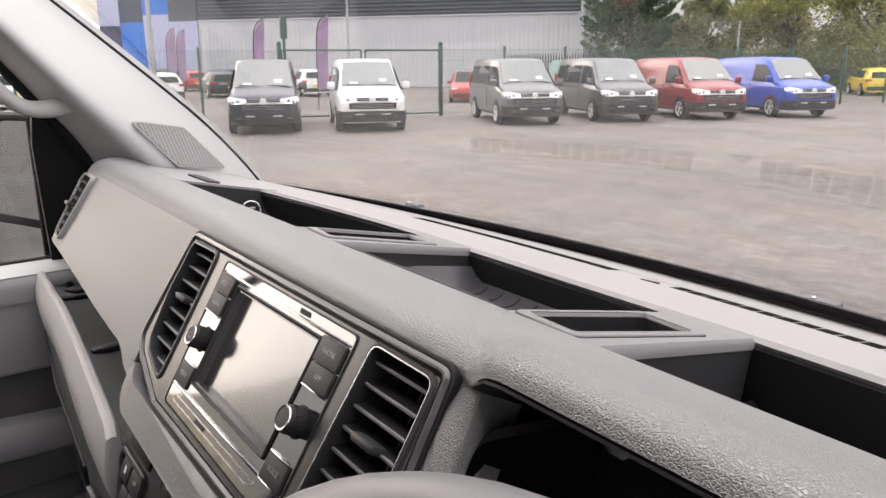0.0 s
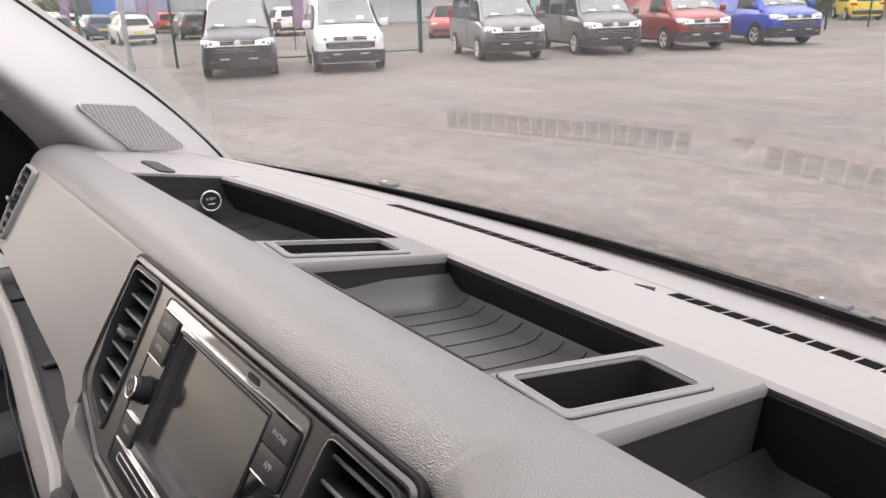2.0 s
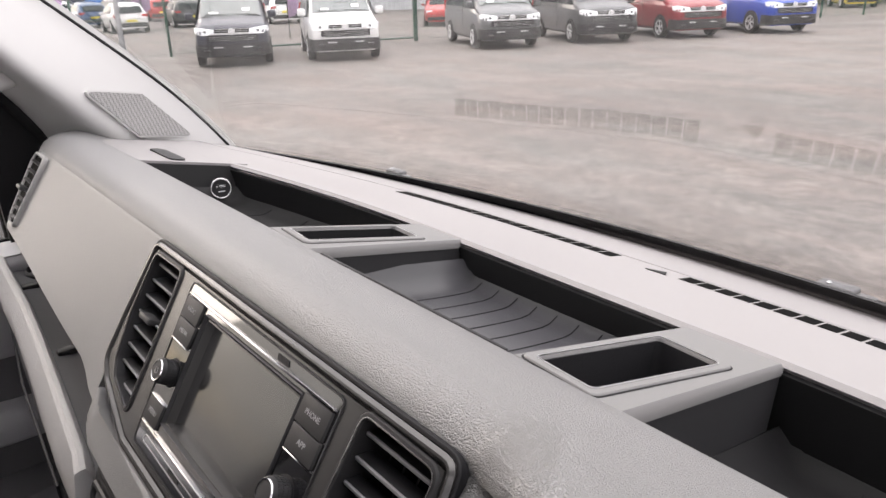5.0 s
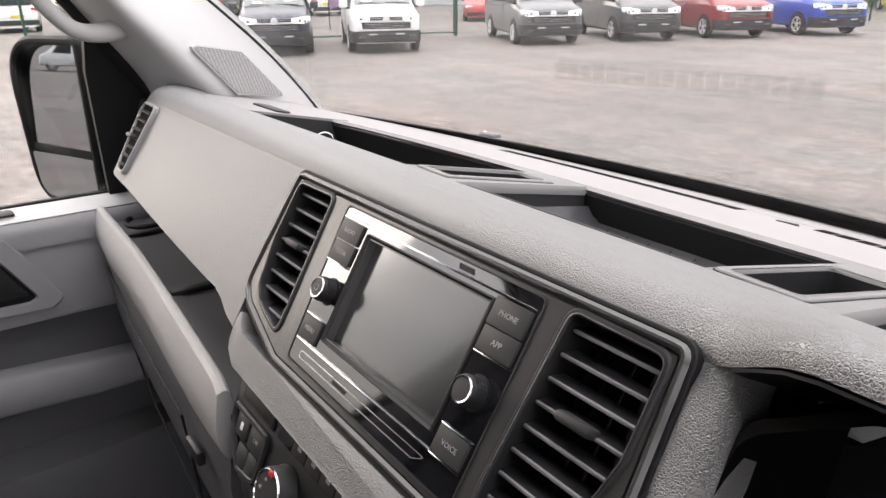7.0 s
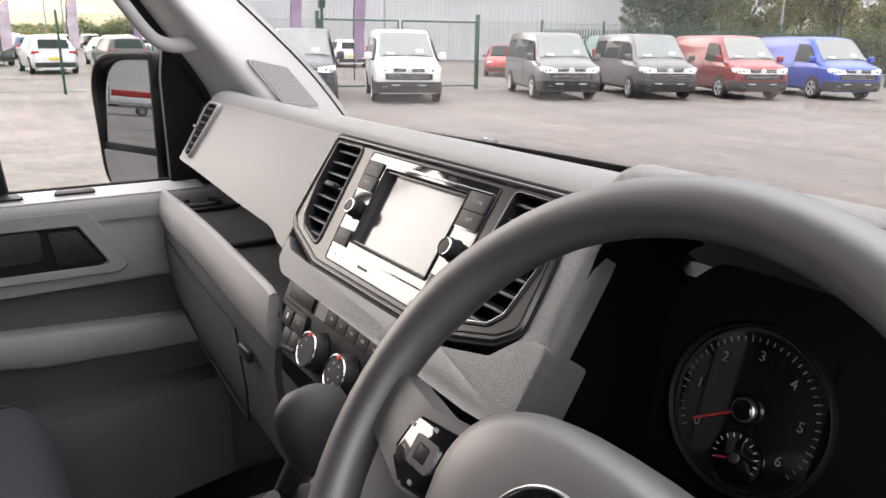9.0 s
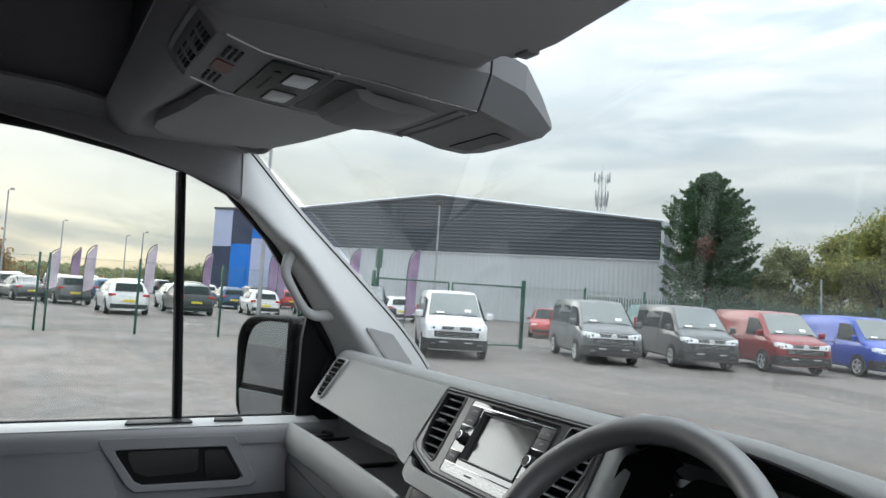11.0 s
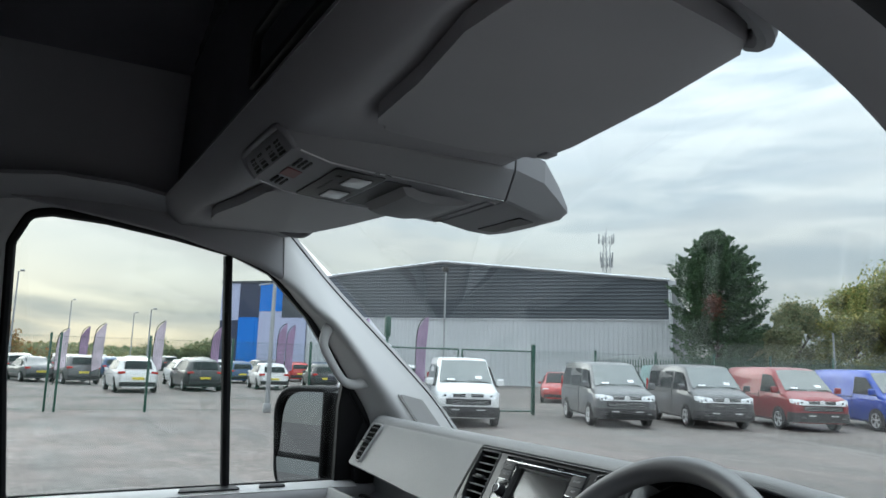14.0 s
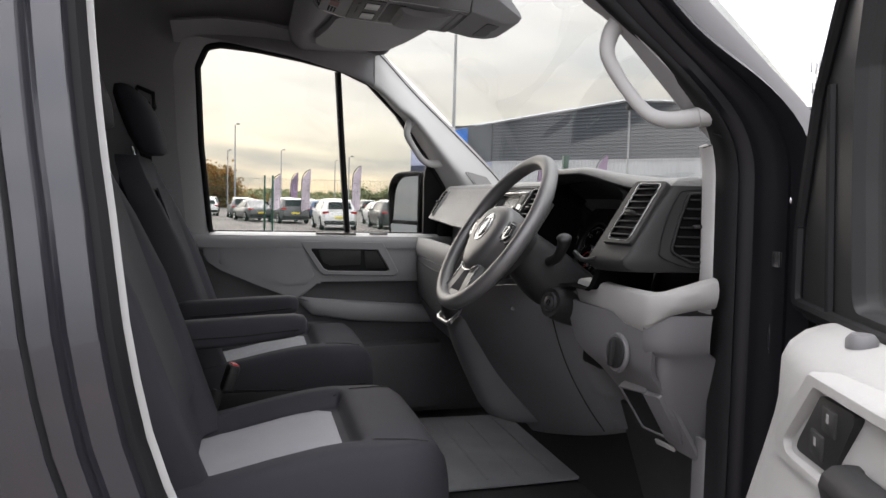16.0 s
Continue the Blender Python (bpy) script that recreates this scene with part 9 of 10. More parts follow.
place(build_car("car", "dark grey hatchback beyond the fence", "car_grey", "hatch", 4.1, 1.5, 1.76), -24.6, 50.5, 130)
place(build_car("car", "dark saloon beyond the fence", "car_black", "saloon", 4.5, 1.45, 1.8), -24.0, 45.0, 130)
tv = build_van("van", "pale teal van parked behind the grey one", "car_teal", False)
place(tv, -22.6, 25.6, -26)
place(build_truck(), -33.0, -46.0, 143)
rng = random.Random(7)
shades = [("dark grey hatchback far across the car park", "car_grey"), ("white hatchback far across the car park", "van_white"), ("black hatchback far across the car park", "car_black"), ("blue hatchback far across the car park", "car_blue")]
protos = [build_car("car", t, p, "hatch" if k % 2 else "suv", 4.2, 1.5 + 0.08 * (k % 2 == 0), 1.78) for k, (t, p) in enumerate(shades)]
spots = [(-58.0 - 0.6 * k + 5.5 * (k % 2), -16.0 + 2.9 * k, 188 + rng.uniform(-6, 6)) for k in range(16)] + [(-76.0 - 0.5 * k, -22.0 + 3.4 * k, 191 + rng.uniform(-8, 8)) for k in range(13)]
for i, (x, y, h) in enumerate(spots):
    m = pose(x, y, 0, 0, 0, h)
    if i < 4:
        protos[i].matrix_basis = m
    else:
        copy_thing(protos[(i * 7 + i // 3) % 4], m)


# ---------------------------------------------------------------- fences
def fence_run(name, label, pts, height, step, mat, wires, group="", wire_r=0.004, cross=7):
    """Posts along a line with a welded mesh between them."""
    e = thing(name, (*pts[0], 0), label, "fence", group)
    line = [Vector((*p, 0)) for p in pts]
    mesh = bmesh.new()
    rows, bars = [], []
    for a, b in zip(line, line[1:]):
        n = max(1, round((b - a).length / step))
        for k in range(n):
            p = a.lerp(b, k / n)
            part("post", box((p.x, p.y, height / 2 + 0.04), (0.07, 0.07, height + 0.08), 0.008), mat, e)
        d = (b - a)
        m = int(d.length / wires)
        for k in range(m):
            p = a.lerp(b, (k + 0.5) / m)
            bars.append((p.x, p.y, 0.05, p.x, p.y, height))
        for k in range(cross):
            z = 0.08 + (height - 0.12) * k / (cross - 1)
            bars.append((a.x, a.y, z, b.x, b.y, z))
    p = line[-1]
    part("post", box((p.x, p.y, height / 2 + 0.04), (0.07, 0.07, height + 0.08), 0.008), mat, e)
    verts, faces = [], []
    for x0, y0, z0, x1, y1, z1 in bars:
        v = Vector((x1 - x0, y1 - y0, z1 - z0)).normalized()
        s = Vector((0, 0, 1)) if abs(v.z) < 0.5 else Vector((line[-1] - line[0])).normalized()
        t = v.cross(s).normalized()
        i = len(verts)
        for q in (Vector((x0, y0, z0)), Vector((x1, y1, z1))):
            for c, sn in ((1, 0), (-0.5, 0.87), (-0.5, -0.87)):
                verts.append(tuple(q + s * (c * wire_r) + t * (sn * wire_r)))
        faces += [(i, i + 1, i + 4, i + 3), (i + 1, i + 2, i + 5, i + 4), (i + 2, i, i + 3, i + 5)]
    me = bpy.data.meshes.new("wire_mesh")
    me.from_pydata(verts, [], faces)
    me.materials.append(M[mat])
    ob = new("wire_mesh", me)
    ob.parent, ob.matrix_parent_inverse = e, Matrix.Translation(-BASE[e])
    tagged(ob, "welded green wire mesh", kind="stuff")
    return e


fence_run("mesh_fence", "green welded mesh fence with slim posts", [(-26.6, -22.0), (-24.1, -0.2), (-23.9, 0.07), (-23.2, 5.08), (-22.5, 10.2)], 2.30, 2.52, "fence_green", 0.05)
fence_run("mesh_fence", "green welded mesh fence behind the parked vans", [(-20.85, 15.6), (-17.6, 24.8), (-14.9, 32.8), (-9.0, 52.0), (-2.0, 75.0)], 2.35, 2.6, "fence_green", 0.05)


def build_gate():
    a, b = Vector((-22.5, 10.2, 0)), Vector((-20.85, 15.6, 0))
    e = thing("mesh_gate", tuple((a + b) / 2), "pair of green mesh gates with square frames", "gate")
    mid = (a + b) / 2
    for p in (a, b):
        part("gate_post", box((p.x, p.y, 1.28), (0.12, 0.12, 2.56), 0.01), "fence_green", e)
    for p, q in ((a, mid), (mid, b)):
        p2, q2 = p.lerp(q, 0.03), q.lerp(p, 0.02)
        for u, v in (((p2.x, p2.y, 0.12), (q2.x, q2.y, 0.12)), ((p2.x, p2.y, 2.3), (q2.x, q2.y, 2.3)), ((p2.x, p2.y, 0.12), (p2.x, p2.y, 2.3)), ((q2.x, q2.y, 0.12), (q2.x, q2.y, 2.3))):
            part("gate_rail", tube([u, v], 0.03, 8), "fence_green", e)
        n = 44
        verts, faces = [], []
        for k in range(1, n):
            c = p2.lerp(q2, k / n)
            i = len(verts)
            for z in (0.12, 2.3):
                for dx, dy in ((0.004, 0), (-0.002, 0.0035), (-0.002, -0.0035)):
                    verts.append((c.x + dx, c.y + dy, z))
            faces += [(i, i + 1, i + 4, i + 3), (i + 1, i + 2, i + 5, i + 4), (i + 2, i, i + 3, i + 5)]
        me = bpy.data.meshes.new("gate_mesh")
        me.from_pydata(verts, [], faces)
        me.materials.append(M["fence_green"])
        ob = new("gate_mesh", me)
        ob.parent, ob.matrix_parent_inverse = e, Matrix.Translation(-BASE[e])
        tagged(ob, kind="stuff")


build_gate()


def build_palisade():
    e = thing("palisade_fence", (-30.0, 33.0, 0), "dark green steel palisade fence", "fence")
    pts = [(-33.5, 30.0), (-27.0, 36.0), (-21.0, 56.0), (-14.0, 80.0)]
    verts, faces = [], []
    for a, b in zip(pts, pts[1:]):
        a, b = Vector((*a, 0)), Vector((*b, 0))
        d = (b - a).normalized()
        n = int((b - a).length / 0.16)
        for k in range(n):
            p = a.lerp(b, k / n)
            i = len(verts)
            q = Vector((-d.y, d.x, 0)) * 0.02
            for s, z in ((-0.035, 0.05), (0.035, 0.05), (0.035, 2.25), (0.0, 2.4), (-0.035, 2.25)):
                verts.append(tuple(p + d * s + Vector((0, 0, z))))
            for s, z in ((-0.035, 0.05), (0.035, 0.05), (0.035, 2.25), (0.0, 2.4), (-0.035, 2.25)):
                verts.append(tuple(p + d * s + q + Vector((0, 0, z))))
            faces.append(tuple(range(i, i + 5)))
            faces.append(tuple(range(i + 9, i + 4, -1)))
            for j in range(5):
                faces.append((i + j, i + (j + 1) % 5, i + 5 + (j + 1) % 5, i + 5 + j))
        for z in (0.5, 1.9):
            part("rail", tube([tuple(a + Vector((0, 0, z))), tuple(b + Vector((0, 0, z)))], 0.03, 6), "fence_dark", e)
    me = bpy.data.meshes.new("pales")
    me.from_pydata(verts, [], faces)
    me.materials.append(M["fence_dark"])
    ob = new("pales", me)
    ob.parent, ob.matrix_parent_inverse = e, Matrix.Translation(-BASE[e])
    tagged(ob, kind="stuff")


build_palisade()


# ---------------------------------------------------------------- warehouse
def ribbed(u0, u1, z0, z1f, step, depth, vertical, m):
    """Profiled sheeting between u0 and u1, from z0 up to z1f(u)."""
    verts, faces = [], []
    if vertical:
        us, hs, u = [], [], u0
        while u < u1:
            for du, h in ((0.0, 0.0), (0.28, 0.0), (0.36, depth), (0.62, depth), (0.70, 0.0)):
                if u + du * step <= u1:
                    us.append(u + du * step)
                    hs.append(h)
            u += step
        us.append(u1)
        hs.append(0.0)
        for u, h in zip(us, hs):
            verts += [(u, z0, h), (u, z1f(u), h)]
        faces = [(2 * i, 2 * i + 2, 2 * i + 3, 2 * i + 1) for i in range(len(us) - 1)]
    else:
        # horizontal ribs: rows at even heights, each ending where the gable cuts it
        n = 24
        ulist = [u0 + (u1 - u0) * k / n for k in range(n + 1)]
        top = max(z1f(u) for u in ulist)
        zs, hs, z = [], [], z0
        while z < top:
            for dz, h in ((0.0, 0.0), (0.45, 0.0), (0.60, depth), (0.85, depth)):
                zs.append(z + dz * step)
                hs.append(h)
            z += step
        for z, h in zip(zs, hs):
            for u in ulist:
                verts.append((u, min(z, z1f(u)), h))
        w = n + 1
        for r in range(len(zs) - 1):
            for c in range(n):
                faces.append((r * w + c, r * w + c + 1, (r + 1) * w + c + 1, (r + 1) * w + c))
    bm = bmesh.new()
    vs = [bm.verts.new(v) for v in verts]
    for f in faces:
        if len({tuple(verts[i]) for i in f}) > 2:
            bm.faces.new([vs[i] for i in f])
    bm.transform(m)
    return bm


def build_warehouse():
    o = Vector((-73.1, 15.6, 0))
    m = frame_matrix(tuple(o), (0.7715, 0.636, 0), (0, 0, 1))
    e = thing("warehouse", tuple(o), "large grey and white clad warehouse with a low gable", "building")
    L, ridge = 43.2, 23.8

    def roof(u):
        return 8.72 + (10.62 - 8.72) * (1 - abs(u - ridge) / (L - ridge)) if u > 4 else 8.9
    part("core", prism([(0, 0), (L, 0), (L, 8.7), (ridge, 10.55), (4.4, 8.75), (0, 8.75)], -60, -0.08, m), "clad_dark", e)
    part("upper_cladding", ribbed(4.4, L, 5.6, roof, 0.30, 0.028, False, m), "clad_dark", e, "anthracite sheeting with horizontal ribs", smooth=20)
    part("lower_cladding", ribbed(10.0, L, 0.0, lambda u: 5.6, 0.38, 0.045, True, m), "clad_white", e, "white sheeting with upright ribs", smooth=20)
    part("drip_rail", box((26.6, 5.6, 0.06), (33.2, 0.10, 0.10), m=m), "clad_white", e)
    for a, b in ((4.4, ridge), (ridge, L)):
        p, q = Vector((a, roof(a) + 0.08, 0.1)), Vector((b, roof(b) + 0.08, 0.1))
        part("verge_flashing", tube([tuple(m @ p), tuple(m @ q)], 0.14, 4), "clad_white", e)
    part("corner_flashing", box((L, 4.4, 0.05), (0.25, 8.7, 0.25), m=m), "clad_white", e)
    part("gutter", box((L + 0.25, 8.55, -2.0), (0.5, 0.3, 4.5), m=m), "clad_white", e)
    # coloured corner in tall panels
    cols = [(0.0, 2.2, "clad_lilac", "clad_navy", 5.3), (2.2, 4.6, "clad_navy", "clad_blue", 5.6), (4.6, 7.2, "clad_blue", "clad_lilac", 6.2), (7.2, 10.0, "clad_dark", "clad_lilac", 5.6)]
    for a, b, up, low, z in cols:
        part("facade_panel", box(((a + b) / 2, (z + 9.0) / 2, 0.10), (b - a - 0.03, 9.0 - z - 0.03, 0.10), m=m), up, e)
        part("facade_panel", box(((a + b) / 2, z / 2, 0.10), (b - a - 0.03, z - 0.03, 0.10), m=m), low, e)
    part("facade_panel", box((3.4, 3.6, 0.13), (1.6, 4.0, 0.12), m=m), "clad_blue", e)
    part("parapet", box((5.0, 9.1, 0.05), (10.1, 0.2, 0.4), m=m), "clad_dark", e)


build_warehouse()


# ---------------------------------------------------------------- poles, mast, flags
def build_pole(x, y, h, label, kind):
    e = thing("lamp_post", (x, y, 0), label, "lamp post", "car park lighting")
    part("column", tube([(x, y, 0), (x, y, h * 0.5), (x, y, h)], [0.085, 0.065, 0.05], 10), "galv", e)
    part("base_plate", box((x, y, 0.15), (0.22, 0.22, 0.3), 0.02), "galv", e)
    if kind == "flood":
        part("floodlight", box((x + 0.15, y - 0.1, h + 0.12), (0.30, 0.36, 0.30), 0.04), "black_trim", e, "black floodlight")
    elif kind == "lamp":
        part("lantern", box((x + 0.35, y + 0.25, h + 0.05), (0.75, 0.30, 0.10), 0.03, m=Matrix.Identity(4)), "galv", e)


build_pole(-38.8, 21.95, 7.55, "tall galvanised post with a black floodlight", "flood")
build_pole(-62.3, -2.1, 7.7, "tall galvanised car park lamp post", "lamp")
build_pole(-84.0, -3.4, 6.8, "galvanised lamp post far across the car park", "lamp")
build_pole(-86.0, 2.6, 7.2, "galvanised lamp post far across the car park", "lamp")
build_pole(-70.0, 8.6, 5.8, "galvanised lamp post far across the car park", "lamp")
build_pole(-23.02, 6.3, 7.75, "tall galvanised lamp post beside the fence", "lamp")
build_pole(-92.0, 9.6, 6.5, "galvanised lamp post far across the car park", "lamp")
build_pole(-24.9, 40.6, 4.2, "slim galvanised post by the trees", "plain")


def build_cctv():
    e = thing("camera_post", (-25.8, 11.9, 0), "dark green post with a camera housing by the gate", "camera post")
    part("column", tube([(-25.8, 11.9, 0), (-25.8, 11.9, 2.9)], 0.06, 8), "fence_green", e)
    part("housing", box((-25.8, 11.9, 3.2), (0.22, 0.22, 0.85), 0.03), "fence_green", e)


build_cctv()


def build_mast():
    b = Vector((-69.1, 63.1, 0))
    e = thing("radio_mast", tuple(b), "grey lattice radio mast with antenna panels", "mast")
    H = 18.6
    for k in range(3):
        a = 2 * math.pi * k / 3 + 0.4
        p = Vector((math.cos(a), math.sin(a), 0))
        part("leg", tube([tuple(b + p * 0.9), tuple(b + p * 0.45 + Vector((0, 0, H)))], 0.05, 6), "galv", e)
    for j in range(22):
        z0, z1 = H * j / 22, H * (j + 1) / 22
        for k in range(3):
            a0, a1 = 2 * math.pi * k / 3 + 0.4, 2 * math.pi * (k + 1) / 3 + 0.4
            r0, r1 = 0.9 - 0.45 * z0 / H, 0.9 - 0.45 * z1 / H
            part("brace", tube([tuple(b + Vector((math.cos(a0) * r0, math.sin(a0) * r0, z0))), tuple(b + Vector((math.cos(a1) * r1, math.sin(a1) * r1, z1)))], 0.025, 4), "galv", e)
    for z, r in ((18.0, 1.0), (15.6, 0.8), (14.9, 0.7)):
        part("head_ring", tube([tuple(b + Vector((r * math.cos(t), r * math.sin(t), z))) for t in [2 * math.pi * k / 12 for k in range(12)]], 0.035, 5, True), "galv", e)
        for k in range(5):
            t = 2 * math.pi * k / 5 + z
            part("antenna", box((b.x + r * math.cos(t), b.y + r * math.sin(t), z + 0.25), (0.20, 0.14, 1.3), 0.04), "galv", e)
    part("finial", tube([tuple(b + Vector((0, 0, H))), tuple(b + Vector((0, 0, H + 1.4)))], 0.03, 5), "galv", e)


build_mast()


def build_flag(x, y, h, mat, lean=0.0):
    e = thing("feather_flag", (x, y, 0), "purple printed feather flag on a curved pole" if mat == "flag" else "faded pink feather flag on a curved pole", "feather flag", "feather flags")
    pts = curve_points([(x, y, 0), (x, y, h * 0.55), (x + 0.02, y + 0.05, h * 0.82), (x + 0.04, y + 0.22, h * 0.93), (x + 0.05, y + 0.52, h * 0.99)], 16)
    part("pole", tube(pts, 0.026, 6), "dark", e)
    rows = []
    for k in range(22):
        t = k / 21
        z = 0.75 + (h - 0.80) * t
        w = 0.50 + 0.08 * t
        cut = 0.95 * max(0.0, (t - 0.60) / 0.40) ** 2.2
        rows.append([(x + 0.06 * math.sin(5 * t + 3 * s), y + w * (cut + (1 - cut) * s), z + 0.22 * s * (1 - t)) for s in (0.0, 0.33, 0.66, 1.0)])
    part("cloth", slab(rows, 0.006), mat, e)


for fx, fy, fh, fm in ((-43.3, 5.4, 3.75, "flag_pale"), (-43.6, 2.3, 3.45, "flag_pale"), (-43.7, 0.5, 3.1, "flag_pale"), (-55.0, 2.2, 3.6, "flag"), (-48.0, 9.6, 3.7, "flag"), (-27.1, 13.9, 3.85, "flag"), (-32.0, 13.2, 3.9, "flag"), (-46.0, 14.0, 4.0, "flag"), (-44.0, 12.8, 4.0, "flag")):
    build_flag(fx, fy, fh, fm)


# ---------------------------------------------------------------- trees
def leaves(points, size, seed, droop=0.0, slim=0.38):
    """Many small bent leaf clumps at points."""
    r = random.Random(seed)
    verts, faces = [], []
    for p in points:
        s = size * r.uniform(0.6, 1.4)
        u = Vector((r.gauss(0, 1), r.gauss(0, 1), r.gauss(0, 0.7) - droop)).normalized()
        v = u.cross(Vector((r.gauss(0, 1), r.gauss(0, 1), r.gauss(0, 1)))).normalized()
        w = u.cross(v)
        i = len(verts)
        for a, b, c in ((-0.5, 0, 0), (0, slim, 0.12), (0.6, 0, 0), (0, -slim, 0.12)):
            verts.append(tuple(p + u * (a * s) + v * (b * s) + w * (c * s)))
        faces.append((i, i + 1, i + 2))
        faces.append((i, i + 2, i + 3))
    me = bpy.data.meshes.new("crown")
    me.from_pydata(verts, [], faces)
    return me


def leaf_part(name, me, mat, parent, label=""):
    me.materials.append(M[mat])
    ob = new(name, me)
    ob.parent, ob.matrix_parent_inverse = parent, Matrix.Translation(-BASE[parent])
    return tagged(ob, label)


def build_conifer(x, y, h, rad, seed):
    r = random.Random(seed)
    e = thing("conifer_tree", (x, y, 0), "tall dark green conifer with a browned patch", "tree")
    part("trunk", tube([(x, y, 0), (x + 0.1, y, h * 0.5), (x, y, h * 0.96)], [0.38, 0.22, 0.05], 10), "bark", e)
    pts, brown = [], []
    for k in range(430):
        t = r.random() ** 0.85
        z = 0.6 + (h - 0.8) * t
        a = r.uniform(0, 2 * math.pi)
        prof = (0.90 + 0.10 * math.sin(t * 3.0)) if t < 0.45 else max(0.10, 1.0 - ((t - 0.45) / 0.55) ** 2.3 * 0.88)
        reach = rad * prof * r.uniform(0.80, 1.13)
        tip = Vector((math.cos(a) * reach, math.sin(a) * reach, 0.28 * reach + r.uniform(0.1, 0.5)))
        if k % 8 == 0:
            part("limb", tube([(x, y, z - reach * 0.1), (x + tip.x * 0.8, y + tip.y * 0.8, z + tip.z * 0.7)], [0.06, 0.015], 5), "bark", e)
        for j in range(120):
            s = r.uniform(0.06, 1.0) ** 0.60
            w = 0.34 * (1.12 - s)
            pts.append(Vector((x + tip.x * s + r.gauss(0, w), y + tip.y * s + r.gauss(0, w), z + tip.z * s * s + r.gauss(0, w * 0.8))))
    bx, by = x + rad * 0.62, y - rad * 0.80
    for j in range(700):
        brown.append(Vector((bx + r.gauss(0, 0.30), by + r.gauss(0, 0.20), h * 0.55 + abs(r.gauss(0, 0.30)) * r.choice((-1.6, 0.7)))))
    leaf_part("crown", leaves(pts, 0.22, seed, -0.5, 0.20), "leaf_conifer", e)
    leaf_part("browned_crown", leaves(brown, 0.20, seed + 1, 0.0, 0.2), "leaf_brown", e, "browned dead foliage")


def build_tree(x, y, h, rad, mat, seed, label, low=0.25, density=1.35, size=0.17):
    r = random.Random(seed)
    e = thing("tree", (x, y, 0), label, "tree", "trees by the fence")
    part("trunk", tube(curve_points([(x, y, 0), (x + r.uniform(-0.2, 0.2), y, h * 0.3), (x + r.uniform(-0.4, 0.4), y + r.uniform(-0.3, 0.3), h * 0.75)], 8), [0.20, 0.18, 0.16, 0.14, 0.11, 0.08, 0.05, 0.03], 8), "bark", e)
    pts = []
    for k in range(int(58 * density)):
        a, t = r.uniform(0, 2 * math.pi), r.random()
        z = h * (low + (1 - low) * t) * r.uniform(0.9, 1.0)
        reach = rad * math.sqrt(max(0.05, 1 - (2 * t - 0.8) ** 2 * 0.7)) * r.uniform(0.4, 1.05)
        c = Vector((x + math.cos(a) * reach, y + math.sin(a) * reach, z))
        if k % 3 == 0:
            part("limb", tube([(x, y, max(0.5, z * 0.6)), tuple(c)], [0.05, 0.012], 5), "bark", e)
        rr = r.uniform(0.45, 0.95) * rad * 0.36
        for j in range(int(170 * density)):
            d = Vector((r.gauss(0, 1), r.gauss(0, 1), r.gauss(0, 0.8))).normalized() * rr * r.random() ** 0.45
            pts.append(c + d)
        # a few sprigs that break the outline
        for j in range(34):
            pts.append(c + Vector((r.gauss(0, 0.5), r.gauss(0, 0.5), abs(r.gauss(0.5, 0.5)))) * rr)
    leaf_part("crown", leaves(pts, size, seed), mat, e)


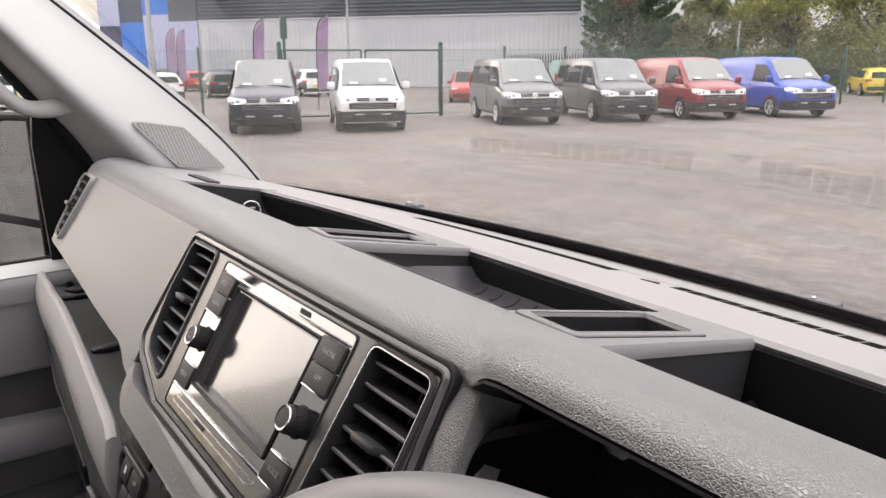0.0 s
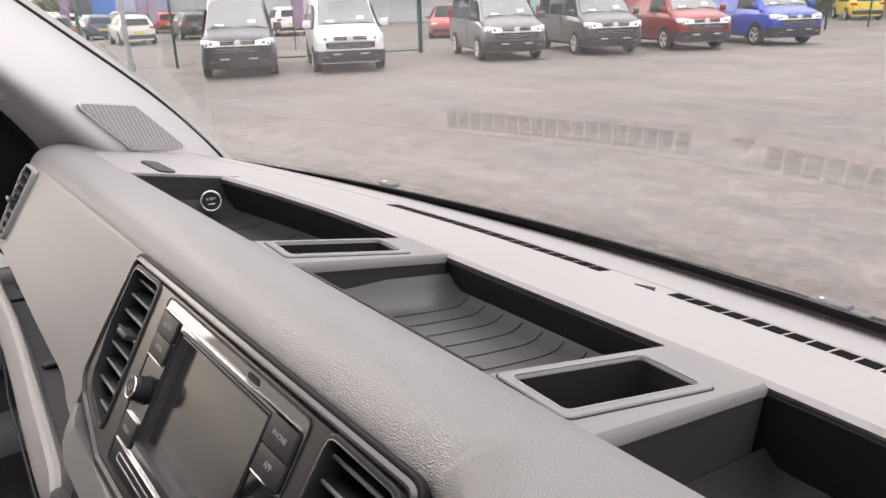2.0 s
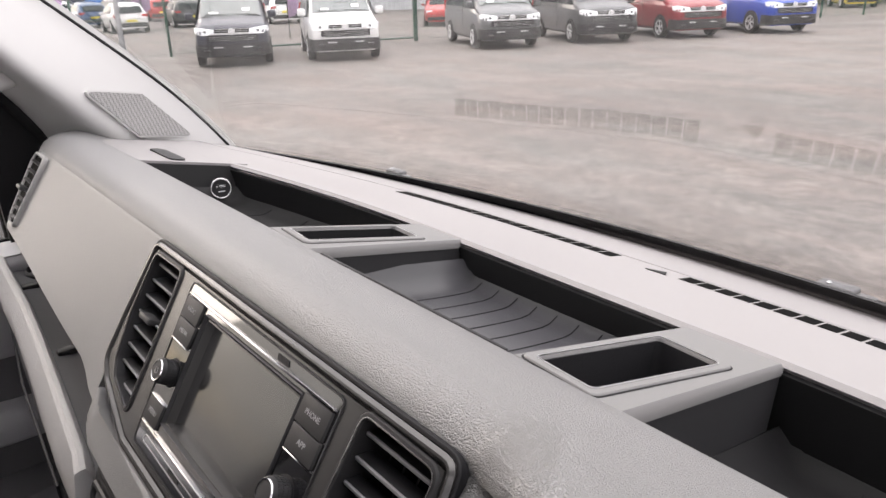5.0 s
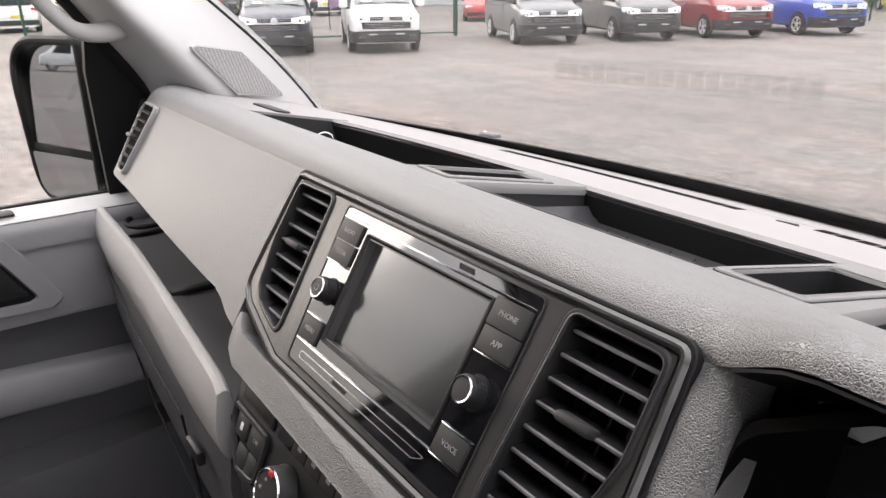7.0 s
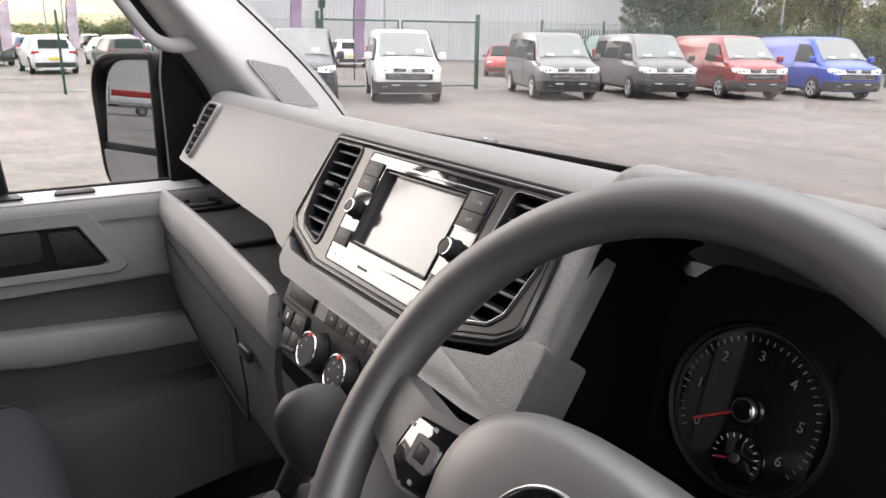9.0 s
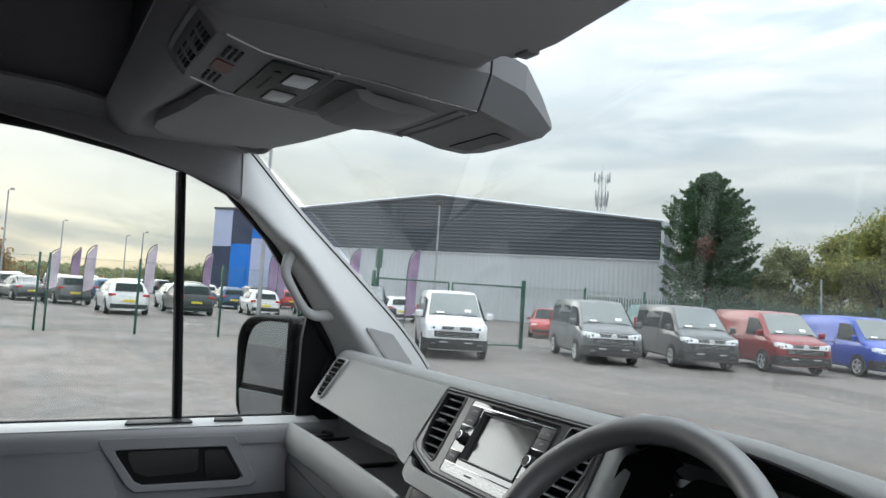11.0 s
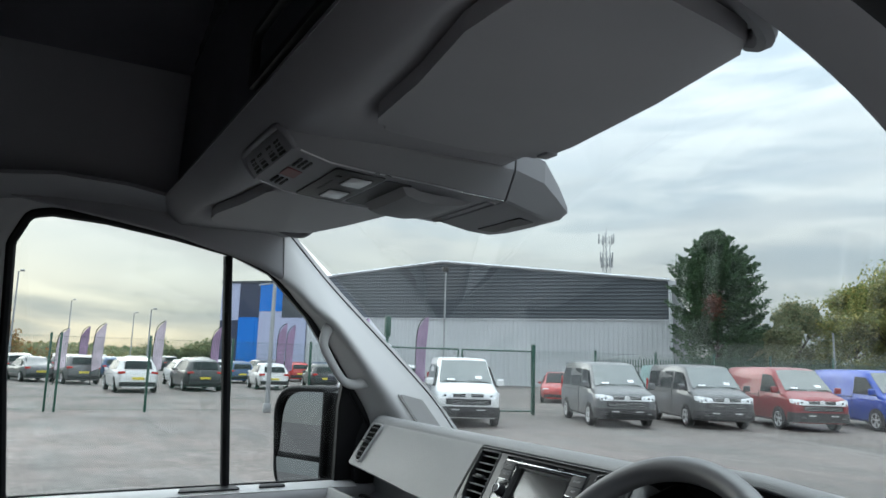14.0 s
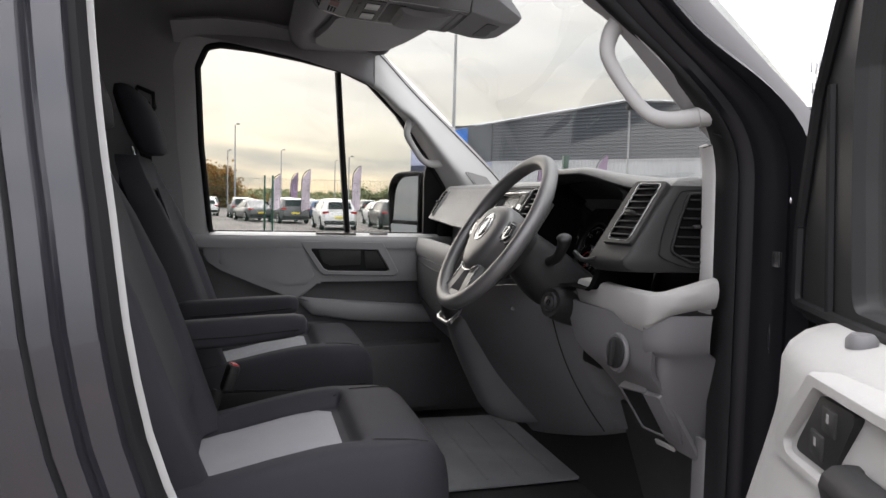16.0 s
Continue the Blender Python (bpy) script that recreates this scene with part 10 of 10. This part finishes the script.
build_conifer(-33.5, 40.8, 11.3, 3.3, 3)
build_tree(-30.6, 45.6, 6.4, 2.9, "leaf_olive", 11, "olive green tree with a loose crown", 0.08)
build_tree(-27.6, 47.2, 7.2, 3.0, "leaf_green", 12, "tall yellowing green tree behind the fence", 0.08)
build_tree(-24.6, 46.6, 8.4, 3.2, "leaf_green", 13, "tall yellowing green tree with upright sprigs", 0.05, 1.5)
build_tree(-21.0, 49.5, 8.9, 3.4, "leaf_green", 14, "tall yellowing green tree behind the fence", 0.05, 1.5)
build_tree(-17.0, 52.0, 8.6, 3.5, "leaf_green", 15, "tall yellowing green tree behind the fence", 0.05, 1.5)
build_tree(-12.5, 55.0, 8.8, 3.6, "leaf_olive", 16, "olive green tree behind the fence", 0.05, 1.5)
build_tree(-7.5, 58.0, 9.0, 3.6, "leaf_green", 17, "tall yellowing green tree behind the fence", 0.05)
build_tree(-2.0, 62.0, 9.5, 3.8, "leaf_olive", 18, "olive green tree behind the fence", 0.05)
build_tree(-33.4, 46.6, 4.6, 2.6, "leaf_olive", 19, "low olive bush under the conifer", 0.02)


def build_far_woods():
    r = random.Random(5)
    pts, pts2 = [], []
    for k in range(150):
        a = radians(150 + 55 * k / 149)
        d = r.uniform(150, 210)
        x, y = math.cos(a) * d, math.sin(a) * d
        h = r.uniform(1.2, 2.6) + (1.0 if 60 < k < 85 else 0)
        for j in range(150):
            q = Vector((x + r.gauss(0, 3.4), y + r.gauss(0, 3.4), max(0.3, h * r.random() ** 0.7)))
            (pts if k % 3 else pts2).append(q)
    me = leaves(pts, 0.75, 9)
    me.materials.append(M["leaf_olive"])
    tagged(new("backdrop_woods", me), "distant line of autumn trees", "woods", "", "stuff")
    me = leaves(pts2, 0.75, 10)
    me.materials.append(M["leaf_autumn"])
    tagged(new("backdrop_woods", me), "distant orange autumn trees", "woods", "", "stuff")


build_far_woods()
build_tree(-104.0, -6.6, 5.4, 4.4, "leaf_autumn", 31, "orange autumn tree beyond the car park", 0.1, 1.6, 0.32)
build_tree(-108.0, -12.0, 5.4, 4.4, "leaf_autumn", 32, "orange autumn tree beyond the car park", 0.1, 1.6, 0.32)
build_tree(-100.0, 14.0, 2.5, 2.8, "leaf_olive", 33, "olive tree beyond the car park", 0.1, 1.4, 0.30)
build_tree(-98.0, 19.0, 2.8, 3.0, "leaf_olive", 34, "olive tree beyond the car park", 0.1, 1.4, 0.30)
